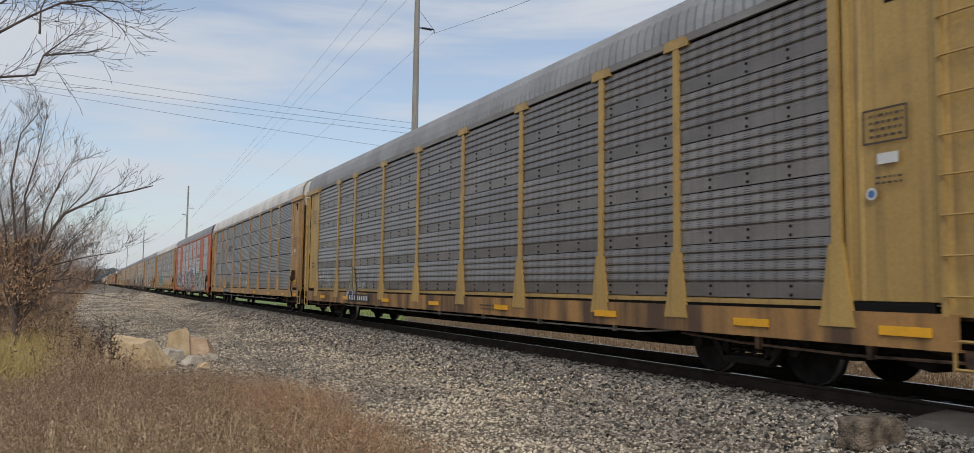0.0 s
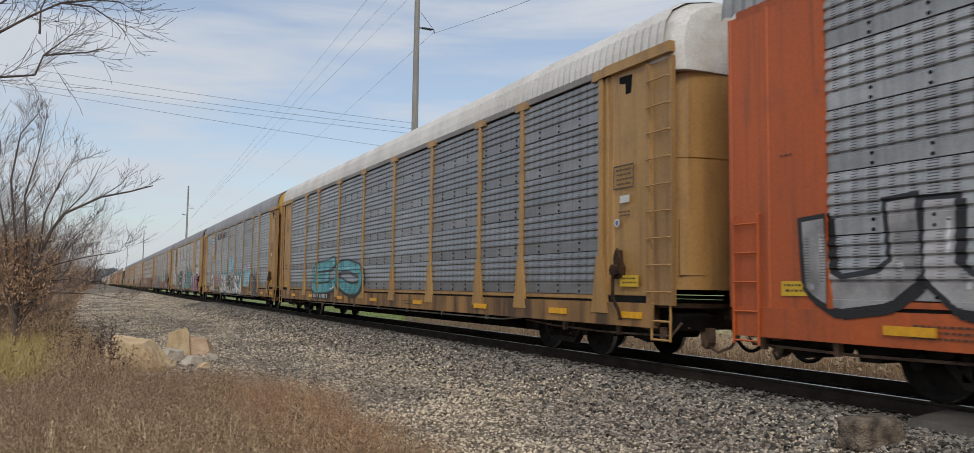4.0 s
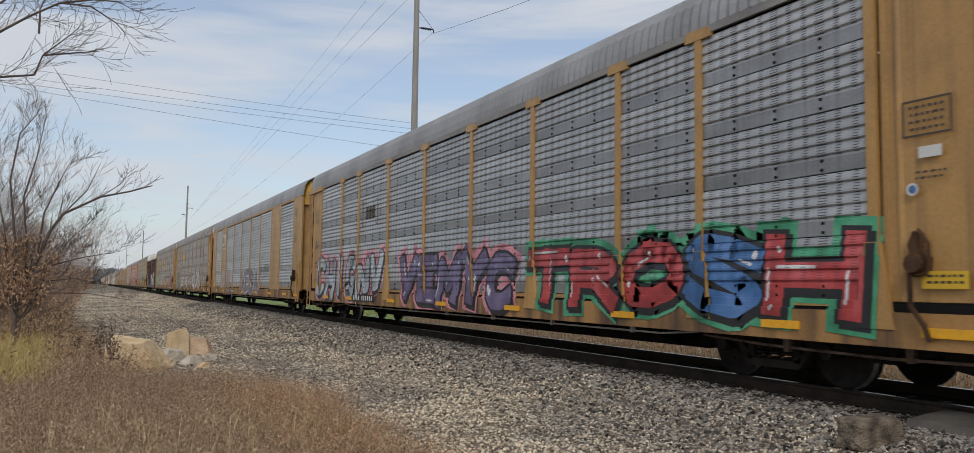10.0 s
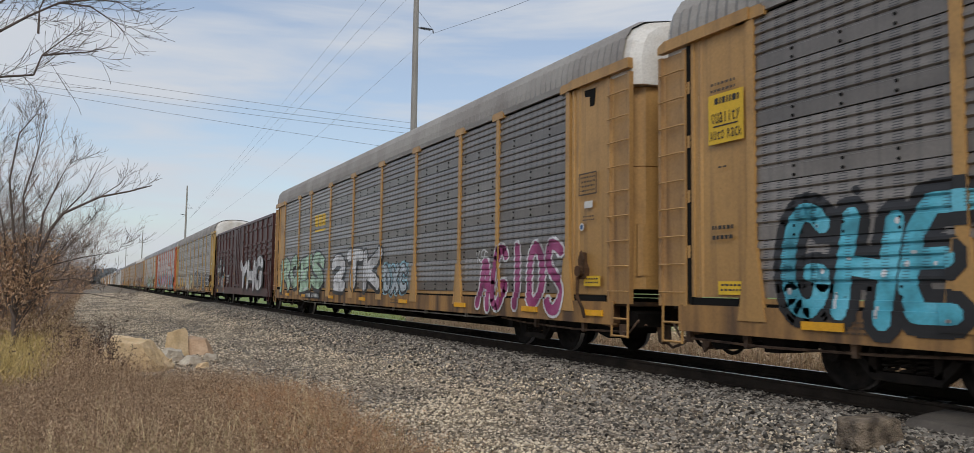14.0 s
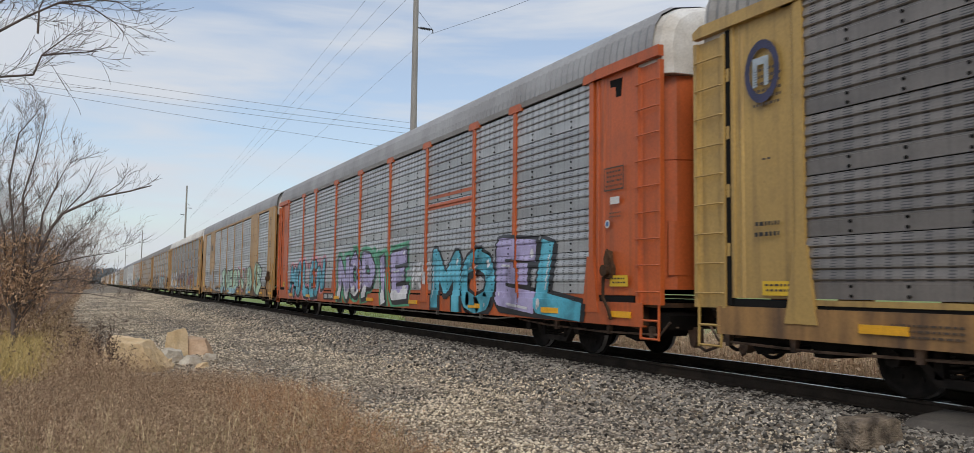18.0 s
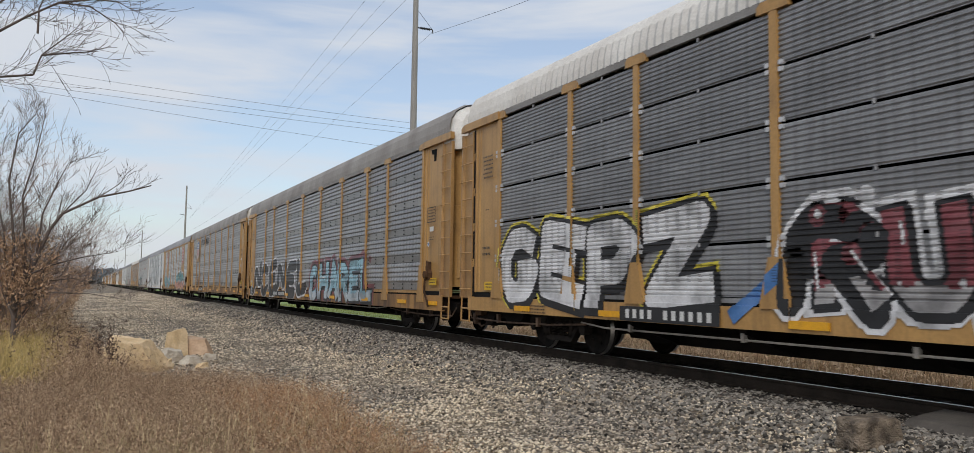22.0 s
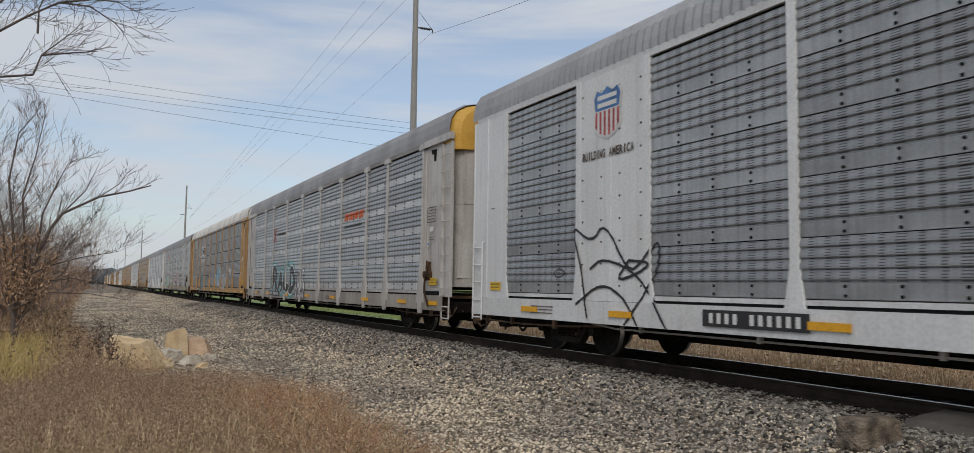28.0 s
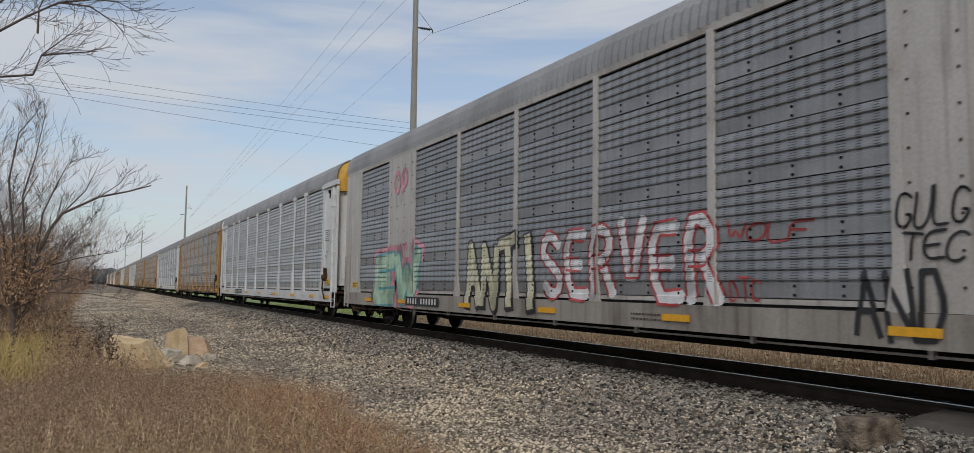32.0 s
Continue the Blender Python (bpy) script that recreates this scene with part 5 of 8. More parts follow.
    for u in (0.85, 3.3):
        hang("number_plate", flat([(quad(u, u + 0.85, 1.72, 2.5), MAT["black_plate"], 0.0), (digits(u + 0.1, u + 0.75, 1.98, 2.3, 4, 0.5), MAT["stencil_white"], 0.006)]), car, "black patch with white marks")
    hang("number_plate", flat([(quad(1.75, 2.75, 1.72, 2.9), MAT["black_plate"], 0.0), (digits(1.85, 2.65, 1.98, 2.3, 4, 0.5) + digits(1.85, 2.65, 2.5, 2.8, 4, 0.5), MAT["stencil_white"], 0.006)]), car, "black patch with white marks")
    for u in (1.6, 4.2, 8.0, 12.0, 16.0):
        hang("reflector", flat([(quad(u, u + 0.1, 1.15, 1.95), MAT["reflector"], 0.004)]), car)
    hang("warning_plate", flat([(quad(1.0, 1.55, 0.68, 0.85), MAT["placard_yellow"], 0.004)]), car)
    hang("stencil", flat([(bars(5, 1.7, 2.3, 1.25, 1.6, 3), MAT["stencil_white"], 0.004), (bars(6, 5.0, 6.2, 1.25, 1.8, 4), MAT["stencil_white"], 0.004), (bars(4, 13.5, 15.0, 1.25, 1.6, 4), MAT["stencil_white"], 0.004)]), car)
    for i, spec in enumerate(PIECES.get(k, ())):
        for layers in graffiti_layers(spec, 31 * k + i):
            tagged(hang("graffiti", flat(layers), car), "spray-painted letter", kind="stuff")
    return car


# ---- graffiti, car by car ----
piece(1, "WAWX", 1.83, 4.10, 1.12, 1.83, "ghost", "none", "none")
piece(1, "MI", 2.34, 3.31, 1.18, 1.79, "none", "whitethin", "none")
piece(1, "WI", 6.64, 8.87, 1.03, 1.77, "ghost", "none", "none")
piece(2, "RUDE", 7.07, 8.03, 1.10, 1.39, "none", "inkthin", "none")
piece(3, "UUZL", 1.16, 7.30, 0.96, 2.17, "silver", "black", "none")
piece(4, "EO", 5.46, 12.25, 0.88, 2.08, "teal", "black", "none")
piece(6, "R", 8.97, 12.48, 0.64, 2.45, "black", "white", "none")
piece(6, "HOB", 11.66, 15.04, 0.68, 2.44, "white", "black", "none")
piece(6, "SDX", 14.95, 19.76, 0.68, 2.42, "teal", "black", "olive")
piece(7, "HOCE", 0.91, 6.21, 0.68, 2.32, "hoce", "black", "none")
piece(7, "BENJX", 6.29, 12.48, 0.68, 2.22, "multi", "black", "lightblue")
piece(7, "IIS", 12.48, 13.20, 1.08, 2.12, "inkfill", "none", "none")
piece(7, "CAM", 13.41, 17.23, 0.66, 2.25, "mintpink", "black", "none")
piece(7, "OLE", 17.73, 19.94, 1.07, 2.25, "mintpink", "black", "none")
piece(7, "KOOLS", 20.41, 25.88, 0.81, 2.31, "olive", "black", "purple")
piece(9, "ALERT", 17.92, 20.49, 1.55, 2.20, "none", "inkthin", "none")
piece(10, "SETH", 5.98, 10.41, 0.95, 1.83, "white", "none", "none")
piece(10, "DSHR", 16.95, 21.29, 0.86, 2.21, "white", "silver", "none")
piece(10, "CHL", 21.81, 22.56, 1.66, 1.95, "ghost", "none", "none")
piece(10, "GIP", 22.87, 23.75, 1.10, 1.82, "ghost", "white", "none")
piece(11, "ROES", 1.06, 8.55, 0.94, 2.44, "mint", "black", "none")
piece(12, "HC", 3.01, 3.77, 1.03, 1.72, "white", "black", "teal")
piece(12, "OB", 3.65, 4.26, 0.64, 1.66, "orange", "black", "cyan")
piece(12, "YHG", 10.24, 17.33, 0.85, 2.64, "white", "black", "none")
piece(13, "YANK", 3.66, 5.91, 1.22, 2.15, "none", "inkthin", "none")
piece(14, "NOPIE", 9.69, 16.57, 0.72, 2.24, "lilac", "black", "green")
piece(14, "NEW", 16.93, 18.12, 1.13, 1.92, "white", "none", "none")
piece(15, "WHE", 2.43, 7.62, 0.79, 2.28, "ghost", "none", "none")
piece(16, "RUNIC", 9.70, 14.79, 0.96, 2.21, "wine", "black", "white")
piece(16, "E", 14.61, 16.04, 0.90, 2.24, "black", "white", "none")
piece(18, "WH", 9.08, 11.97, 1.03, 2.04, "ghost", "none", "none")
piece(18, "WHWE", 15.35, 19.75, 1.10, 1.97, "ghost", "none", "none")
piece(18, "OUM", 20.89, 22.65, 1.02, 2.14, "ghost", "white", "none")
piece(18, "ONE", 9.42, 11.28, 1.00, 2.07, "ghost", "none", "none")
piece(18, "SIX", 7.89, 8.82, 1.03, 1.50, "none", "whitethin", "none")
piece(19, "NEAD", 1.24, 8.90, 0.83, 2.02, "teal", "lilac", "none")
piece(19, "XI", 12.63, 14.27, 1.31, 1.95, "none", "inkthin", "none")
piece(21, "WARS", 10.94, 12.81, 0.64, 1.90, "white", "black", "none")
piece(22, "ME", 15.14, 17.81, 1.08, 2.27, "lightblue", "none", "none")
piece(22, "EN", 17.76, 20.39, 0.98, 2.25, "ghost", "white", "none")
piece(22, "FY", 20.35, 22.13, 1.07, 2.23, "white", "none", "none")
piece(22, "HUDS", 4.61, 6.10, 1.21, 2.03, "none", "inkthin", "none")
piece(22, "HAGL", 6.67, 7.68, 1.21, 1.98, "none", "inkthin", "none")
piece(22, "~00 48 70 43 00", 7.55, 8.71, 0.71, 1.98, "sky", "none", "none")
piece(22, "~30 04 48 75 30", 9.50, 10.15, 0.77, 1.69, "sky", "none", "none")
piece(22, "BEKES", 9.82, 11.82, 1.17, 2.13, "none", "inkthin", "none")
piece(23, "EW", 3.09, 6.84, 0.66, 2.19, "mint", "teal", "rose")
piece(23, "ANTI", 9.57, 13.10, 0.72, 2.27, "cream", "black", "none")
piece(23, "SERVER", 13.08, 18.06, 0.93, 2.34, "white", "redline", "none")
piece(23, "WOLF", 18.11, 19.57, 1.82, 2.12, "none", "redthin", "none")
piece(23, "DTC", 18.15, 18.75, 1.03, 1.37, "none", "redthin", "none")
piece(23, "GULG", 20.70, 21.53, 1.84, 2.32, "none", "inkthin", "none")
piece(23, "TEC", 20.76, 21.52, 1.49, 1.85, "none", "inkthin", "none")
piece(23, "AND", 20.09, 21.32, 0.64, 1.48, "none", "ink", "none")
piece(7, "O", 16.73, 17.46, 2.00, 2.59, "cyan", "black", "none")
piece(1, "A", 5.70, 6.80, 0.72, 1.85, "olive", "black", "none")
piece(2, "ZERN", 12.87, 14.42, 1.06, 1.64, "white", "black", "none")
piece(3, "SORU", 9.23, 15.73, 0.68, 2.20, "silver", "black", "blue")
piece(3, "NMK", 15.76, 17.67, 1.24, 1.92, "salmon", "black", "mint")
piece(3, "CEAS", 17.80, 22.47, 0.62, 2.07, "clase", "black", "mint")
piece(3, "EK", 22.30, 25.63, 0.64, 2.22, "silver", "black", "mint")
piece(3, "ZEW", 19.22, 20.20, 1.99, 2.22, "none", "inkthin", "none")
piece(5, "CA", 4.25, 6.50, 0.67, 2.01, "white", "black", "none")
piece(5, "NN", 6.49, 8.94, 1.22, 1.92, "rose", "black", "lightblue")
piece(5, "SOS", 9.30, 12.28, 0.62, 1.90, "white", "black", "teal")
piece(5, "SH", 12.22, 14.77, 1.05, 1.89, "black", "white", "none")
piece(5, "OUU", 12.23, 14.77, 0.62, 1.09, "white", "black", "teal")
piece(5, "SCO", 14.79, 18.00, 0.62, 1.83, "white", "black", "teal")
piece(5, "~02 36 33 88", 17.97, 20.22, 1.91, 2.30, "lilac", "white", "none")
piece(5, "~02 36 34 87", 17.98, 20.22, 1.99, 2.36, "none", "ink", "none")
piece(5, "EOD", 20.53, 22.82, 0.62, 1.86, "black", "silver", "none")
piece(5, "ELL", 22.87, 23.70, 1.11, 1.88, "none", "inkthin", "none")
piece(5, "V", 23.73, 24.82, 1.14, 1.86, "none", "whitethin", "none")
piece(5, "~02 45 43 87", 17.92, 20.51, 2.05, 2.37, "none", "ink", "none")
piece(6, "AZEK", 20.83, 25.53, 0.62, 1.99, "magenta", "black", "white")
piece(6, "O", 25.60, 26.05, 1.69, 2.07, "magenta", "black", "white")
piece(6, "~02 28 48 62", 20.99, 22.30, 1.84, 2.28, "white", "black", "none")
piece(6, "MA", 6.58, 9.13, 0.62, 2.35, "teal", "black", "yellow")
piece(6, "~18 38 53 31 70", 7.22, 8.61, 0.62, 1.76, "white", "black", "none")
piece(6, "~00 26 60", 6.28, 6.84, 0.62, 1.11, "white", "none", "none")
piece(6, "MCE", 2.47, 3.81, 1.13, 1.67, "none", "whitethin", "none")
piece(6, "AIZ", 0.69, 1.52, 1.77, 2.31, "none", "whitethin", "none")
piece(8, "CHIGNV", 1.08, 8.85, 0.70, 2.26, "frost", "black", "rose")
piece(8, "VEMYC", 10.22, 17.21, 0.73, 2.05, "violet", "black", "rose")
piece(8, "TROSH", 17.63, 25.42, 0.84, 1.99, "trosh", "black", "green")
piece(8, "WRX", 0.58, 1.34, 2.55, 2.86, "none", "inkthin", "none")
piece(8, "RSG", 0.61, 1.25, 1.10, 1.46, "none", "inkthin", "none")
piece(9, "CDNE", 4.41, 8.14, 0.94, 2.06, "fadepink", "ghost", "none")
piece(9, "VESA", 12.20, 17.69, 0.72, 2.07, "smoke", "white", "none")
piece(10, "EWAPE", 10.71, 16.95, 0.88, 1.97, "white", "black", "none")
piece(10, "GHE", 1.95, 4.42, 0.81, 2.24, "cyan", "black", "black")
piece(10, "GLIZZY", 19.54, 21.04, 0.64, 0.81, "none", "inkthin", "none")
piece(11, "AGIOS", 21.75, 25.44, 0.66, 2.14, "magenta", "white", "none")
piece(11, "2TK", 9.47, 15.14, 1.00, 2.40, "white", "black", "none")
piece(11, "DXC", 15.31, 17.34, 1.00, 1.83, "frost", "black", "lightblue")
piece(11, "KEC", 21.69, 22.27, 1.70, 2.06, "none", "whitethin", "none")
piece(13, "SWAK", 9.41, 12.29, 0.62, 2.16, "white", "silver", "none")
piece(13, "NE", 12.24, 13.99, 0.69, 1.98, "cream", "black", "none")
piece(13, "FEKSY", 15.91, 19.71, 0.72, 2.27, "black", "white", "none")
piece(13, "O", 19.73, 20.34, 1.09, 1.85, "black", "white", "none")
piece(13, "M", 20.53, 21.17, 1.24, 1.73, "black", "white", "none")
piece(13, "903", 21.19, 22.90, 0.62, 1.99, "black", "white", "none")
piece(13, "BES", 22.62, 24.90, 1.10, 2.00, "black", "white", "none")
piece(14, "MOLEN", 2.19, 7.87, 0.73, 2.21, "cyan", "black", "rose")
piece(14, "MOEL", 18.32, 25.43, 0.62, 2.17, "moel", "black", "none")
piece(15, "JNEB", 10.07, 16.63, 0.62, 2.10, "jneb", "black", "none")
piece(15, "N", 16.66, 18.77, 0.96, 2.05, "mint", "black", "rose")
piece(15, "A", 18.79, 20.04, 0.85, 2.15, "tan", "black", "none")
piece(15, "B", 19.84, 21.53, 0.62, 2.11, "jneb", "black", "none")
piece(15, "S", 22.00, 23.90, 0.70, 2.30, "mint", "black", "none")
piece(16, "GEPZ", 1.64, 8.08, 0.86, 2.43, "white", "black", "yellow")
piece(16, "R", 9.28, 10.92, 0.73, 2.19, "black", "white", "none")
piece(16, "NFD", 17.89, 23.02, 0.76, 2.01, "wine", "white", "black")
piece(16, "GRES", 25.87, 26.73, 2.10, 2.42, "none", "inkthin", "none")
piece(16, "~00 88", 8.35, 9.50, 0.82, 1.59, "blue", "none", "none")
piece(17, "NCENEL", 1.58, 13.15, 0.64, 2.40, "black", "white", "none")
piece(17, "CHA", 13.62, 17.77, 0.62, 2.10, "lightblue", "black", "wine")
piece(17, "REL", 17.78, 21.47, 0.62, 2.09, "lightblue", "black", "wine")
piece(17, "ES", 0.74, 1.75, 0.62, 1.12, "black", "white", "none")
piece(17, "RELO", 0.47, 1.23, 1.12, 1.47, "none", "whitethin", "none")
piece(18, "DUG", 9.43, 11.49, 0.93, 1.98, "ghost", "none", "none")
piece(18, "HE", 4.86, 7.34, 1.06, 1.98, "faderust", "none", "none")
piece(19, "NESO", 15.19, 23.34, 0.62, 2.29, "tealsalmon", "black", "white")
piece(20, "~20 15 08 26 38 54 65 77 74 50|24 35 64 80|11 33 52 60|55 75 43 55", 3.95, 6.87, 0.62, 2.32, "none", "inkthin", "none")
piece(20, "~44 22 40 72 44", 3.20, 4.00, 1.37, 1.75, "none", "inkthin", "none")
piece(20, "MR", 13.74, 16.47, 0.62, 2.17, "none", "inkline", "none")
piece(21, "RALD", 6.32, 11.16, 0.83, 2.09, "black", "white", "teal")


# ---- the cars of the train, in order from the front ----
def bracket_bars(u, z, w, h, mat):
    """A plain bracketed word mark as bars."""
    q = []
    for s in (0, 1):
        c = u + s * w
        q += quad(c - 0.03, c + 0.03, z - h / 2, z + h / 2)
        q += quad(min(c, c + (0.12 if s == 0 else -0.12)), max(c, c + (0.12 if s == 0 else -0.12)), z + h / 2 - 0.05, z + h / 2) + quad(min(c, c + (0.12 if s == 0 else -0.12)), max(c, c + (0.12 if s == 0 else -0.12)), z - h / 2, z - h / 2 + 0.05)
    for i in range(3):
        q += quad(u + w * (0.2 + 0.21 * i), u + w * (0.37 + 0.21 * i), z - 0.25 * h, z + 0.25 * h, 0.05)
    return (q, MAT[mat], 0.006)


def slant_bars(u0, u1, z0, z1, mat, under):
    w, q = (u1 - u0) / 4, []
    for i in range(4):
        a, b = u0 + i * w, u0 + (i + 1) * w - 0.10
        q += quad(a, b, z0 + 0.30, z0 + 0.54, 0.14)
    return [(q, MAT[mat], 0.006), (quad(u0 - 0.02, u1 - 0.25, z0 + 0.05, z0 + 0.11, 0.05), MAT[under], 0.006)]


CARS = {}
yellow_label = "faded tan-yellow car carrier with grey slotted steel sides"
CARS[0] = autorack(0, "tan", "panel_brown", "roof_brown", label="tan-yellow car carrier with dull brown slotted sides")
CARS[1] = autorack(1, "mustard", "panel_brown", "roof_grey", label="mustard car carrier with soot-brown slotted steel sides")
CARS[2] = autorack(2, "tan", "panel_ribbed", "roof_white", "ribbed", decals=[("emblem_board", "white board with a dark bracketed mark", [(quad(6.6, 9.05, 2.90, 4.0), MAT["spray_silver"], 0.004), bracket_bars(7.0, 3.45, 1.65, 0.75, "stencil_dark")])],
                   label="tan-yellow car carrier with dark ribbed sides and white roof")
CARS[3] = autorack(3, "orange", "panel_light", "roof_grey", flush=True, cap="cap_white", decals=[("emblem", "slanted orange bars over a black stripe", slant_bars(18.4, 20.55, 3.05, 3.95, "bright_orange", "black_plate"))],
                   label="orange car carrier with grey slotted sides and large graffiti")
CARS[4] = autorack(4, "tan", "panel_mid", "roof_white", label="tan-yellow car carrier with grey sides and white roof")
CARS[5] = autorack(5, "tan", "panel_steel", "roof_grey", cap="cap_yellow", dark_bays=(0, 4, 6), decals=[
    ("emblem_board", "tan board with a red, white and blue shield", [(quad(4.28, 6.08, 2.95, 4.82), MAT["tan"], 0.03)] + [(t, m, l + 0.032) for t, m, l in shield(5.2, 3.95, 1.45, 1.5)]),
    ("slogan", "dark painted slogan", words("BUILDING", 6.9, 8.95, 4.25, 4.65, "black_plate") + words("AMERICA", 9.3, 11.4, 4.25, 4.65, "black_plate")),
    ("paint_patch", "pale blue paint patch", [(quad(12.4, 14.85, 1.95, 2.85), MAT["spray_lightblue"], 0.002)]), ("paint_patch", "pale blue paint patch", [(quad(18.2, 20.7, 1.12, 2.0), MAT["spray_lightblue"], 0.002)])],
    label="tan-yellow car carrier with patchy grey sides covered in graffiti")
CARS[6] = autorack(6, "tan", "panel_light", "roof_grey", flush=True, cap="cap_yellow", decals=[
    ("emblem", "round black railway emblem", [(ellipse(5.18, 3.95, 0.72, 0.86, 26, 0, 0.80), MAT["black_plate"], 0.006), (ellipse(5.18, 4.25, 0.34, 0.22, 16), MAT["black_plate"], 0.006),
                                              (fan([(4.8, 4.05), (5.56, 4.05), (5.5, 3.5), (5.18, 3.25), (4.86, 3.5)]), MAT["sill_tan"], 0.006), (fan([(4.98, 3.7), (5.18, 3.95), (5.38, 3.7), (5.28, 3.5), (5.08, 3.5)]), MAT["black_plate"], 0.009),
                                              (quad(4.7, 5.66, 2.95, 3.13), MAT["black_plate"], 0.009), (quad(4.95, 5.4, 2.62, 2.82), MAT["black_plate"], 0.006)]),
    ("graffiti", "white egg-shaped figure outlined in black", [(ellipse(5.25, 1.62, 0.72, 0.84, 24), MAT["spray_black"], 0.012), (ellipse(5.25, 1.60, 0.63, 0.74, 24), MAT["spray_white"], 0.016), (ellipse(5.70, 2.22, 0.24, 0.20, 12, 0.5), MAT["spray_black"], 0.018),
                                                               (ellipse(5.70, 2.22, 0.17, 0.13, 12, 0.5), MAT["spray_white"], 0.021), (ellipse(5.45, 1.62, 0.36, 0.22, 14, 0.6, 0.8), MAT["spray_black"], 0.021)])],
    label="tan-yellow car carrier with flush posts, emblem and teal graffiti")
CARS[7] = autorack(7, "tan", "panel_steel", "roof_grey", flush=True, cap="cap_yellow", decals=[("emblem", "red and white eight-sided emblem", octagon(5.15, 3.88, 1.35, 1.6, "spray_red")), ("emblem", "red and white eight-sided emblem", octagon(21.8, 3.88, 1.35, 1.6, "spray_red"))],
                   label="tan-yellow car carrier with red emblems and bright graffiti along its side")
CARS[8] = autorack(8, "tan", "panel_light", "roof_grey", band="band_mid", decals=[("emblem", "dark bracketed mark", [bracket_bars(6.7, 3.5, 1.5, 0.8, "stencil_dark")])], label="tan-yellow car carrier with pale sides and red and blue lettering")
CARS[9] = autorack(9, "tan", "panel_light", "roof_grey", flush=True, cap="cap_yellow", decals=[
    ("emblem", "white looped mark over a white bar", [(quad(4.6, 5.15, 3.72, 3.84) + quad(4.6, 5.15, 4.36, 4.48) + quad(4.5, 4.64, 3.72, 4.48) + quad(5.2, 5.34, 3.72, 4.48) + quad(5.3, 5.72, 4.2, 4.44, -0.1) + quad(5.72, 5.86, 3.72, 4.48), MAT["stencil_white"], 0.006),
                                                      (bars(1, 4.5, 5.86, 3.38, 3.62, 2), MAT["stencil_white"], 0.006)])], label="tan-yellow car carrier with flush posts and few graffiti")
CARS[10] = autorack(10, "tan", "panel_brown", "roof_brown", decals=[("emblem", "yellow word mark", [(quad(6.95, 7.4, 3.45, 3.9) + quad(7.5, 7.95, 3.45, 3.9) + quad(8.05, 8.5, 3.45, 3.9) + quad(6.95, 8.5, 3.25, 3.33), MAT["placard_yellow"], 0.006)]),
                                                                    ("sign_plate", "yellow notice plate with black lettering", [(quad(0.68, 1.36, 3.22, 3.92), MAT["placard_yellow"], 0.01), (bars(1, 0.80, 1.28, 3.70, 3.92, 8), MAT["black_plate"], 0.014)] + [(t, m, 0.016) for t, m, l in words("Quality", 0.74, 1.30, 3.50, 3.66, "black_plate", 0.0) + words("Auto", 0.71, 1.0, 3.27, 3.41, "black_plate", 0.0) + words("Rack", 1.05, 1.34, 3.27, 3.41, "black_plate", 0.0)] + [(quad(0.78, 1.26, 3.455, 3.475), MAT["black_plate"], 0.014)])],
                    label="tan-yellow car carrier with brown sides and white graffiti")
CARS[11] = autorack(11, "tan", "panel_brown", "roof_brown", decals=[("emblem", "yellow word mark", [(quad(6.95, 7.4, 3.45, 3.9) + quad(7.5, 7.95, 3.45, 3.9) + quad(8.05, 8.5, 3.45, 3.9) + quad(6.95, 8.5, 3.25, 3.33), MAT["placard_yellow"], 0.006)])],
                    label="tan-yellow car carrier with brown sides and magenta graffiti")
CARS[12] = boxcar(12, "rust-brown steel boxcar with pressed ribs and graffiti")
CARS[13] = autorack(13, "mustard", "panel_brown", "roof_brown", decals=[("emblem", "worn round emblem", [(ellipse(0.88, 4.05, 0.30, 0.42, 20, 0, 0.72), MAT["spray_navy"], 0.006), (quad(0.72, 0.80, 3.85, 4.2) + quad(0.92, 1.0, 3.85, 4.2) + quad(0.72, 1.0, 4.14, 4.24), MAT["spray_frost"], 0.006)])],
                    label="mustard car carrier with brown sides and black graffiti")
CARS[14] = autorack(14, "orange", "panel_light", "roof_grey", decals=[("emblem", "faded orange stripes", [(quad(17.95, 20.7, 3.15, 3.3) + quad(18.0, 20.7, 3.42, 3.5), MAT["orange"], 0.006)])], label="orange car carrier with light grey sides and cyan graffiti")
CARS[15] = autorack(15, "tan", "panel_light", "roof_grey", flush=True, cap="cap_white", decals=[("emblem", "dark bracketed mark", [bracket_bars(4.6, 3.75, 1.15, 0.8, "stencil_dark"), (quad(4.8, 4.95, 3.1, 3.2) + quad(5.3, 5.45, 3.1, 3.2), MAT["stencil_dark"], 0.006)])],
                    label="tan-yellow car carrier with flush posts and pale green graffiti")
CARS[16] = autorack(16, "tan", "panel_ribbed", "roof_white", "ribbed", label="tan-yellow car carrier with dark ribbed sides and white lettering")
CARS[17] = autorack(17, "tan", "panel_dusky", "roof_brown", label="tan-yellow car carrier with brown-grey sides and pale blue graffiti")
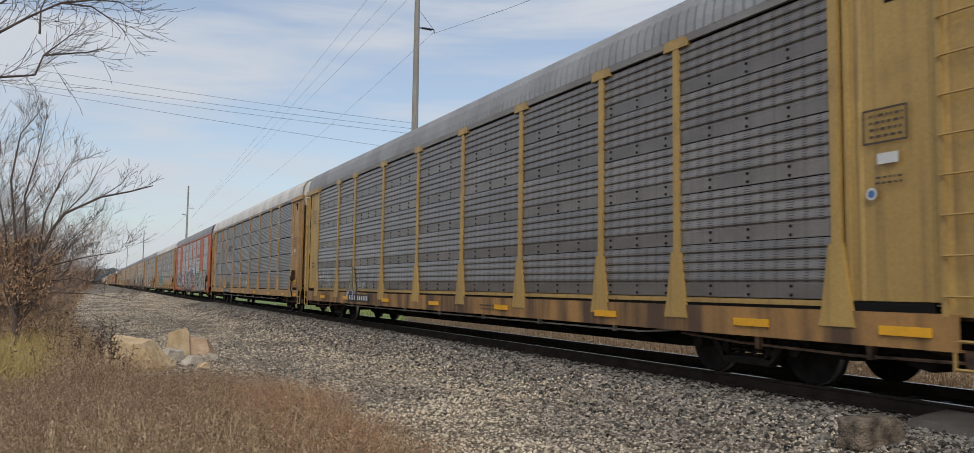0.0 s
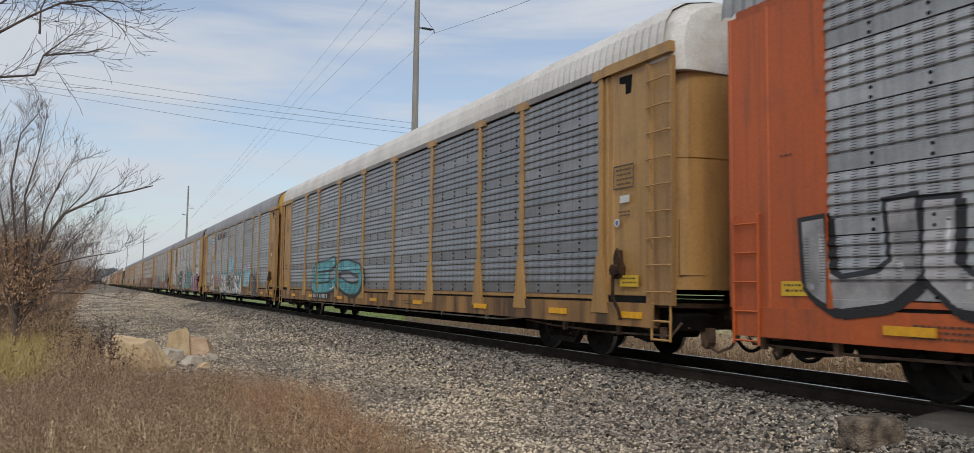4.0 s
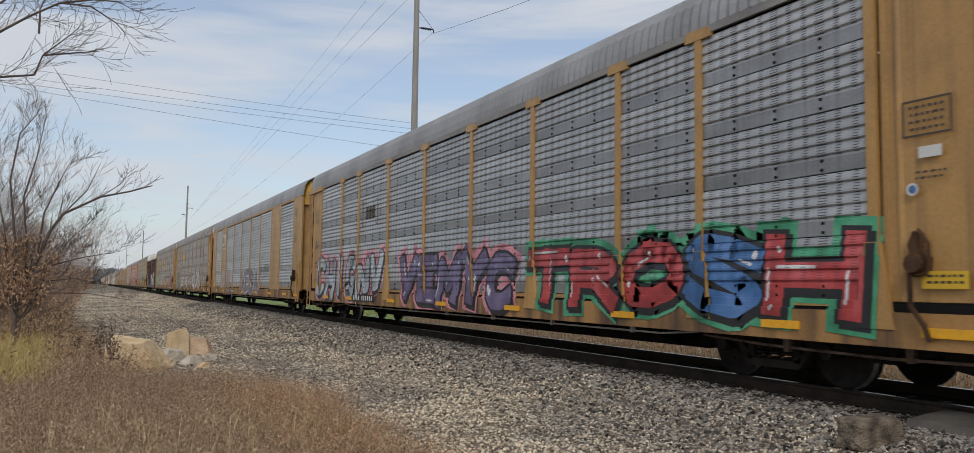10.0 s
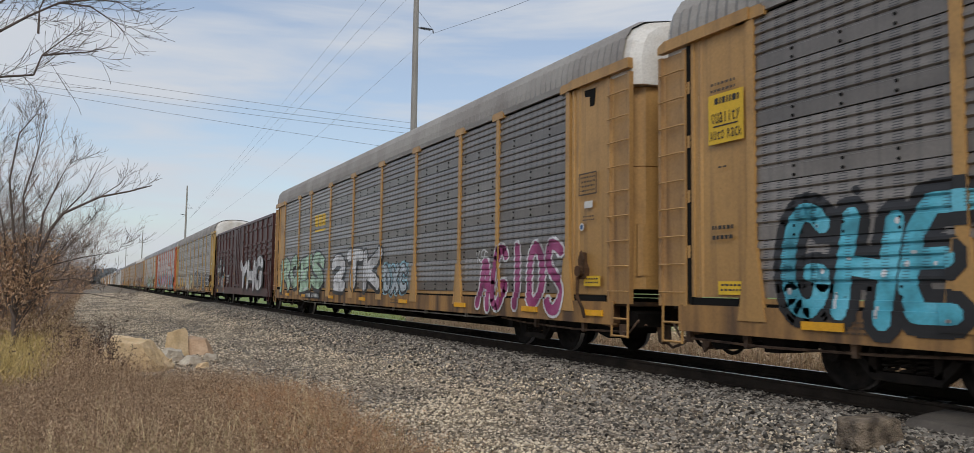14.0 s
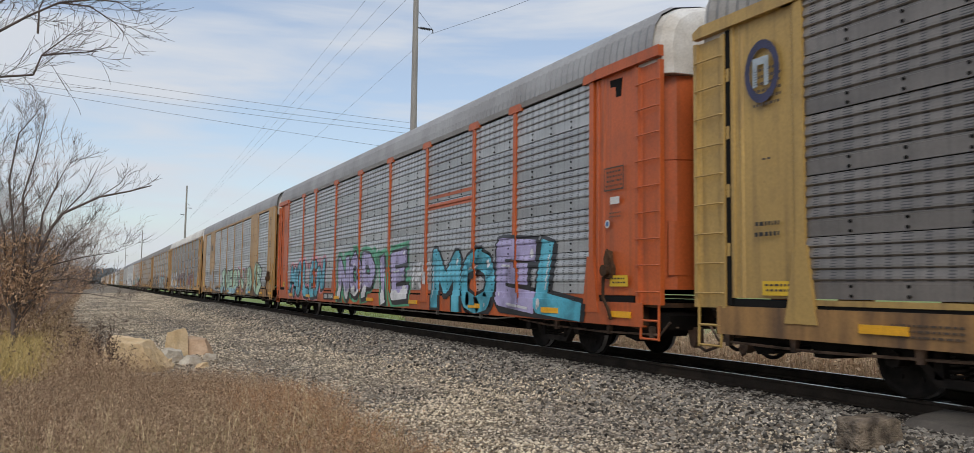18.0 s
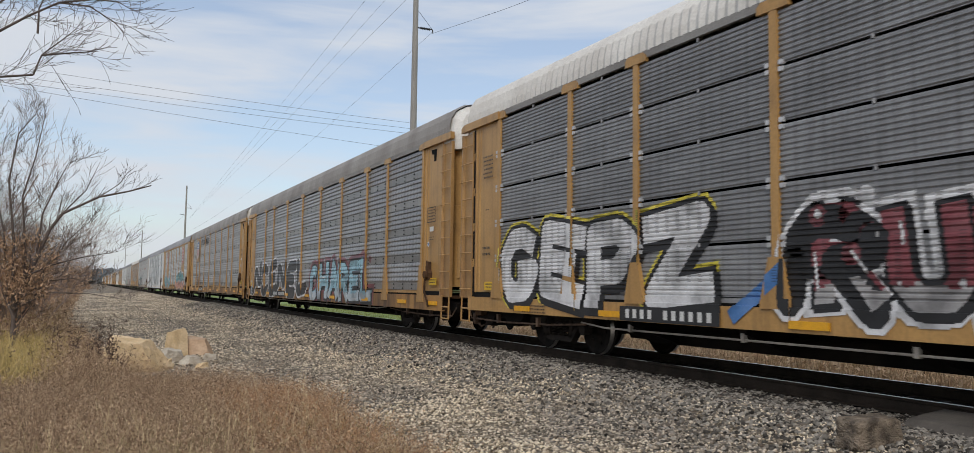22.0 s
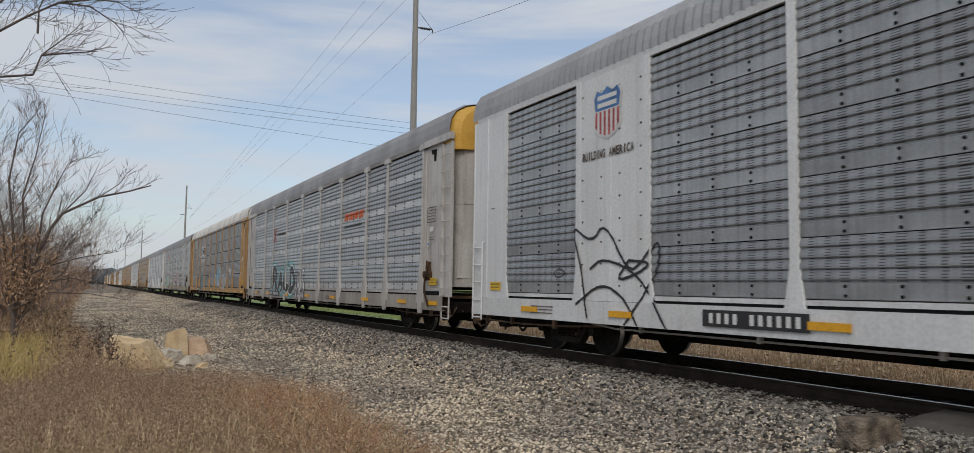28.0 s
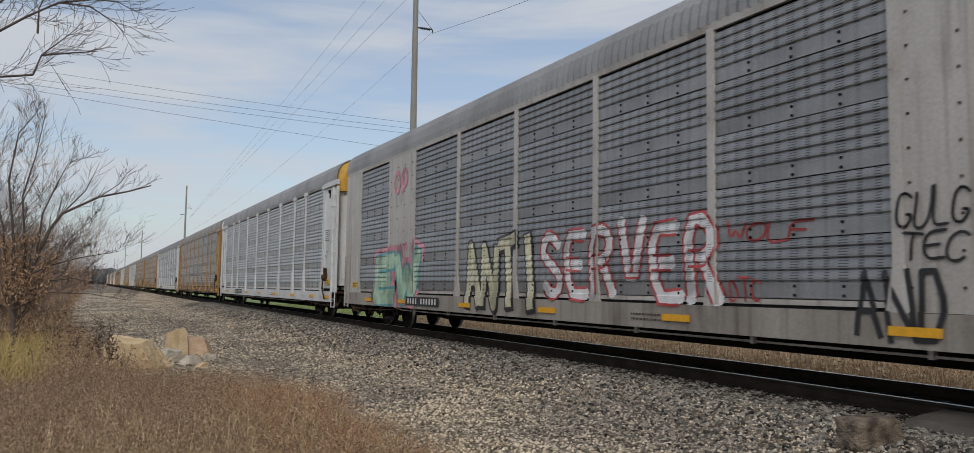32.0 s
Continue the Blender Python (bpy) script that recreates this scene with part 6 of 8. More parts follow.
CARS[18] = autorack(18, "tan", "panel_dusky", "roof_brown", cap="cap_white", decals=[
    ("emblem_board", "tan board with a red, white and blue shield", [(quad(4.28, 6.08, 2.95, 4.82), MAT["tan"], 0.03)] + [(t, m, l + 0.032) for t, m, l in shield(5.2, 3.95, 1.45, 1.5)]),
    ("slogan", "dark painted slogan", words("BUILDING", 6.9, 8.95, 4.25, 4.65, "black_plate") + words("AMERICA", 9.3, 11.4, 4.25, 4.65, "black_plate"))], label="tan-yellow car carrier with dark grey sides and faded white tags")
CARS[19] = autorack(19, "tan", "panel_light", "roof_grey", flush=True, cap="cap_yellow", decals=[("emblem", "red and white eight-sided emblem", octagon(5.15, 3.88, 1.35, 1.6, "spray_red")), ("emblem", "red and white eight-sided emblem", octagon(21.8, 3.88, 1.35, 1.6, "spray_red"))],
                    label="tan-yellow car carrier with red emblems and teal graffiti")
CARS[20] = autorack(20, "white_paint", "panel_steel", "roof_grey", flush=True, cap="cap_yellow", decals=[("emblem", "red, white and blue shield", shield(5.2, 4.2, 0.85, 0.95)), ("slogan", "dark painted slogan", words("BUILDING", 4.45, 5.15, 3.42, 3.57, "stencil_dark") + words("AMERICA", 5.25, 5.95, 3.42, 3.57, "stencil_dark"))],
                    label="clean white car carrier with grey sides and black outline tags")
CARS[21] = autorack(21, "grey_paint", "panel_steel", "roof_grey", band="band_pale", cap="cap_yellow", decals=[("emblem", "slanted orange bars over a black stripe", slant_bars(18.2, 20.4, 3.1, 3.95, "bright_orange", "black_plate")),
                                                                                       ("emblem", "red cross mark with a dark bar", [(quad(6.3, 6.5, 3.2, 3.85, 0.5) + quad(6.8, 7.0, 3.2, 3.85, -0.5), MAT["spray_red"], 0.006), (bars(1, 7.1, 8.9, 3.35, 3.65, 4), MAT["stencil_dark"], 0.006)]),
                                                                                       ],
                    label="light grey car carrier with pale bands and black lettering")
CARS[22] = autorack(22, "tan", "panel_ribbed", "roof_white", "ribbed", decals=[("emblem_board", "white board with black stripes and bars", [(quad(6.6, 9.1, 2.9, 4.15), MAT["band_pale"], 0.004), (quad(6.7, 7.3, 3.5, 3.56, 0.1) + quad(6.75, 7.35, 3.65, 3.71, 0.1) + quad(6.8, 7.4, 3.8, 3.86, 0.1) + quad(7.6, 7.75, 3.45, 3.95, 0.1) +
                                                                                quad(7.75, 8.05, 3.6, 3.75) + quad(8.05, 8.2, 3.45, 3.95, 0.1) + quad(8.3, 8.8, 3.45, 3.55) + quad(8.3, 8.85, 3.65, 3.75) + quad(8.35, 8.9, 3.85, 3.95), MAT["black_plate"], 0.01), (bars(1, 6.75, 8.9, 3.05, 3.3, 5), MAT["black_plate"], 0.01)])],
                    label="tan-yellow car carrier with dark ribbed sides and scribbled tags")
CARS[23] = autorack(23, "grey_paint", "panel_mid", "roof_grey", flush=True, cap="cap_yellow", decals=[("emblem", "faded pink-red block mark", [(ellipse(4.95, 4.15, 0.27, 0.36, 16, 0, 0.55) + ellipse(5.55, 4.22, 0.24, 0.30, 16, 0, 0.5) + quad(5.3, 5.45, 3.8, 4.4), MAT["spray_rose"], 0.006)])],
                    label="pale grey car carrier with flush posts and red outlined graffiti")
CARS[24] = autorack(24, "white_paint", "panel_light", "roof_grey", cap="cap_yellow", label="white car carrier with light grey slotted sides")
CARS[25] = autorack(25, "tan", "panel_brown", "roof_brown", label="tan-yellow car carrier with dull brown slotted sides")
for k in range(26, 40):
    source = CARS[(25, 24, 25, 25, 24)[k % 5]]
    CARS[k] = copy_thing(source, Matrix.Identity(4))


def place_of(k):
    """Where the middle of a car stands along the track at the start."""
    s = 3.889 + PITCH * k - (8.258 if k >= 12 else 0.0)
    return s - (9.55 if k == 12 else HALF) + SHIFT.get(k, 0.0)


SHIFT = {1: -0.30, 2: -0.34, 3: -0.23, 4: -0.16, 6: 0.09, 7: 0.24, 8: -0.10, 13: 0.05, 14: 0.07, 15: -0.11, 17: -0.13, 18: 0.07, 19: 0.16, 20: 0.05, 21: 0.21, 22: -0.04, 23: -0.10}


def run(t):
    """Metres that the train has gone after t seconds."""
    return 20.4205 * t - 0.028788 * t ** 2 + 0.00017078 * t ** 3 - 0.0000025904 * t ** 4


# small unevenness of the train's pace, in metres
PACE = {0: 0.11, 1: 0.04, 2: 0.06, 3: 0.07, 6: 0.05, 7: -0.05, 8: -0.07, 10: -0.46, 11: 0.20, 12: 0.29, 13: 0.06, 14: -0.05, 17: -0.03, 19: 0.06, 20: -0.04, 22: 0.09, 23: -0.12, 24: -0.04, 25: 0.06, 31: -0.03, 32: 0.03}


# ---- ground ----
def soil_height(x, y):
    """The lie of the land across the track: ballast shoulder, gravel strip, weedy verge, and the field beyond."""
    d = x - TRACK
    if abs(d) < 1.9:
        z = -0.20
    elif d < 0:
        e = -d - 1.9
        z = -0.20 - 0.20 * min(e / 1.2, 1.0) - 0.03 * max(0.0, min(e - 1.2, 4.5)) - 0.02 * max(0.0, min(e - 5.7, 10))
    else:
        e = d - 1.9
        z = -0.20 - 0.42 * min(e / 1.6, 1.0) - 0.02 * max(0.0, min(e - 1.6, 12))
    far = min(1.0, max(0.0, (abs(d) - 2.0) / 3.0))
    return z + far * 0.05 * noise.noise((x * 0.5, y * 0.35, 0.3)) + far * 0.02 * noise.noise((x * 2.1, y * 1.9, 4.0))


def ground_material():
    m, n, l, b = nodes_of("ground")
    co = n.new("ShaderNodeTexCoord")
    sep = n.new("ShaderNodeSeparateXYZ")
    l.new(co.outputs["Object"], sep.inputs[0])

    def tex(kind, scale, detail=4):
        t = n.new(kind)
        t.inputs["Scale"].default_value = scale
        if kind == "ShaderNodeTexNoise":
            t.inputs["Detail"].default_value = detail
        l.new(co.outputs["Object"], t.inputs["Vector"])
        return t

    def ramp(src, p0, c0, p1, c1):
        r = n.new("ShaderNodeValToRGB")
        r.color_ramp.elements[0].position, r.color_ramp.elements[0].color = p0, (*c0, 1)
        r.color_ramp.elements[1].position, r.color_ramp.elements[1].color = p1, (*c1, 1)
        l.new(src, r.inputs["Fac"])
        return r

    def mix(f, a, c, mode="MIX"):
        k = n.new("ShaderNodeMixRGB")
        k.blend_type = mode
        if isinstance(f, float):
            k.inputs["Fac"].default_value = f
        else:
            l.new(f, k.inputs["Fac"])
        l.new(a, k.inputs["Color1"])
        l.new(c, k.inputs["Color2"])
        return k.outputs["Color"]

    def step(src, lo, hi):
        k = n.new("ShaderNodeMapRange")
        k.inputs["From Min"].default_value, k.inputs["From Max"].default_value = lo, hi
        l.new(src, k.inputs["Value"])
        return k.outputs["Result"]

    cells = tex("ShaderNodeTexVoronoi", 19.0)
    cells2 = tex("ShaderNodeTexVoronoi", 42.0)
    patches = tex("ShaderNodeTexNoise", 0.45, 5)
    fine = tex("ShaderNodeTexNoise", 60, 3)
    sepc = n.new("ShaderNodeSeparateXYZ")
    l.new(cells.outputs["Color"], sepc.inputs[0])
    stones = ramp(sepc.outputs["X"], 0.1, (0.06, 0.055, 0.05), 1.0, (0.52, 0.48, 0.43))
    warm = ramp(sepc.outputs["Y"], 0.0, (0.17, 0.135, 0.095), 1.0, (0.55, 0.46, 0.34))
    gravel = mix(ramp(patches.outputs["Fac"], 0.36, (0.1, 0.1, 0.1), 0.58, (0.9, 0.9, 0.9)).outputs["Color"], stones.outputs["Color"], warm.outputs["Color"])
    # shade in the gaps between stones, multiplied into the gravel colour
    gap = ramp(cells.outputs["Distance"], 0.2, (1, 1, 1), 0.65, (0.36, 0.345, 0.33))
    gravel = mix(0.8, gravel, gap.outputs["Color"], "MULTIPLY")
    speck = ramp(tex("ShaderNodeTexNoise", 7.0, 6).outputs["Fac"], 0.38, (0.45, 0.44, 0.42), 0.62, (1.55, 1.5, 1.4))
    gravel = mix(0.8, gravel, speck.outputs["Color"], "MULTIPLY")
    weeds = ramp(tex("ShaderNodeTexNoise", 1.6, 6).outputs["Fac"], 0.35, (0.06, 0.042, 0.028), 0.68, (0.22, 0.155, 0.095))
    field = ramp(tex("ShaderNodeTexNoise", 0.8, 6).outputs["Fac"], 0.35, (0.15, 0.22, 0.06), 0.7, (0.27, 0.34, 0.12))
    tan = ramp(tex("ShaderNodeTexNoise", 2.4, 6).outputs["Fac"], 0.35, (0.22, 0.16, 0.09), 0.7, (0.38, 0.30, 0.18))
    wob = n.new("ShaderNodeMath")
    wob.operation = "MULTIPLY_ADD"
    wob.inputs[1].default_value = 2.2
    l.new(tex("ShaderNodeTexNoise", 0.5, 4).outputs["Fac"], wob.inputs[0])
    reach = n.new("ShaderNodeMapRange")
    reach.inputs["From Min"].default_value, reach.inputs["From Max"].default_value = 14.0, 26.0
    reach.inputs["To Min"].default_value, reach.inputs["To Max"].default_value = 0.0, 3.6
    l.new(sep.outputs["Y"], reach.inputs["Value"])
    lean = n.new("ShaderNodeMath")
    lean.operation = "ADD"
    l.new(sep.outputs["X"], lean.inputs[0])
    l.new(reach.outputs["Result"], lean.inputs[1])
    l.new(lean.outputs[0], wob.inputs[2])
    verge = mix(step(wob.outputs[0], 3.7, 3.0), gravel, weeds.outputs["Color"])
    beyond = mix(step(sep.outputs["Y"], 24.0, 40.0), tan.outputs["Color"], field.outputs["Color"])
    col = mix(step(sep.outputs["X"], TRACK + 3.2, TRACK + 3.8), verge, beyond)
    off = n.new("ShaderNodeMath")
    off.operation, off.inputs[1].default_value = "SUBTRACT", TRACK
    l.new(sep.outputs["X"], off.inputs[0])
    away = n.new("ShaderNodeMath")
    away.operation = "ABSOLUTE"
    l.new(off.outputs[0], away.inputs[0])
    # shade under the train, painted as a near-black strip along the track
    bed_shade = ramp(tex("ShaderNodeTexNoise", 5.0, 5).outputs["Fac"], 0.35, (0.006, 0.0055, 0.005), 0.7, (0.024, 0.020, 0.017))
    col = mix(step(away.outputs[0], 1.45, 1.0), col, bed_shade.outputs["Color"])
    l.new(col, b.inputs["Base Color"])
    b.inputs["Roughness"].default_value = 0.95
    bp = n.new("ShaderNodeBump")
    bp.inputs["Strength"].default_value, bp.inputs["Distance"].default_value = 0.9, 0.03
    inv = n.new("ShaderNodeMath")
    inv.operation = "MULTIPLY_ADD"
    inv.inputs[1].default_value, inv.inputs[2].default_value = -1.0, 1.0
    l.new(cells.outputs["Distance"], inv.inputs[0])
    l.new(inv.outputs[0], bp.inputs["Height"])
    l.new(bp.outputs["Normal"], b.inputs["Normal"])
    return m


xs = sorted(set([-3000, -800, -250, -90, -40, -24, -16] + [round(v, 3) for v in np.arange(-12, 24.01, 0.4)] + [TRACK - 1.9, TRACK + 1.9, TRACK - 3.1, TRACK + 3.5] + [30, 40, 60, 120, 300, 900, 3000]))
ys = sorted(set([-400, -150, -60, -30, -15] + [round(v, 3) for v in np.arange(-6, 60.01, 0.5)] + list(range(64, 200, 6)) + [230, 280, 350, 450, 600, 800, 1100, 1600, 2600, 4200]))
gv = [(x, y, soil_height(x, y)) for y in ys for x in xs]
nx = len(xs)
gf = [(j * nx + i, j * nx + i + 1, (j + 1) * nx + i + 1, (j + 1) * nx + i) for j in range(len(ys) - 1) for i in range(nx - 1)]
ground = new("ground", big_mesh("ground", gv, gf, [ground_material()]))
tagged(ground, "grey and tan gravel strip with weedy verge and green field beyond", "ground", kind="structure")
for p in ground.data.polygons:
    p.use_smooth = True

# ---- track ----
MAT["rail_side"] = surface("rail_side", (0.026, 0.021, 0.017), (0.05, 0.038, 0.029), 0.85, 0.05, 3, fine=50, bump=0.15, spread=0.05)
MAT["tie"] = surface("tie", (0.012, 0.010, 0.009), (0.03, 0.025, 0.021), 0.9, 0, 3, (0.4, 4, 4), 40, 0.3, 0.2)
for name in ("rail_side", "tie"):
    MAT[name].node_tree.nodes["Principled BSDF"].inputs["Specular IOR Level"].default_value = 0.12
TRACKBED = new("railway_track")
tagged(TRACKBED, "single railway track of rusty rails on dark ties in ballast", "railway track", kind="structure")
for s in (-1, 1):
    bm = bmesh.new()
    prism_into(bm, [(-0.075, -0.17), (0.075, -0.17), (0.075, -0.155), (0.012, -0.135), (0.010, -0.045), (0.036, -0.035), (0.037, -0.006), (0.03, 0.0), (-0.03, 0.0), (-0.037, -0.006), (-0.036, -0.035), (-0.010, -0.045), (-0.012, -0.135), (-0.075, -0.155)], "y", -60, 1100)
    bm.faces.ensure_lookup_table()
    rail = part("rail", bm, MAT["rail_side"], TRACKBED, at=(TRACK + s * 0.755, 0, 0))
    rail.data.materials.append(MAT["tread"])
    for p in rail.data.polygons:
        if p.normal.z > 0.9 and p.center.z > -0.02:
            p.material_index = 1
bm = bmesh.new()
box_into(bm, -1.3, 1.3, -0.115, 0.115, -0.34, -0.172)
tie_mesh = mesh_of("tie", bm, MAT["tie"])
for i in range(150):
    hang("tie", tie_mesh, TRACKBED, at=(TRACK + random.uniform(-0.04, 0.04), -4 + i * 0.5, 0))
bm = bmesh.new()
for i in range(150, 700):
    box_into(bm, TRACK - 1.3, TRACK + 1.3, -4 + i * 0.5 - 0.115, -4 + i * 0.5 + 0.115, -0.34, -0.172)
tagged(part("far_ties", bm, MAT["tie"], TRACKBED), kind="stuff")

# ---- ballast and gravel stones ----
rs = np.random.RandomState(5)
ICO_V = np.array([(0, 0, 1), (0.89, 0, 0.45), (0.28, 0.85, 0.45), (-0.72, 0.53, 0.45), (-0.72, -0.53, 0.45), (0.28, -0.85, 0.45), (0.72, 0.53, -0.45), (-0.28, 0.85, -0.45), (-0.89, 0, -0.45), (-0.28, -0.85, -0.45), (0.72, -0.53, -0.45), (0, 0, -1)])
ICO_F = np.array([(0, 1, 2), (0, 2, 3), (0, 3, 4), (0, 4, 5), (0, 5, 1), (1, 6, 2), (2, 7, 3), (3, 8, 4), (4, 9, 5), (5, 10, 1), (6, 7, 2), (7, 8, 3), (8, 9, 4), (9, 10, 5), (10, 6, 1)])


# a small angular pebble, open below
PEBBLE = (np.array([(0.15, 0.1, 0.95), (0.95, 0.2, 0.3), (0.1, 1.0, 0.2), (-0.95, 0.1, 0.35), (-0.1, -1.0, 0.25), (0.0, 0.0, -0.8)]), np.array([(0, 1, 2), (0, 2, 3), (0, 3, 4), (0, 4, 1), (1, 5, 2), (2, 5, 3), (3, 5, 4), (4, 5, 1)]))


def stone_material(name, tones, other=None):
    """A shade for each loose piece; other: tones that take over in patches a few metres wide."""
    m, n, l, b = nodes_of(name)
    geo = n.new("ShaderNodeNewGeometry")
    r = n.new("ShaderNodeValToRGB")
    r.color_ramp.elements[0].color, r.color_ramp.elements[1].color = (*tones[0], 1), (*tones[-1], 1)
    for i, c in enumerate(tones[1:-1]):
        e = r.color_ramp.elements.new((i + 1) / (len(tones) - 1))
        e.color = (*c, 1)
    l.new(geo.outputs["Random Per Island"], r.inputs["Fac"])
    t = n.new("ShaderNodeTexNoise")
    t.inputs["Scale"].default_value = 55
    co = n.new("ShaderNodeTexCoord")
    l.new(co.outputs["Object"], t.inputs["Vector"])
    h = n.new("ShaderNodeHueSaturation")
    k = n.new("ShaderNodeMath")
    k.operation = "MULTIPLY_ADD"
    k.inputs[1].default_value, k.inputs[2].default_value = 0.7, 0.65
    l.new(t.outputs["Fac"], k.inputs[0])
    l.new(k.outputs[0], h.inputs["Value"])
    if other:
        r2 = n.new("ShaderNodeValToRGB")
        r2.color_ramp.elements[0].color, r2.color_ramp.elements[1].color = (*other[0], 1), (*other[-1], 1)
        for i, c in enumerate(other[1:-1]):
            e = r2.color_ramp.elements.new((i + 1) / (len(other) - 1))
            e.color = (*c, 1)
        l.new(geo.outputs["Random Per Island"], r2.inputs["Fac"])
        big = n.new("ShaderNodeTexNoise")
        big.inputs["Scale"].default_value, big.inputs["Detail"].default_value = 0.42, 4
        l.new(co.outputs["Object"], big.inputs["Vector"])
        mr = n.new("ShaderNodeMapRange")
        mr.inputs["From Min"].default_value, mr.inputs["From Max"].default_value = 0.40, 0.58
        l.new(big.outputs["Fac"], mr.inputs["Value"])
        mx = n.new("ShaderNodeMixRGB")
        l.new(mr.outputs["Result"], mx.inputs["Fac"])
        l.new(r.outputs["Color"], mx.inputs["Color1"])
        l.new(r2.outputs["Color"], mx.inputs["Color2"])
        l.new(mx.outputs["Color"], h.inputs["Color"])
    else:
        l.new(r.outputs["Color"], h.inputs["Color"])
    l.new(h.outputs["Color"], b.inputs["Base Color"])
    b.inputs["Roughness"].default_value, b.inputs["Specular IOR Level"].default_value = 0.92, 0.2
    return m


def scatter_stones(name, count, xy_of, size_of, mat, label, shape=None):
    x, y = xy_of(count)
    z = np.array([soil_height(a, b) for a, b in zip(x, y)])
    s = size_of(count) * (1 + y / 60)
    base, sides = shape or (ICO_V, ICO_F)
    v = base[None] * rs.uniform(0.62, 1.25, (count, len(base), 1)) * (s[:, None] * rs.uniform(0.55, 1.0, (count, 3)))[:, None, :]
    a = rs.uniform(0, 6.28, count)
    c, d = np.cos(a)[:, None], np.sin(a)[:, None]
    v = np.stack([v[..., 0] * c - v[..., 1] * d, v[..., 0] * d + v[..., 1] * c, v[..., 2] * 0.8], -1)
    v += np.stack([x, y, z + s * 0.18], -1)[:, None, :]
    f = sides[None] + (np.arange(count) * len(base))[:, None, None]
    ob = new(name, big_mesh(name, v.reshape(-1, 3), f.reshape(-1, 3), [mat]))
    return tagged(ob, label, "gravel", kind="stuff")


grey_stone = stone_material("grey_stone", [(0.018, 0.016, 0.014), (0.075, 0.068, 0.059), (0.165, 0.151, 0.132), (0.36, 0.33, 0.285), (0.10, 0.078, 0.06)])
# stones between the rails carry the train's shade in their colour
shaded_stone = stone_material("shaded_stone", [(0.006, 0.0055, 0.005), (0.017, 0.015, 0.013), (0.03, 0.026, 0.022)])
warm_stone = stone_material("warm_stone", [(0.05, 0.042, 0.035), (0.20, 0.17, 0.138), (0.38, 0.325, 0.26), (0.70, 0.60, 0.48), (0.13, 0.108, 0.088)], [(0.09, 0.072, 0.052), (0.48, 0.395, 0.29), (0.74, 0.62, 0.465), (0.92, 0.80, 0.62), (0.24, 0.19, 0.138)])
def gravel_spots(n):
    y = 5.0 * np.exp(rs.uniform(0, 1, n) * 3.35)
    low = np.interp(y, [5, 14, 20, 30, 90], [2.6, 2.0, -0.6, -0.9, -1.2])
    return low + (7.5 - low) * rs.uniform(0, 1, n), y


scatter_stones("ballast", 38000, lambda n: (TRACK - 0.86 - np.abs(rs.normal(0, 1.15, n)), 3.5 * np.exp(rs.uniform(0, 1, n) * 2.9)), lambda n: rs.uniform(0.018, 0.044, n), grey_stone, "sharp grey crushed-stone ballast")
scatter_stones("track_ballast", 5000, lambda n: (TRACK + rs.uniform(-0.95, 2.6, n), 3.0 + 30 * rs.uniform(0, 1, n) ** 1.5), lambda n: rs.uniform(0.022, 0.045, n), shaded_stone, "dark crushed stone between the rails")
scatter_stones("gravel", 78000, gravel_spots, lambda n: rs.uniform(0.010, 0.034, n), warm_stone, "small tan and grey gravel trodden flat", PEBBLE)


# ---- weeds, grass and reeds ----
def blade_material(name, tones):
    m = stone_material(name, tones)
    b = m.node_tree.nodes["Principled BSDF"]
    b.inputs["Roughness"].default_value = 0.8
    return m


def weeds(name, xy, height, width, mat, label, lean=0.35, twigs=0, leaf=0.02, seed=3, slim=0.4):
    """Upright stems, each a tapered bent blade, with small side leaves or seed heads."""
    r = np.random.RandomState(seed)
    n = len(xy)
    z = np.array([soil_height(a, b) for a, b in xy])
    h = height(n, r)
    a = r.uniform(0, 6.28, n)
    w = width * r.uniform(0.6, 1.4, n)
    dx, dy = np.cos(a), np.sin(a)
    la, lm = r.uniform(0, 6.28, n), r.uniform(0, lean, n) * h
    base = np.stack([xy[:, 0], xy[:, 1], z - 0.02], -1)
    side = np.stack([dx * w, dy * w, 0 * w], -1)
    mid = base + np.stack([np.cos(la) * lm * 0.35, np.sin(la) * lm * 0.35, h * 0.55], -1)
    tip = base + np.stack([np.cos(la) * lm, np.sin(la) * lm, h], -1)
    V = np.stack([base - side, base + side, mid - side * 0.7, mid + side * 0.7, tip], 1)
    F = np.array([(0, 1, 3), (0, 3, 2), (2, 3, 4)])[None] + (np.arange(n) * 5)[:, None, None]
    V, F = [V.reshape(-1, 3)], [F.reshape(-1, 3)]
    off = n * 5
    for k in range(twigs):
        f = r.uniform(0.35, 1.0, n)[:, None]
        p = base + (tip - base) * f
        b1 = r.normal(0, 1, (n, 3))
        b1 /= np.linalg.norm(b1, axis=1)[:, None]
        b2 = r.normal(0, 1, (n, 3)) * slim * leaf
        q = p + b1 * leaf * r.uniform(0.6, 2.2, n)[:, None]
        V.append(np.stack([p, q + b2, q - b2], 1).reshape(-1, 3))
        F.append(np.arange(n * 3).reshape(n, 3) + off)
        off += n * 3
    ob = new(name, big_mesh(name, np.concatenate(V), np.concatenate(F), [mat]))
    return tagged(ob, label, "weeds", kind="stuff")


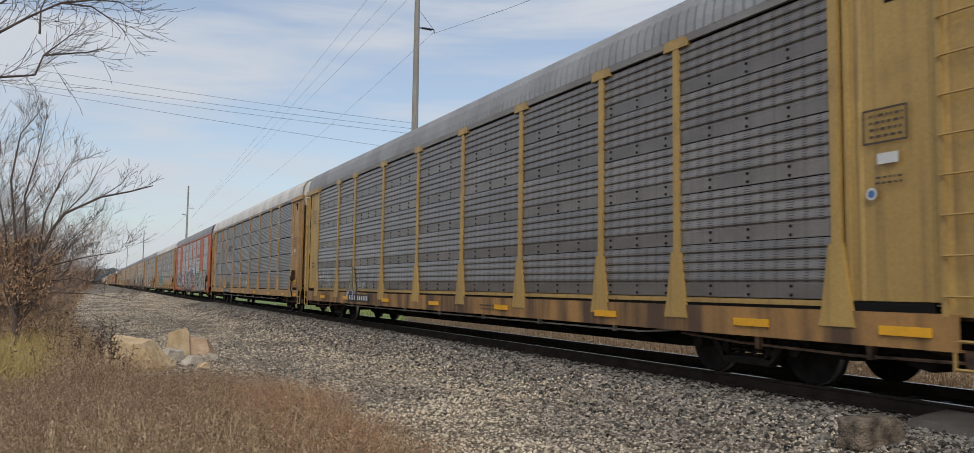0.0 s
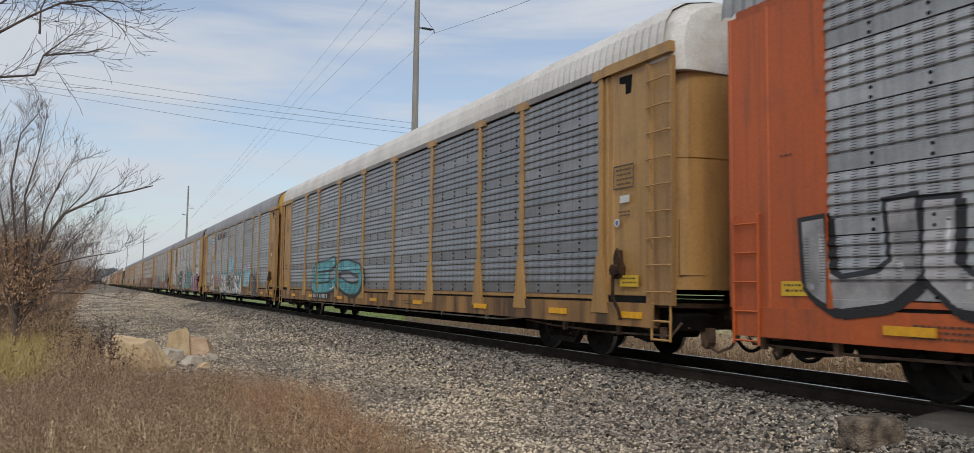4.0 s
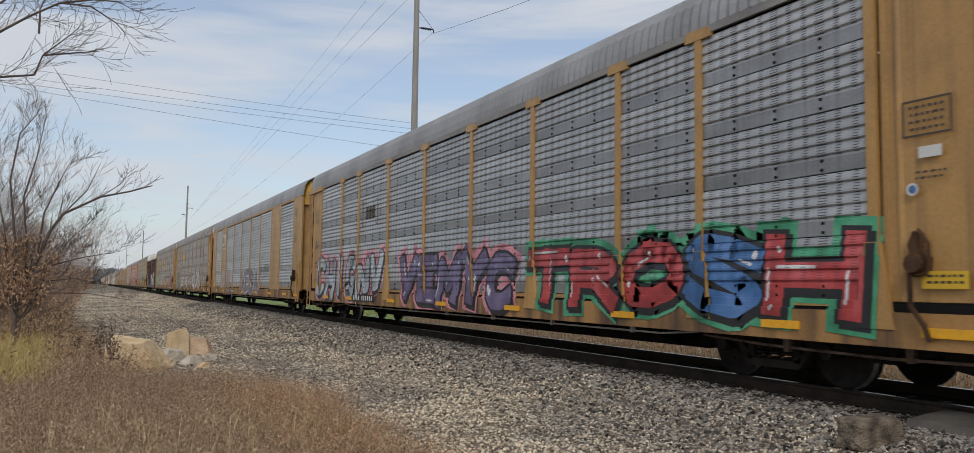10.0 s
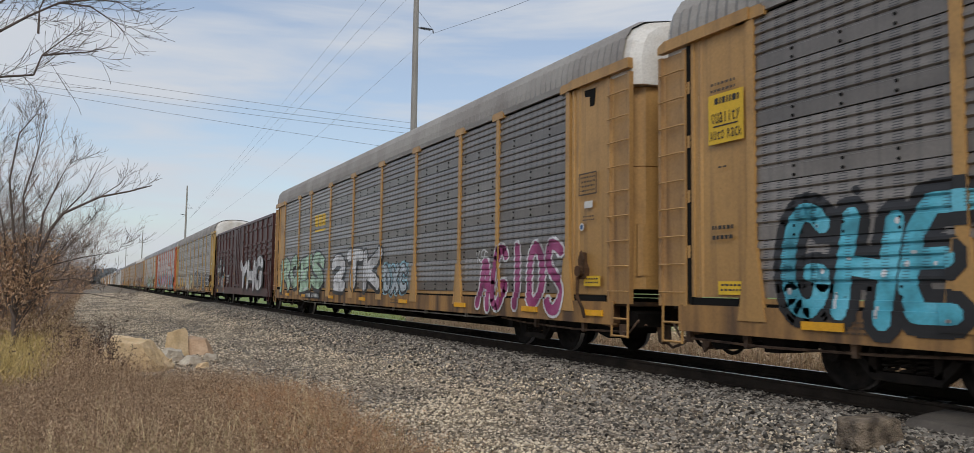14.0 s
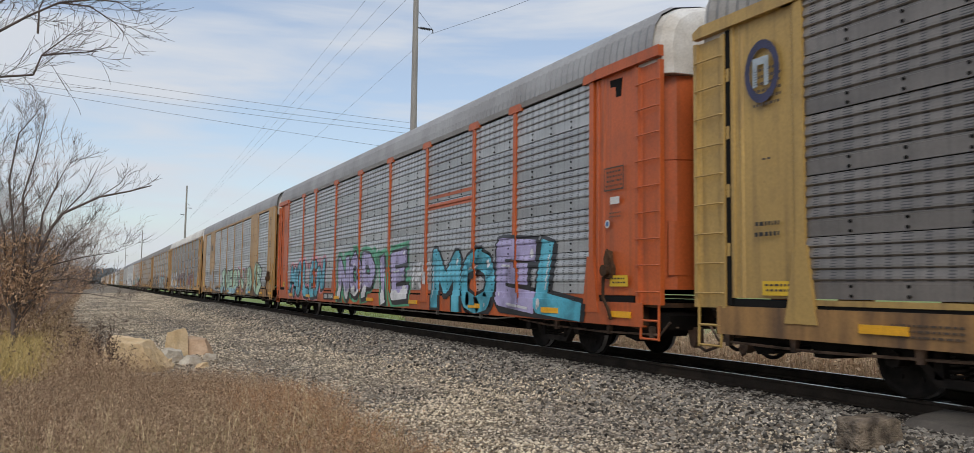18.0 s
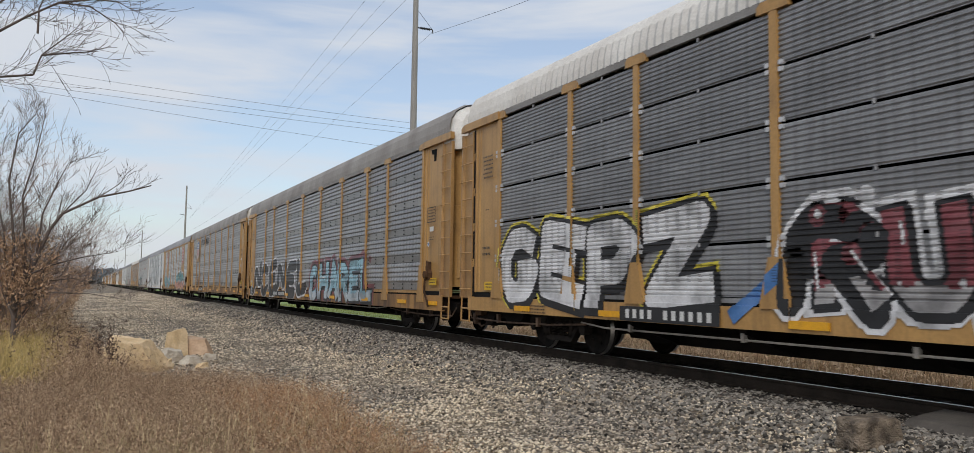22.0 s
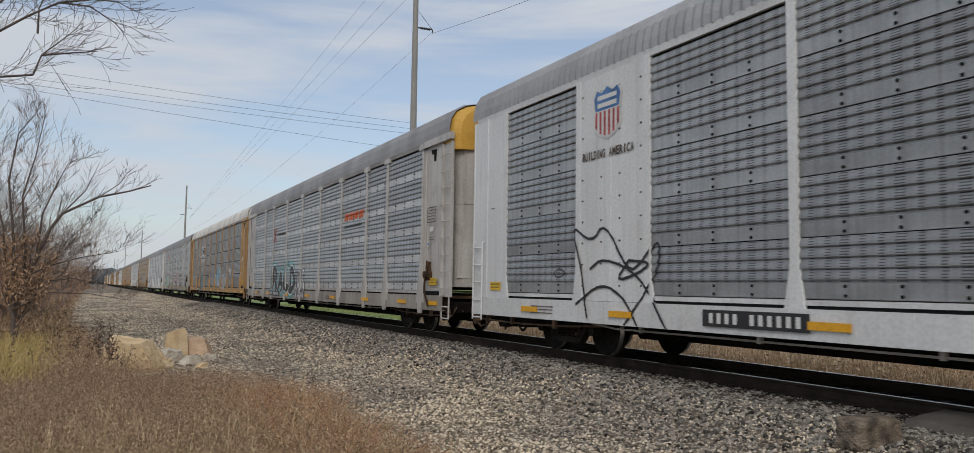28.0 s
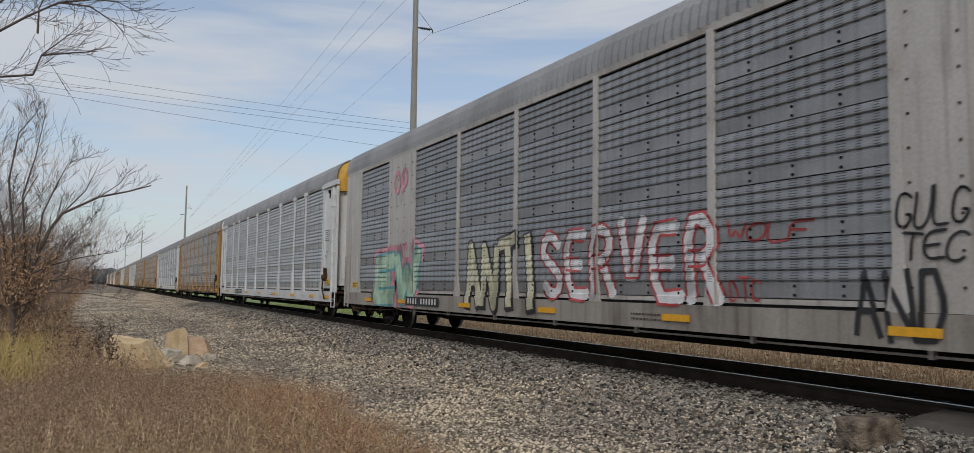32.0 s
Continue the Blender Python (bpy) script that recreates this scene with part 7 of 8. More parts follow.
def verge_points(n, r, y0, y1, x0, x_edge, power=1.4):
    y = y0 + (y1 - y0) * r.uniform(0, 1, n) ** power
    x = x0 + (x_edge(y) - x0) * r.uniform(0, 1, n) ** 0.8
    return np.stack([x, y], -1)


rv = np.random.RandomState(8)
edge = lambda y: np.interp(y, [5, 8, 12, 15, 18, 24, 60], [2.5, 2.65, 2.9, 2.0, 0.3, -0.6, -1.4]) + rv.normal(0, 0.25, len(y))
brown_weed = blade_material("brown_weed", [(0.05, 0.030, 0.020), (0.27, 0.168, 0.105), (0.42, 0.285, 0.18), (0.72, 0.54, 0.36), (0.12, 0.07, 0.045)])
rust_weed = blade_material("rust_weed", [(0.26, 0.135, 0.07), (0.46, 0.26, 0.14), (0.64, 0.41, 0.24)])
pale_straw = blade_material("pale_straw", [(0.50, 0.39, 0.22), (0.70, 0.56, 0.35), (0.42, 0.32, 0.18)])
reed_straw = blade_material("reed_straw", [(0.74, 0.57, 0.38), (0.86, 0.70, 0.48), (0.56, 0.41, 0.26), (0.80, 0.60, 0.42), (0.36, 0.25, 0.16)])
gold_grass = blade_material("gold_grass", [(0.52, 0.37, 0.13), (0.70, 0.52, 0.23), (0.34, 0.26, 0.085), (0.58, 0.45, 0.20), (0.16, 0.11, 0.05)])
dark_stem = blade_material("dark_stem", [(0.050, 0.034, 0.028), (0.10, 0.068, 0.052), (0.15, 0.10, 0.075)])
green_blade = blade_material("green_blade", [(0.14, 0.18, 0.045), (0.24, 0.27, 0.08), (0.33, 0.31, 0.13)])
weeds("dry_weeds", verge_points(30000, rv, 6.2, 14.8, -5.0, edge), lambda n, r: r.uniform(0.10, 0.42, n), 0.0018, brown_weed, "dense brown dried weeds beside the gravel", 1.7, 20, 0.016, 3, 0.17)
weeds("rusty_weeds", verge_points(2600, rv, 6.2, 12.0, 1.6, edge, 1.0), lambda n, r: r.uniform(0.12, 0.40, n), 0.0022, rust_weed, "rust-red dried weeds along the edge of the gravel", 1.5, 16, 0.016, 31, 0.16)
weeds("straw_stalks", verge_points(230, rv, 6.5, 12.0, -4.0, edge), lambda n, r: r.uniform(0.35, 0.66, n), 0.0035, pale_straw, "pale upright straw stalks among the weeds", 0.6, 14, 0.016, 4, 0.2)
weeds("straw_blades", verge_points(2400, rv, 6.2, 9.5, -4.0, edge), lambda n, r: r.uniform(0.15, 0.50, n), 0.0045, pale_straw, "arching pale straw blades in front of the weeds", 1.5, 0, 0.02, 14)
weeds("green_tufts", verge_points(2400, rv, 6.2, 9.2, -4.0, edge), lambda n, r: r.uniform(0.10, 0.32, n), 0.004, green_blade, "sparse green grass tufts at the foot of the weeds", 1.3, 0, 0.02, 5)
weeds("golden_grass", verge_points(17000, rv, 13.5, 40.0, -7.0, lambda y: np.interp(y, [13, 15, 17, 22, 28, 40], [-2.4, -1.2, -0.35, -0.3, -0.9, -1.4]) + rv.normal(0, 0.2, len(y)), 1.3), lambda n, r: r.uniform(0.20, 0.66, n), 0.006, gold_grass, "tall golden grass under the bare shrubs", 2.0, 0, 0.03, 6)
weeds("verge_weeds", verge_points(3600, rv, 14.5, 30.0, -0.7, lambda y: np.interp(y, [14, 18, 24, 30], [0.9, 0.25, -0.2, -0.5]) + rv.normal(0, 0.25, len(y)), 1.2), lambda n, r: r.uniform(0.15, 0.6, n), 0.003, brown_weed, "thin reddish-brown weeds at the edge of the gravel", 1.2, 14, 0.026, 16, 0.16)
pts = np.concatenate([np.stack([rv.normal(0.42, 0.14, 16), rv.normal(16.7, 0.2, 16)], -1), np.stack([rv.normal(-0.15, 0.35, 26), rv.normal(18.4, 0.5, 26)], -1)])
weeds("dead_stalks", pts, lambda n, r: r.uniform(0.5, 1.25, n), 0.007, dark_stem, "tall dark dead weed stalks beside the rocks", 0.3, 26, 0.05, 21, 0.15)
weeds("far_verge_weeds", verge_points(9000, rv, 26.0, 130.0, -7.0, lambda y: np.interp(y, [26, 60, 130], [-0.9, -1.2, -1.4]) + rv.normal(0, 0.3, len(y)), 1.6), lambda n, r: r.uniform(0.25, 0.9, n), 0.010, brown_weed, "brown dried weeds along the far verge", 1.0, 8, 0.06, 17, 0.2)
pts = np.stack([rv.uniform(TRACK + 3.4, TRACK + 6.5, 15000), 2 + 32 * rv.uniform(0, 1, 15000)], -1)
weeds("dry_reeds", pts, lambda n, r: r.uniform(0.35, 0.95, n), 0.008, reed_straw, "stand of dry tan reeds beyond the track", 0.4, 2, 0.05, 7)
pts = np.stack([rv.uniform(TRACK + 3.4, TRACK + 14, 9000), 30 + 50 * rv.uniform(0, 1, 9000)], -1)
weeds("field_grass", pts, lambda n, r: r.uniform(0.06, 0.16, n), 0.02, green_blade, "short green grass in the field beyond the track", 0.6, 0, 0.05, 9)


# ---- rocks ----
def boulder(name, x, y, sx, sy, sz, turn, mat, label, seed, facets=9, rough=0.06, tip=0.0):
    """A broken rock: a ball cut by a few flat faces, its edges chipped and worn."""
    r = random.Random(seed)
    planes = []
    for i in range(facets):
        a = 2 * math.pi * i / facets + r.uniform(-0.3, 0.3)
        planes.append((Vector((math.cos(a), math.sin(a), r.uniform(-0.15, 0.75))).normalized(), r.uniform(0.55, 0.80)))
    planes.append((Vector((r.uniform(-0.3, 0.3), r.uniform(-0.3, 0.3), 1.0)).normalized(), r.uniform(0.60, 0.75)))
    bm = bmesh.new()
    bmesh.ops.create_icosphere(bm, subdivisions=5, radius=1.0)
    for v in bm.verts:
        p = v.co.copy()
        for q, d in planes:
            over = p.dot(q) - d
            if over > 0:
                p = p - q * over * 0.97
        k = 1 + rough * (noise.noise(p * 2.1 + Vector((seed, 0, 0))) + 0.6 * noise.noise(p * 5 + Vector((0, seed, 0))) + 0.35 * noise.noise(p * 13))
        v.co = Vector((p.x * sx * 1.3, p.y * sy * 1.3, max(p.z, -0.55) * sz * 1.3)) * k
    ob = new(name, mesh_of(name, bm, mat))
    ob.matrix_basis = pose(x, y, soil_height(x, y) + 0.40 * sz, 0, tip, turn)
    return tagged(ob, label, "rock")


def concrete_lump(x, y, sx, sy, sz, turn, mat, label):
    """A broken kerb end: a pitted block with crumbled edges."""
    bm = bmesh.new()
    bmesh.ops.create_cube(bm, size=2.0)
    bmesh.ops.subdivide_edges(bm, edges=bm.edges[:], cuts=22, use_grid_fill=True)
    for v in bm.verts:
        p = v.co.copy()
        edge_ = sorted((abs(p.x), abs(p.y), abs(p.z)))[1]
        wear = max(0.0, edge_ - 0.72) * (0.35 + 0.5 * noise.noise(p * 2.6))
        k = 1 - wear + 0.06 * noise.noise(p * 1.7 + Vector((3, 0, 0))) + 0.035 * noise.noise(p * 6) + 0.02 * noise.noise(p * 15)
        v.co = Vector((p.x * sx * (1.0 - 0.06 * p.z), p.y * sy, p.z * sz)) * k
    ob = new("concrete_chunk", mesh_of("concrete_chunk", bm, mat))
    ob.matrix_basis = pose(x, y, soil_height(x, y) + 0.85 * sz, 2, -2, turn)
    return tagged(ob, label, "rock")


sandstone = surface("sandstone", (0.56, 0.40, 0.22), (0.74, 0.57, 0.36), 0.9, 0, 3, fine=22, bump=0.6, spread=0.05, dist=0.03)
redstone = surface("redstone", (0.40, 0.27, 0.17), (0.52, 0.37, 0.25), 0.9, 0, 3, (1, 1, 3), 22, 0.4, 0.05, dist=0.02)
limestone = surface("limestone", (0.42, 0.35, 0.27), (0.60, 0.55, 0.46), 0.9, 0, 4, fine=22, bump=0.6, spread=0.05, dist=0.03)
old_concrete = surface("old_concrete", (0.07, 0.054, 0.04), (0.30, 0.24, 0.18), 0.95, 0, 7, fine=60, bump=1.0, spread=0.05, dist=0.03)
boulder("boulder", 0.80, 17.60, 0.62, 0.42, 0.54, 20, sandstone, "rounded tan sandstone boulder in the weeds", 2.0, 6, 0.08)
boulder("boulder", 1.90, 20.60, 0.25, 0.28, 0.43, 10, sandstone, "upright tan sandstone slab behind another rock", 7.0, 5)
boulder("boulder", 2.30, 20.70, 0.39, 0.24, 0.29, -28, redstone, "squared reddish sandstone block with a flat face", 5.0, 4, 0.04, 8)
boulder("boulder", 1.68, 19.35, 0.29, 0.21, 0.21, 40, limestone, "pale broken limestone rock", 4.0, 6, 0.10)
boulder("boulder", 1.45, 17.73, 0.21, 0.15, 0.14, 80, sandstone, "small tan sandstone rock", 9.0, 6, 0.1)
boulder("boulder", 2.05, 18.60, 0.22, 0.17, 0.13, 15, limestone, "small pale limestone rock", 12.0, 5, 0.1)
boulder("boulder", 2.50, 19.20, 0.18, 0.13, 0.10, 65, limestone, "small pale limestone rock", 17.0, 5, 0.1)
boulder("boulder", 2.15, 17.50, 0.15, 0.11, 0.08, 60, sandstone, "small flat tan rock", 15.0, 5, 0.1)
concrete_lump(6.80, 5.42, 0.29, 0.15, 0.15, -6, old_concrete, "rough dark lump of old concrete on the ballast")
bm = bmesh.new()
prism_into(bm, [(-0.30, -0.30), (0.40, -0.30), (0.40, -0.05), (0.1, -0.075), (-0.18, -0.11), (-0.30, -0.19)], "y", -6.0, 5.68)
slab = new("crossing_slab", mesh_of("crossing_slab", bm, surface("slab", (0.05, 0.044, 0.038), (0.12, 0.104, 0.088), 0.95, 0, 2, fine=40, bump=0.5, spread=0.03)))
slab.location = (TRACK - 0.755 - 0.075 - 0.42, 0, 0)
tagged(slab, "worn dark asphalt edge of a crossing against the rail", "crossing", kind="structure")


# ---- bare trees and shrubs ----
def grow(rng, start, way, length, radius, depth, out, bend=0.25, fork=(2, 4), drop=0.62, lift=0.05, tips=None):
    """Limbs as bent tapered tubes; each throws side limbs until they are twigs. out: list of (p, q, r0, r1)."""
    p, d = Vector(start), Vector(way).normalized()
    n = 4 if depth > 1 else 3
    r = radius
    for i in range(n):
        d = (d + Vector((rng.uniform(-bend, bend), rng.uniform(-bend, bend), rng.uniform(-bend, bend) + lift))).normalized()
        q = p + d * (length / n)
        r2 = max(r * 0.80, 0.0032)
        out.append((p, q, r, r2))
        if depth > 0:
            for k in range(rng.randint(*fork) if i else 1):
                side = Vector((rng.uniform(-1, 1), rng.uniform(-1, 1), rng.uniform(-0.4, 0.9)))
                way2 = (d * 0.75 + side * 0.75).normalized()
                grow(rng, p.lerp(q, rng.uniform(0.2, 1.0)), way2, length * drop * rng.uniform(0.65, 1.15), max(r2 * 0.55, 0.0032), depth - 1, out, bend, fork, drop, lift, tips)
        elif tips is not None:
            tips.append(q)
        p, r = q, r2


def tubes(segs, sides=3):
    P, Q = np.array([s[0][:] for s in segs]), np.array([s[1][:] for s in segs])
    R0, R1 = np.array([s[2] for s in segs]), np.array([s[3] for s in segs])
    d = Q - P
    d /= np.maximum(np.linalg.norm(d, axis=1), 1e-6)[:, None]
    up = np.where(np.abs(d[:, 2:3]) > 0.9, np.array([[1.0, 0, 0]]), np.array([[0, 0, 1.0]]))
    a = np.cross(d, up)
    a /= np.linalg.norm(a, axis=1)[:, None]
    b = np.cross(d, a)
    V = []
    for c, R in ((P, R0), (Q, R1)):
        for i in range(sides):
            t = 2 * math.pi * i / sides
            V.append(c + (a * math.cos(t) + b * math.sin(t)) * R[:, None])
    V = np.stack(V, 1)
    n = len(segs)
    F = np.array([(i, (i + 1) % sides, sides + (i + 1) % sides, sides + i) for i in range(sides)])[None] + (np.arange(n) * 2 * sides)[:, None, None]
    return V.reshape(-1, 3), F.reshape(-1, 4)


def leaf_mesh(points, rng, size, mat, name="leaves"):
    n = len(points)
    P = np.array([p[:] for p in points])
    r = np.random.RandomState(rng.randint(0, 9999))
    a, b = r.normal(0, 1, (n, 3)), r.normal(0, 1, (n, 3))
    a /= np.linalg.norm(a, axis=1)[:, None]
    b /= np.linalg.norm(b, axis=1)[:, None]
    s = size * r.uniform(0.6, 1.3, n)[:, None]
    V = np.stack([P, P + (a + b * 0.45) * s * 0.5, P + a * s - np.array([0, 0, 0.3]) * s, P + (a - b * 0.45) * s * 0.5], 1)
    return big_mesh(name, V.reshape(-1, 3), np.arange(n * 4).reshape(n, 4), [mat])


bark = surface("bark", (0.075, 0.058, 0.048), (0.13, 0.10, 0.085), 0.9, 0, 4, fine=30, bump=0.3, spread=0.06)
young_bark = surface("young_bark", (0.095, 0.073, 0.062), (0.16, 0.122, 0.102), 0.85, 0, 4, fine=30, bump=0.1, spread=0.05)
twig_bark = surface("twig_bark", (0.24, 0.18, 0.152), (0.36, 0.28, 0.236), 0.85, 0, 4, fine=30, bump=0.1, spread=0.10)
dead_leaf = blade_material("dead_leaf", [(0.34, 0.20, 0.115), (0.50, 0.32, 0.195), (0.60, 0.42, 0.27), (0.38, 0.235, 0.14)])


def shrub(seed, stems, height, spread, depth, leaves, name="bare_shrub"):
    rng = random.Random(seed)
    segs, tips = [], []
    for i in range(stems):
        a = rng.uniform(0, 6.28)
        s = rng.uniform(0.1, spread)
        grow(rng, (rng.uniform(-0.5, 0.5), rng.uniform(-0.5, 0.5), -0.1), (math.cos(a) * s, math.sin(a) * s, 1.0), height * rng.uniform(0.6, 1.0), 0.022 * height / 3.0, depth, segs, 0.26, (1, 3), 0.50, 0.05, tips)
    root = new(name)
    hang("crown", big_mesh("crown", *tubes(segs), [twig_bark]), root)
    if leaves:
        pick = rng.sample(tips, min(len(tips), leaves))
        pick = [p for p in pick if p.z < height * 0.55]
        if pick:
            hang("foliage", leaf_mesh(pick, rng, 0.15, dead_leaf), root, "withered brown leaves")
    return tagged(root, "leafless grey-brown shrub of dense thin twigs" if leaves < 300 else "bare shrub with withered brown leaves low down", "shrub", "shrubs along the verge")


SHRUBS = [shrub(11, 6, 5.6, 0.8, 3, 900), shrub(12, 7, 4.4, 0.75, 3, 2500), shrub(13, 4, 5.0, 0.6, 3, 300), shrub(14, 4, 3.4, 0.9, 3, 2500)]
rng = random.Random(77)


def plant(ob, x, y, turn, scale):
    ob.scale = (scale, scale, scale)
    return copy_thing(ob, Matrix.LocRotScale((x, y, soil_height(x, y)), Euler((0, 0, radians(turn))), None))


SPOTS = [(-5.2, 24.0, 1, 0.8), (-4.2, 28.0, 3, 0.9), (-2.9, 30.5, 1, 0.95), (-2.0, 34.0, 1, 1.0), (-3.2, 36.0, 0, 0.9), (-3.4, 31.0, 3, 1.2), (-4.6, 29.0, 0, 1.2), (-2.2, 38.0, 0, 0.95), (-2.6, 44.0, 1, 1.1),
         (-4.2, 40.0, 3, 1.3), (-2.0, 50.0, 3, 1.1), (-3.0, 57.0, 1, 1.15), (-2.2, 68.0, 2, 1.1), (-2.6, 84.0, 3, 1.3), (-3.0, 102.0, 1, 1.2), (-2.2, 125.0, 3, 1.3), (-2.6, 160.0, 3, 1.4), (-3.0, 210.0, 1, 1.4), (-5.2, 34.0, 1, 1.3)]
for i, (x, y, kind, size) in enumerate(SPOTS):
    plant(SHRUBS[kind], x, y, rng.uniform(0, 360), size)
for i, ob in enumerate(SHRUBS):
    ob.scale = (1, 1, 1)
    ob.matrix_basis = Matrix.Translation((-7.5 - 1.5 * i, 30 + 9 * i, soil_height(-7.5, 30 + 9 * i)))

# the tall tree whose limbs hang into view from beside the verge
rng = random.Random(5)
tree = tagged(new("tree"), "tall leafless tree with limbs reaching over the verge", "tree")
tree.location = (-6.3, 12.6, soil_height(-6.3, 12.6))
segs = []
rod = [Vector((0, 0, -0.2)), Vector((0.1, 0.1, 2.0)), Vector((0.3, 0.2, 4.2)), Vector((0.2, 0.4, 6.5)), Vector((0.5, 0.3, 9.0))]
for a, b, r0, r1 in zip(rod, rod[1:], (0.24, 0.20, 0.17, 0.12), (0.20, 0.17, 0.12, 0.05)):
    segs.append((a, b, r0, r1))
V, F = tubes(segs, 10)
hang("trunk", big_mesh("trunk", V, F, [bark]), tree)


def limb(points, r0, twig_depth, seed, owner=tree, mat=bark, reach=(0.22, 0.55), count=3, name="limb", thin=0.30):
    rise = 0.0 if owner is tree else 0.45
    r = random.Random(seed)
    out = []
    for i, (a, b) in enumerate(zip(points, points[1:])):
        a, b = Vector(a), Vector(b)
        ra, rb = r0 * (1 - 0.8 * i / (len(points) - 1)), r0 * (1 - 0.8 * (i + 1) / (len(points) - 1))
        out.append((a, b, ra, rb))
        for k in range(count):
            side = Vector((r.uniform(-0.4, 1.0), r.uniform(-0.6, 0.6), r.uniform(-0.7, 0.9) + rise))
            grow(r, a.lerp(b, r.uniform(0, 1)), ((b - a).normalized() * 0.7 + side).normalized(), r.uniform(*reach), max(rb * thin, 0.0032), twig_depth, out, 0.18, (1, 2), 0.60, 0.02 + 0.12 * rise)
    V, F = tubes(out, 5)
    hang(name, big_mesh(name, V, F, [mat]), owner)
    return [q for p, q, ra, rb in out if rb < 0.012]


limb([(0.30, 0.20, 4.60), (4.35, 1.90, 5.40), (4.82, 1.90, 5.80), (5.19, 1.90, 6.10), (5.62, 1.90, 6.40), (6.07, 1.90, 6.42), (6.45, 1.90, 6.21), (6.60, 1.90, 6.06)], 0.030, 1, 1, reach=(0.35, 0.85), count=4)
limb([(0.30, 0.20, 4.20), (4.42, 1.60, 4.76), (4.89, 1.60, 5.01), (5.34, 1.60, 5.10), (5.44, 1.60, 5.43), (5.70, 1.60, 5.70), (5.91, 1.60, 5.93)], 0.026, 1, 2, reach=(0.35, 0.85), count=4)
limb([(5.44, 1.60, 5.43), (5.80, 1.60, 5.51), (6.24, 1.60, 5.61)], 0.020, 1, 3, reach=(0.35, 0.85), count=4)
limb([(5.62, 1.90, 6.40), (6.11, 1.90, 6.54), (6.48, 1.90, 6.57), (6.72, 1.90, 6.46)], 0.020, 1, 4, reach=(0.35, 0.85), count=4)
limb([(0.20, 0.40, 6.30), (4.24, 2.40, 6.23), (4.75, 2.40, 6.41), (5.25, 2.40, 6.92), (5.79, 2.40, 7.35)], 0.030, 1, 5, reach=(0.35, 0.85), count=4)
limb([(5.35, 1.90, 5.85), (5.35, 1.90, 6.26), (5.47, 1.90, 6.59)], 0.020, 1, 6, reach=(0.35, 0.85), count=4)

# a young bare tree at the edge of the gravel, withered leaves still on its lower side
young = tagged(new("young_tree"), "slender leafless young tree with a few withered brown leaves", "tree")
young.location = (-1.79, 24.58, soil_height(-1.79, 24.58))
tips = []
tips += limb([(0.01, 0.02, -0.03), (0.01, 0.02, 0.94), (0.20, 0.02, 1.71), (0.44, 0.02, 2.36), (0.72, 0.02, 3.18), (1.01, 0.02, 3.65), (1.89, 0.02, 4.16), (2.65, 0.02, 4.37), (3.21, 0.02, 4.57)], 0.075, 1, 41, young, young_bark, (0.3, 0.9), 4)
tips += limb([(0.43, 0.22, 2.37), (0.53, 0.22, 3.64), (0.88, 0.22, 4.58), (1.10, 0.22, 5.10)], 0.035, 2, 42, young, young_bark, (0.3, 0.8), 4)
tips += limb([(0.02, -0.18, 0.95), (-0.07, -0.18, 2.12), (-0.08, -0.18, 2.87), (-0.27, -0.18, 4.45), (-0.11, -0.18, 5.71), (0.27, -0.18, 6.29)], 0.050, 2, 43, young, young_bark, (0.3, 0.8), 4)
tips += limb([(0.20, 0.02, 1.71), (0.20, 0.02, 2.44), (0.05, 0.02, 4.05), (0.30, 0.02, 5.14), (0.48, 0.02, 6.35)], 0.040, 2, 44, young, young_bark, (0.3, 0.8), 4)
tips += limb([(1.00, 0.32, 3.67), (1.55, 0.32, 4.35), (1.87, 0.32, 5.18)], 0.022, 1, 45, young, young_bark, (0.3, 0.7), 4)
tips += limb([(1.89, 0.02, 4.16), (2.39, 0.02, 4.56), (2.65, 0.02, 5.03)], 0.016, 1, 46, young, young_bark, (0.2, 0.5), 4)
tips += limb([(0.28, -0.38, 1.96), (0.91, -0.38, 2.27), (1.57, -0.38, 2.47), (2.43, -0.38, 2.65)], 0.028, 2, 47, young, young_bark, (0.3, 0.8), 4)
tips += limb([(0.02, -0.28, 1.06), (0.81, -0.28, 1.51), (1.76, -0.28, 1.49), (2.69, -0.28, 1.33)], 0.026, 2, 48, young, young_bark, (0.3, 0.8), 4)
tips += limb([(0.04, 0.52, 1.29), (0.68, 0.52, 1.81), (1.35, 0.52, 1.90), (2.06, 0.52, 1.74)], 0.022, 2, 49, young, young_bark, (0.3, 0.8), 4)
tips += limb([(0.04, -0.38, 0.83), (-0.34, -0.38, 1.79), (-0.66, -0.38, 2.74), (-0.85, -0.38, 3.69)], 0.040, 2, 50, young, young_bark, (0.3, 0.9), 4)
tips += limb([(-0.00, 0.02, 1.14), (-0.25, 0.02, 2.12), (-0.33, 0.02, 3.10), (-0.59, 0.02, 4.24), (-0.57, 0.02, 5.57)], 0.040, 2, 51, young, young_bark, (0.3, 0.9), 4)
tips += limb([(-0.02, 0.62, 0.62), (0.47, 0.62, 1.46), (0.80, 0.62, 2.32), (1.15, 0.62, 2.94), (1.74, 0.62, 3.58)], 0.030, 2, 52, young, young_bark, (0.3, 0.8), 4)
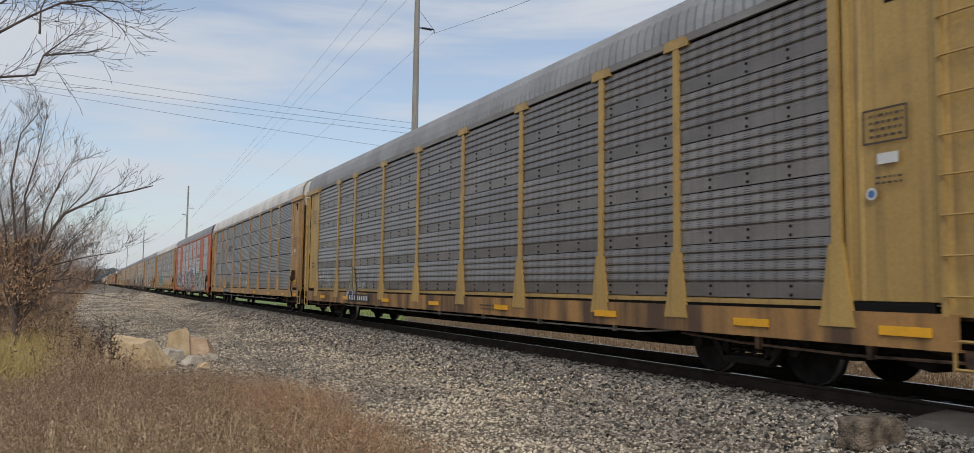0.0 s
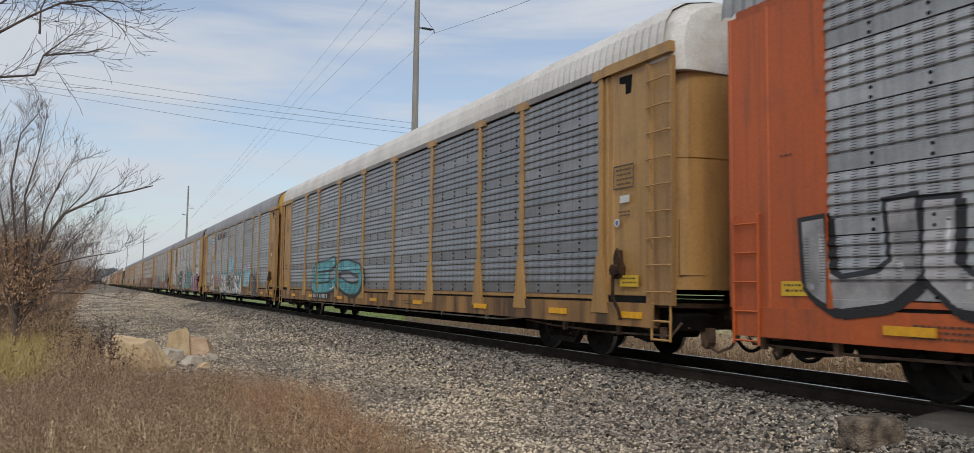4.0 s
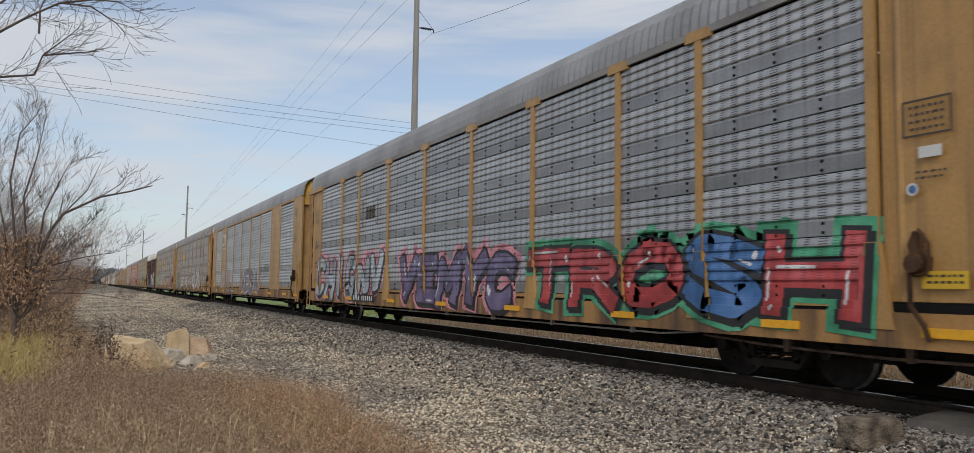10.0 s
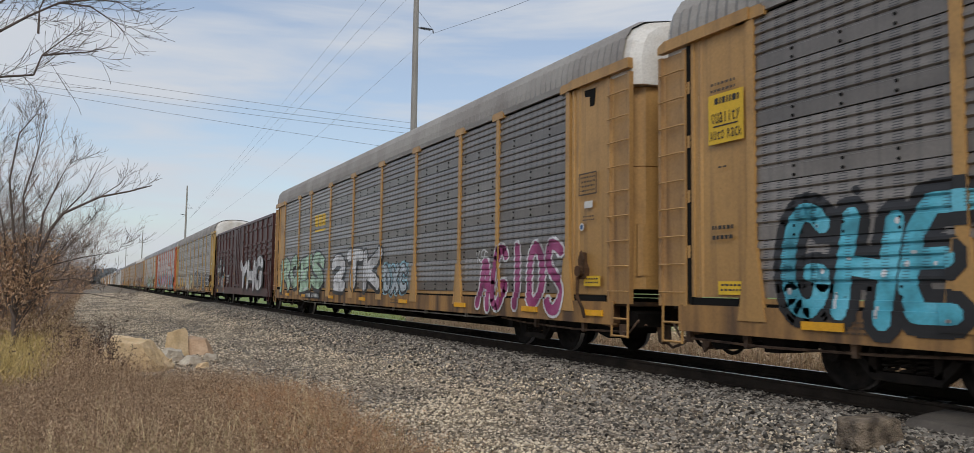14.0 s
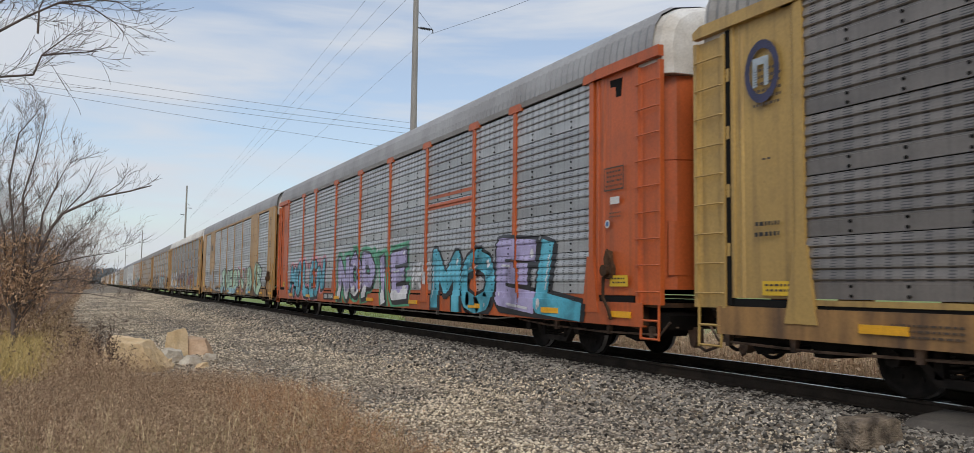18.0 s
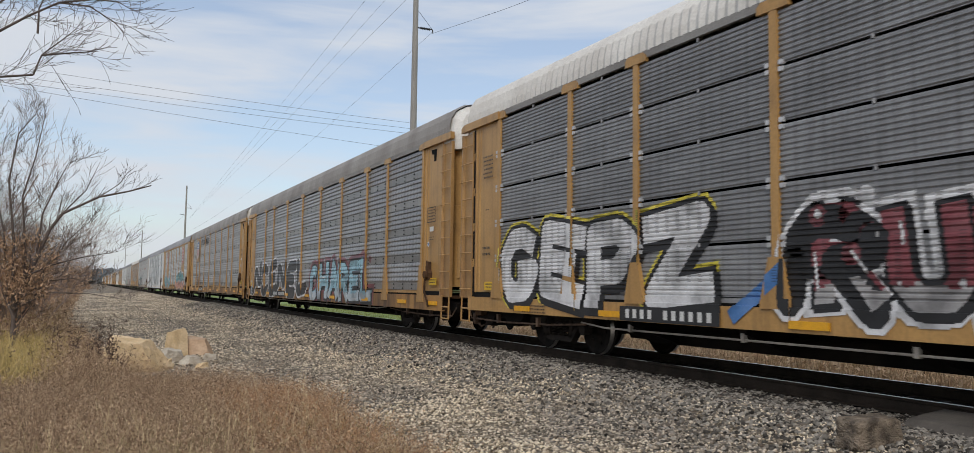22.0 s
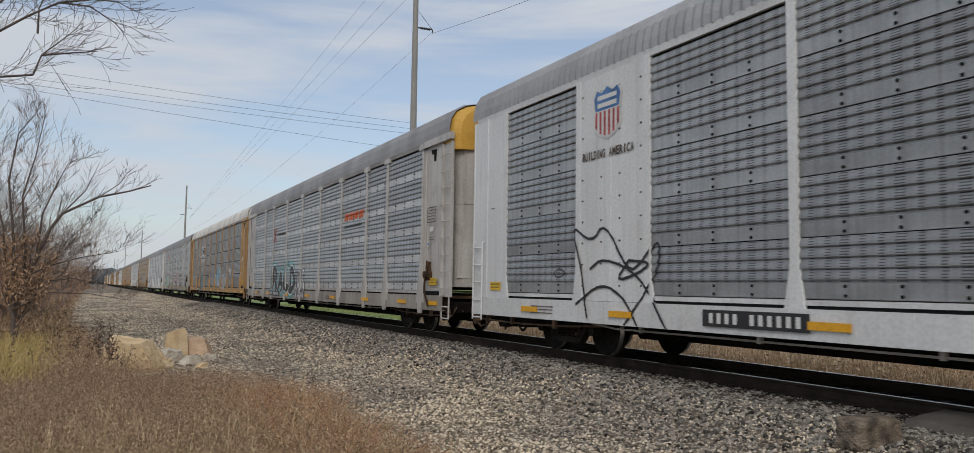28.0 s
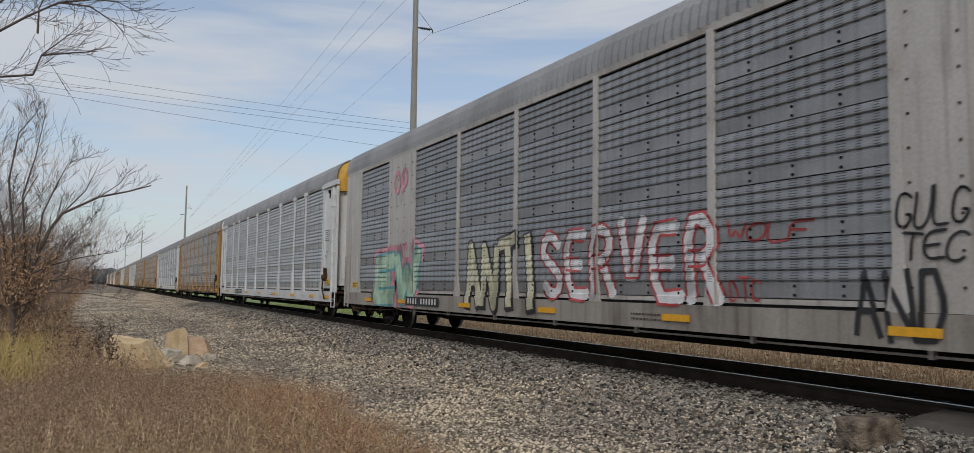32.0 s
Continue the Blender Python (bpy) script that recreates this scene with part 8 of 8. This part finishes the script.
tips = [p for p in tips if p.x < 0.9 and 0.2 < p.z < 3.0 and rng.random() < 0.85 - 0.6 * p.x]
hang("foliage", leaf_mesh([p + Vector((rng.gauss(0, 0.10), rng.gauss(0, 0.10), rng.gauss(0, 0.10))) for p in tips for _ in range(2)], rng, 0.085, dead_leaf), young, "withered brown leaves")

# ---- poles and wires ----
pole_wood = surface("pole_steel", (0.26, 0.25, 0.23), (0.36, 0.35, 0.33), 0.7, 0.1, 2, (1, 1, 0.2), 30, 0.1, 0.04)
wire_mat = plain("wire", (0.05, 0.05, 0.055), 0.5)
insulator = plain("insulator", (0.03, 0.03, 0.035), 0.35)
LINE = 15.2
POLE_Y = [-80.0, 40.1, 157.8, 301.0, 449.1, 656.1]
for i, y in enumerate(POLE_Y):
    pole = tagged(new("utility_pole"), "tall grey tapered power-line pole beside the track", "utility pole", "power-line poles")
    pole.location = (LINE, y, soil_height(LINE, y))
    bm = bmesh.new()
    rod_into(bm, (0, 0, -0.3), (0, 0, 20.1), 0.235, 14, 0.13)
    part("shaft", bm, pole_wood, pole)
    for z in (15.94,):
        bm = bmesh.new()
        rod_into(bm, (0.15, 0, z), (0.98, 0, z + 0.03), 0.035, 8)
        for q in range(6):
            rod_into(bm, (0.3 + 0.1 * q, 0, z + 0.01), (0.35 + 0.1 * q, 0, z + 0.01), 0.07, 8)
        part("insulator_arm", bm, insulator, pole)
        bm = bmesh.new()
        rod_into(bm, (0.1, 0, z + 1.0), (1.0, 0, z + 0.02), 0.012, 5)
        rod_into(bm, (1.0, 0, z + 0.03), (1.03, 0, z - 0.18), 0.03, 6)
        part("stay", bm, insulator, pole)
    if i > 1:
        bm = bmesh.new()
        rod_into(bm, (-0.1, 0, 14.6), (-1.0, 0, 14.75), 0.035, 8)
        for q in range(6):
            rod_into(bm, (-0.3 - 0.1 * q, 0, 14.64 + 0.016 * q), (-0.35 - 0.1 * q, 0, 14.65 + 0.016 * q), 0.07, 8)
        part("insulator_arm", bm, insulator, pole)


def wire(name, p, q, sag, r=0.012, n=14):
    p, q = Vector(p), Vector(q)
    bm = bmesh.new()
    prev = None
    for i in range(n + 1):
        t = i / n
        c = p.lerp(q, t) - Vector((0, 0, 4 * sag * t * (1 - t)))
        ring = [bm.verts.new(c + Vector((0.7 * r * math.cos(a), 0.7 * r * math.cos(a), r * math.sin(a)))) for a in (0.0, 2.09, 4.19)]
        if prev:
            for k in range(3):
                bm.faces.new((prev[k], prev[(k + 1) % 3], ring[(k + 1) % 3], ring[k]))
        prev = ring
    ob = new(name, mesh_of(name, bm, wire_mat))
    return tagged(ob, "thin dark overhead power cable", "cable", "overhead cables")


wire("cable", (14.30, 40.06, 19.12), (14.30, 142.28, 12.14), 0.00, 0.010)
wire("cable", (14.90, 40.06, 18.38), (14.90, 148.25, 12.60), 0.00, 0.010)
wire("cable", (15.70, 40.06, 17.98), (15.70, 156.21, 13.22), 0.00, 0.010)
wire("cable", (16.23, 40.06, 15.20), (16.20, 160.25, 11.18), 1.20, 0.010)
wire("cable", (16.23, 40.06, 15.10), (16.23, -80.00, 15.10), 5.00, 0.011)
wire("cable", (15.20, 40.06, 9.98), (-17.16, 49.44, 13.53), 0.25, 0.009)
wire("cable", (15.21, 40.06, 9.67), (-17.12, 49.44, 12.96), 0.25, 0.009)
wire("cable", (15.21, 40.06, 9.40), (-17.10, 49.44, 12.61), 0.25, 0.009)
wire("cable", (15.23, 40.06, 8.49), (-17.09, 49.44, 12.83), 0.25, 0.009)
wire("cable", (15.20, 157.81, 14.20), (15.20, 301.02, 14.20), 1.00, 0.020)
wire("cable", (15.20, 301.02, 14.20), (15.20, 449.08, 14.20), 1.00, 0.020)
wire("cable", (15.20, 449.08, 14.20), (15.20, 656.07, 14.20), 1.00, 0.020)

# ---- distance ----
# bluish haze of the distance is painted into the woods' colour
hazy_leaf = surface("hazy_leaf", (0.10, 0.115, 0.125), (0.16, 0.17, 0.175), 0.9, 0, 0.05, fine=1.0, bump=0, spread=0.05)
rw = np.random.RandomState(12)
n = 5000
a = rw.uniform(0, 1, n)
P = np.stack([-60 + 165 * a + rw.normal(0, 6, n), 900 + rw.normal(0, 25, n), np.zeros(n)], -1)
hh = np.interp(a, [0, 0.25, 0.45, 0.6, 1], [4, 7, 15, 12, 6]) * rw.uniform(0.8, 1.1, n)
P[:, 2] = hh * rw.uniform(0, 1, n) ** 0.6 - 1
V = ICO_V[None] * rw.uniform(1.0, 2.6, (n, 1, 1)) * rw.uniform(0.6, 1.3, (n, 12, 1)) + P[:, None, :]
F = ICO_F[None] + (np.arange(n) * 12)[:, None, None]
tagged(new("far_woods", big_mesh("far_woods", V.reshape(-1, 3), F.reshape(-1, 3), [hazy_leaf])), "dark distant woods on the horizon", "trees", kind="stuff")


# ---- what moves ----
def motions():
    times = [float(t) for t in range(33)]
    for k, car in CARS.items():
        walk(car, [(t, Matrix.Translation((TRACK, place_of(k) - run(t) - PACE.get(int(t), 0.0), 0))) for t in times])
    # all wheels turn alike: the first pair of axles is keyed, the others share its turning
    turning = {}
    for car in CARS.values():
        for truck in [o for o in car.children if o.name.startswith("truck")]:
            for axle in [o for o in truck.children if o.name.startswith("wheelset")]:
                side = axle.location.y > 0
                if side not in turning:
                    spot = axle.location.copy()
                    walk(axle, [(i / FPS, Matrix.Translation(spot) @ Matrix.Rotation(run(i / FPS) / 0.457, 4, "X")) for i in range(32 * FPS + 1)])
                    turning[side] = axle.animation_data
                else:
                    axle.rotation_mode = "QUATERNION"
                    keys = axle.animation_data_create()
                    keys.action = turning[side].action
                    keys.action_slot = turning[side].action_slot


motions()
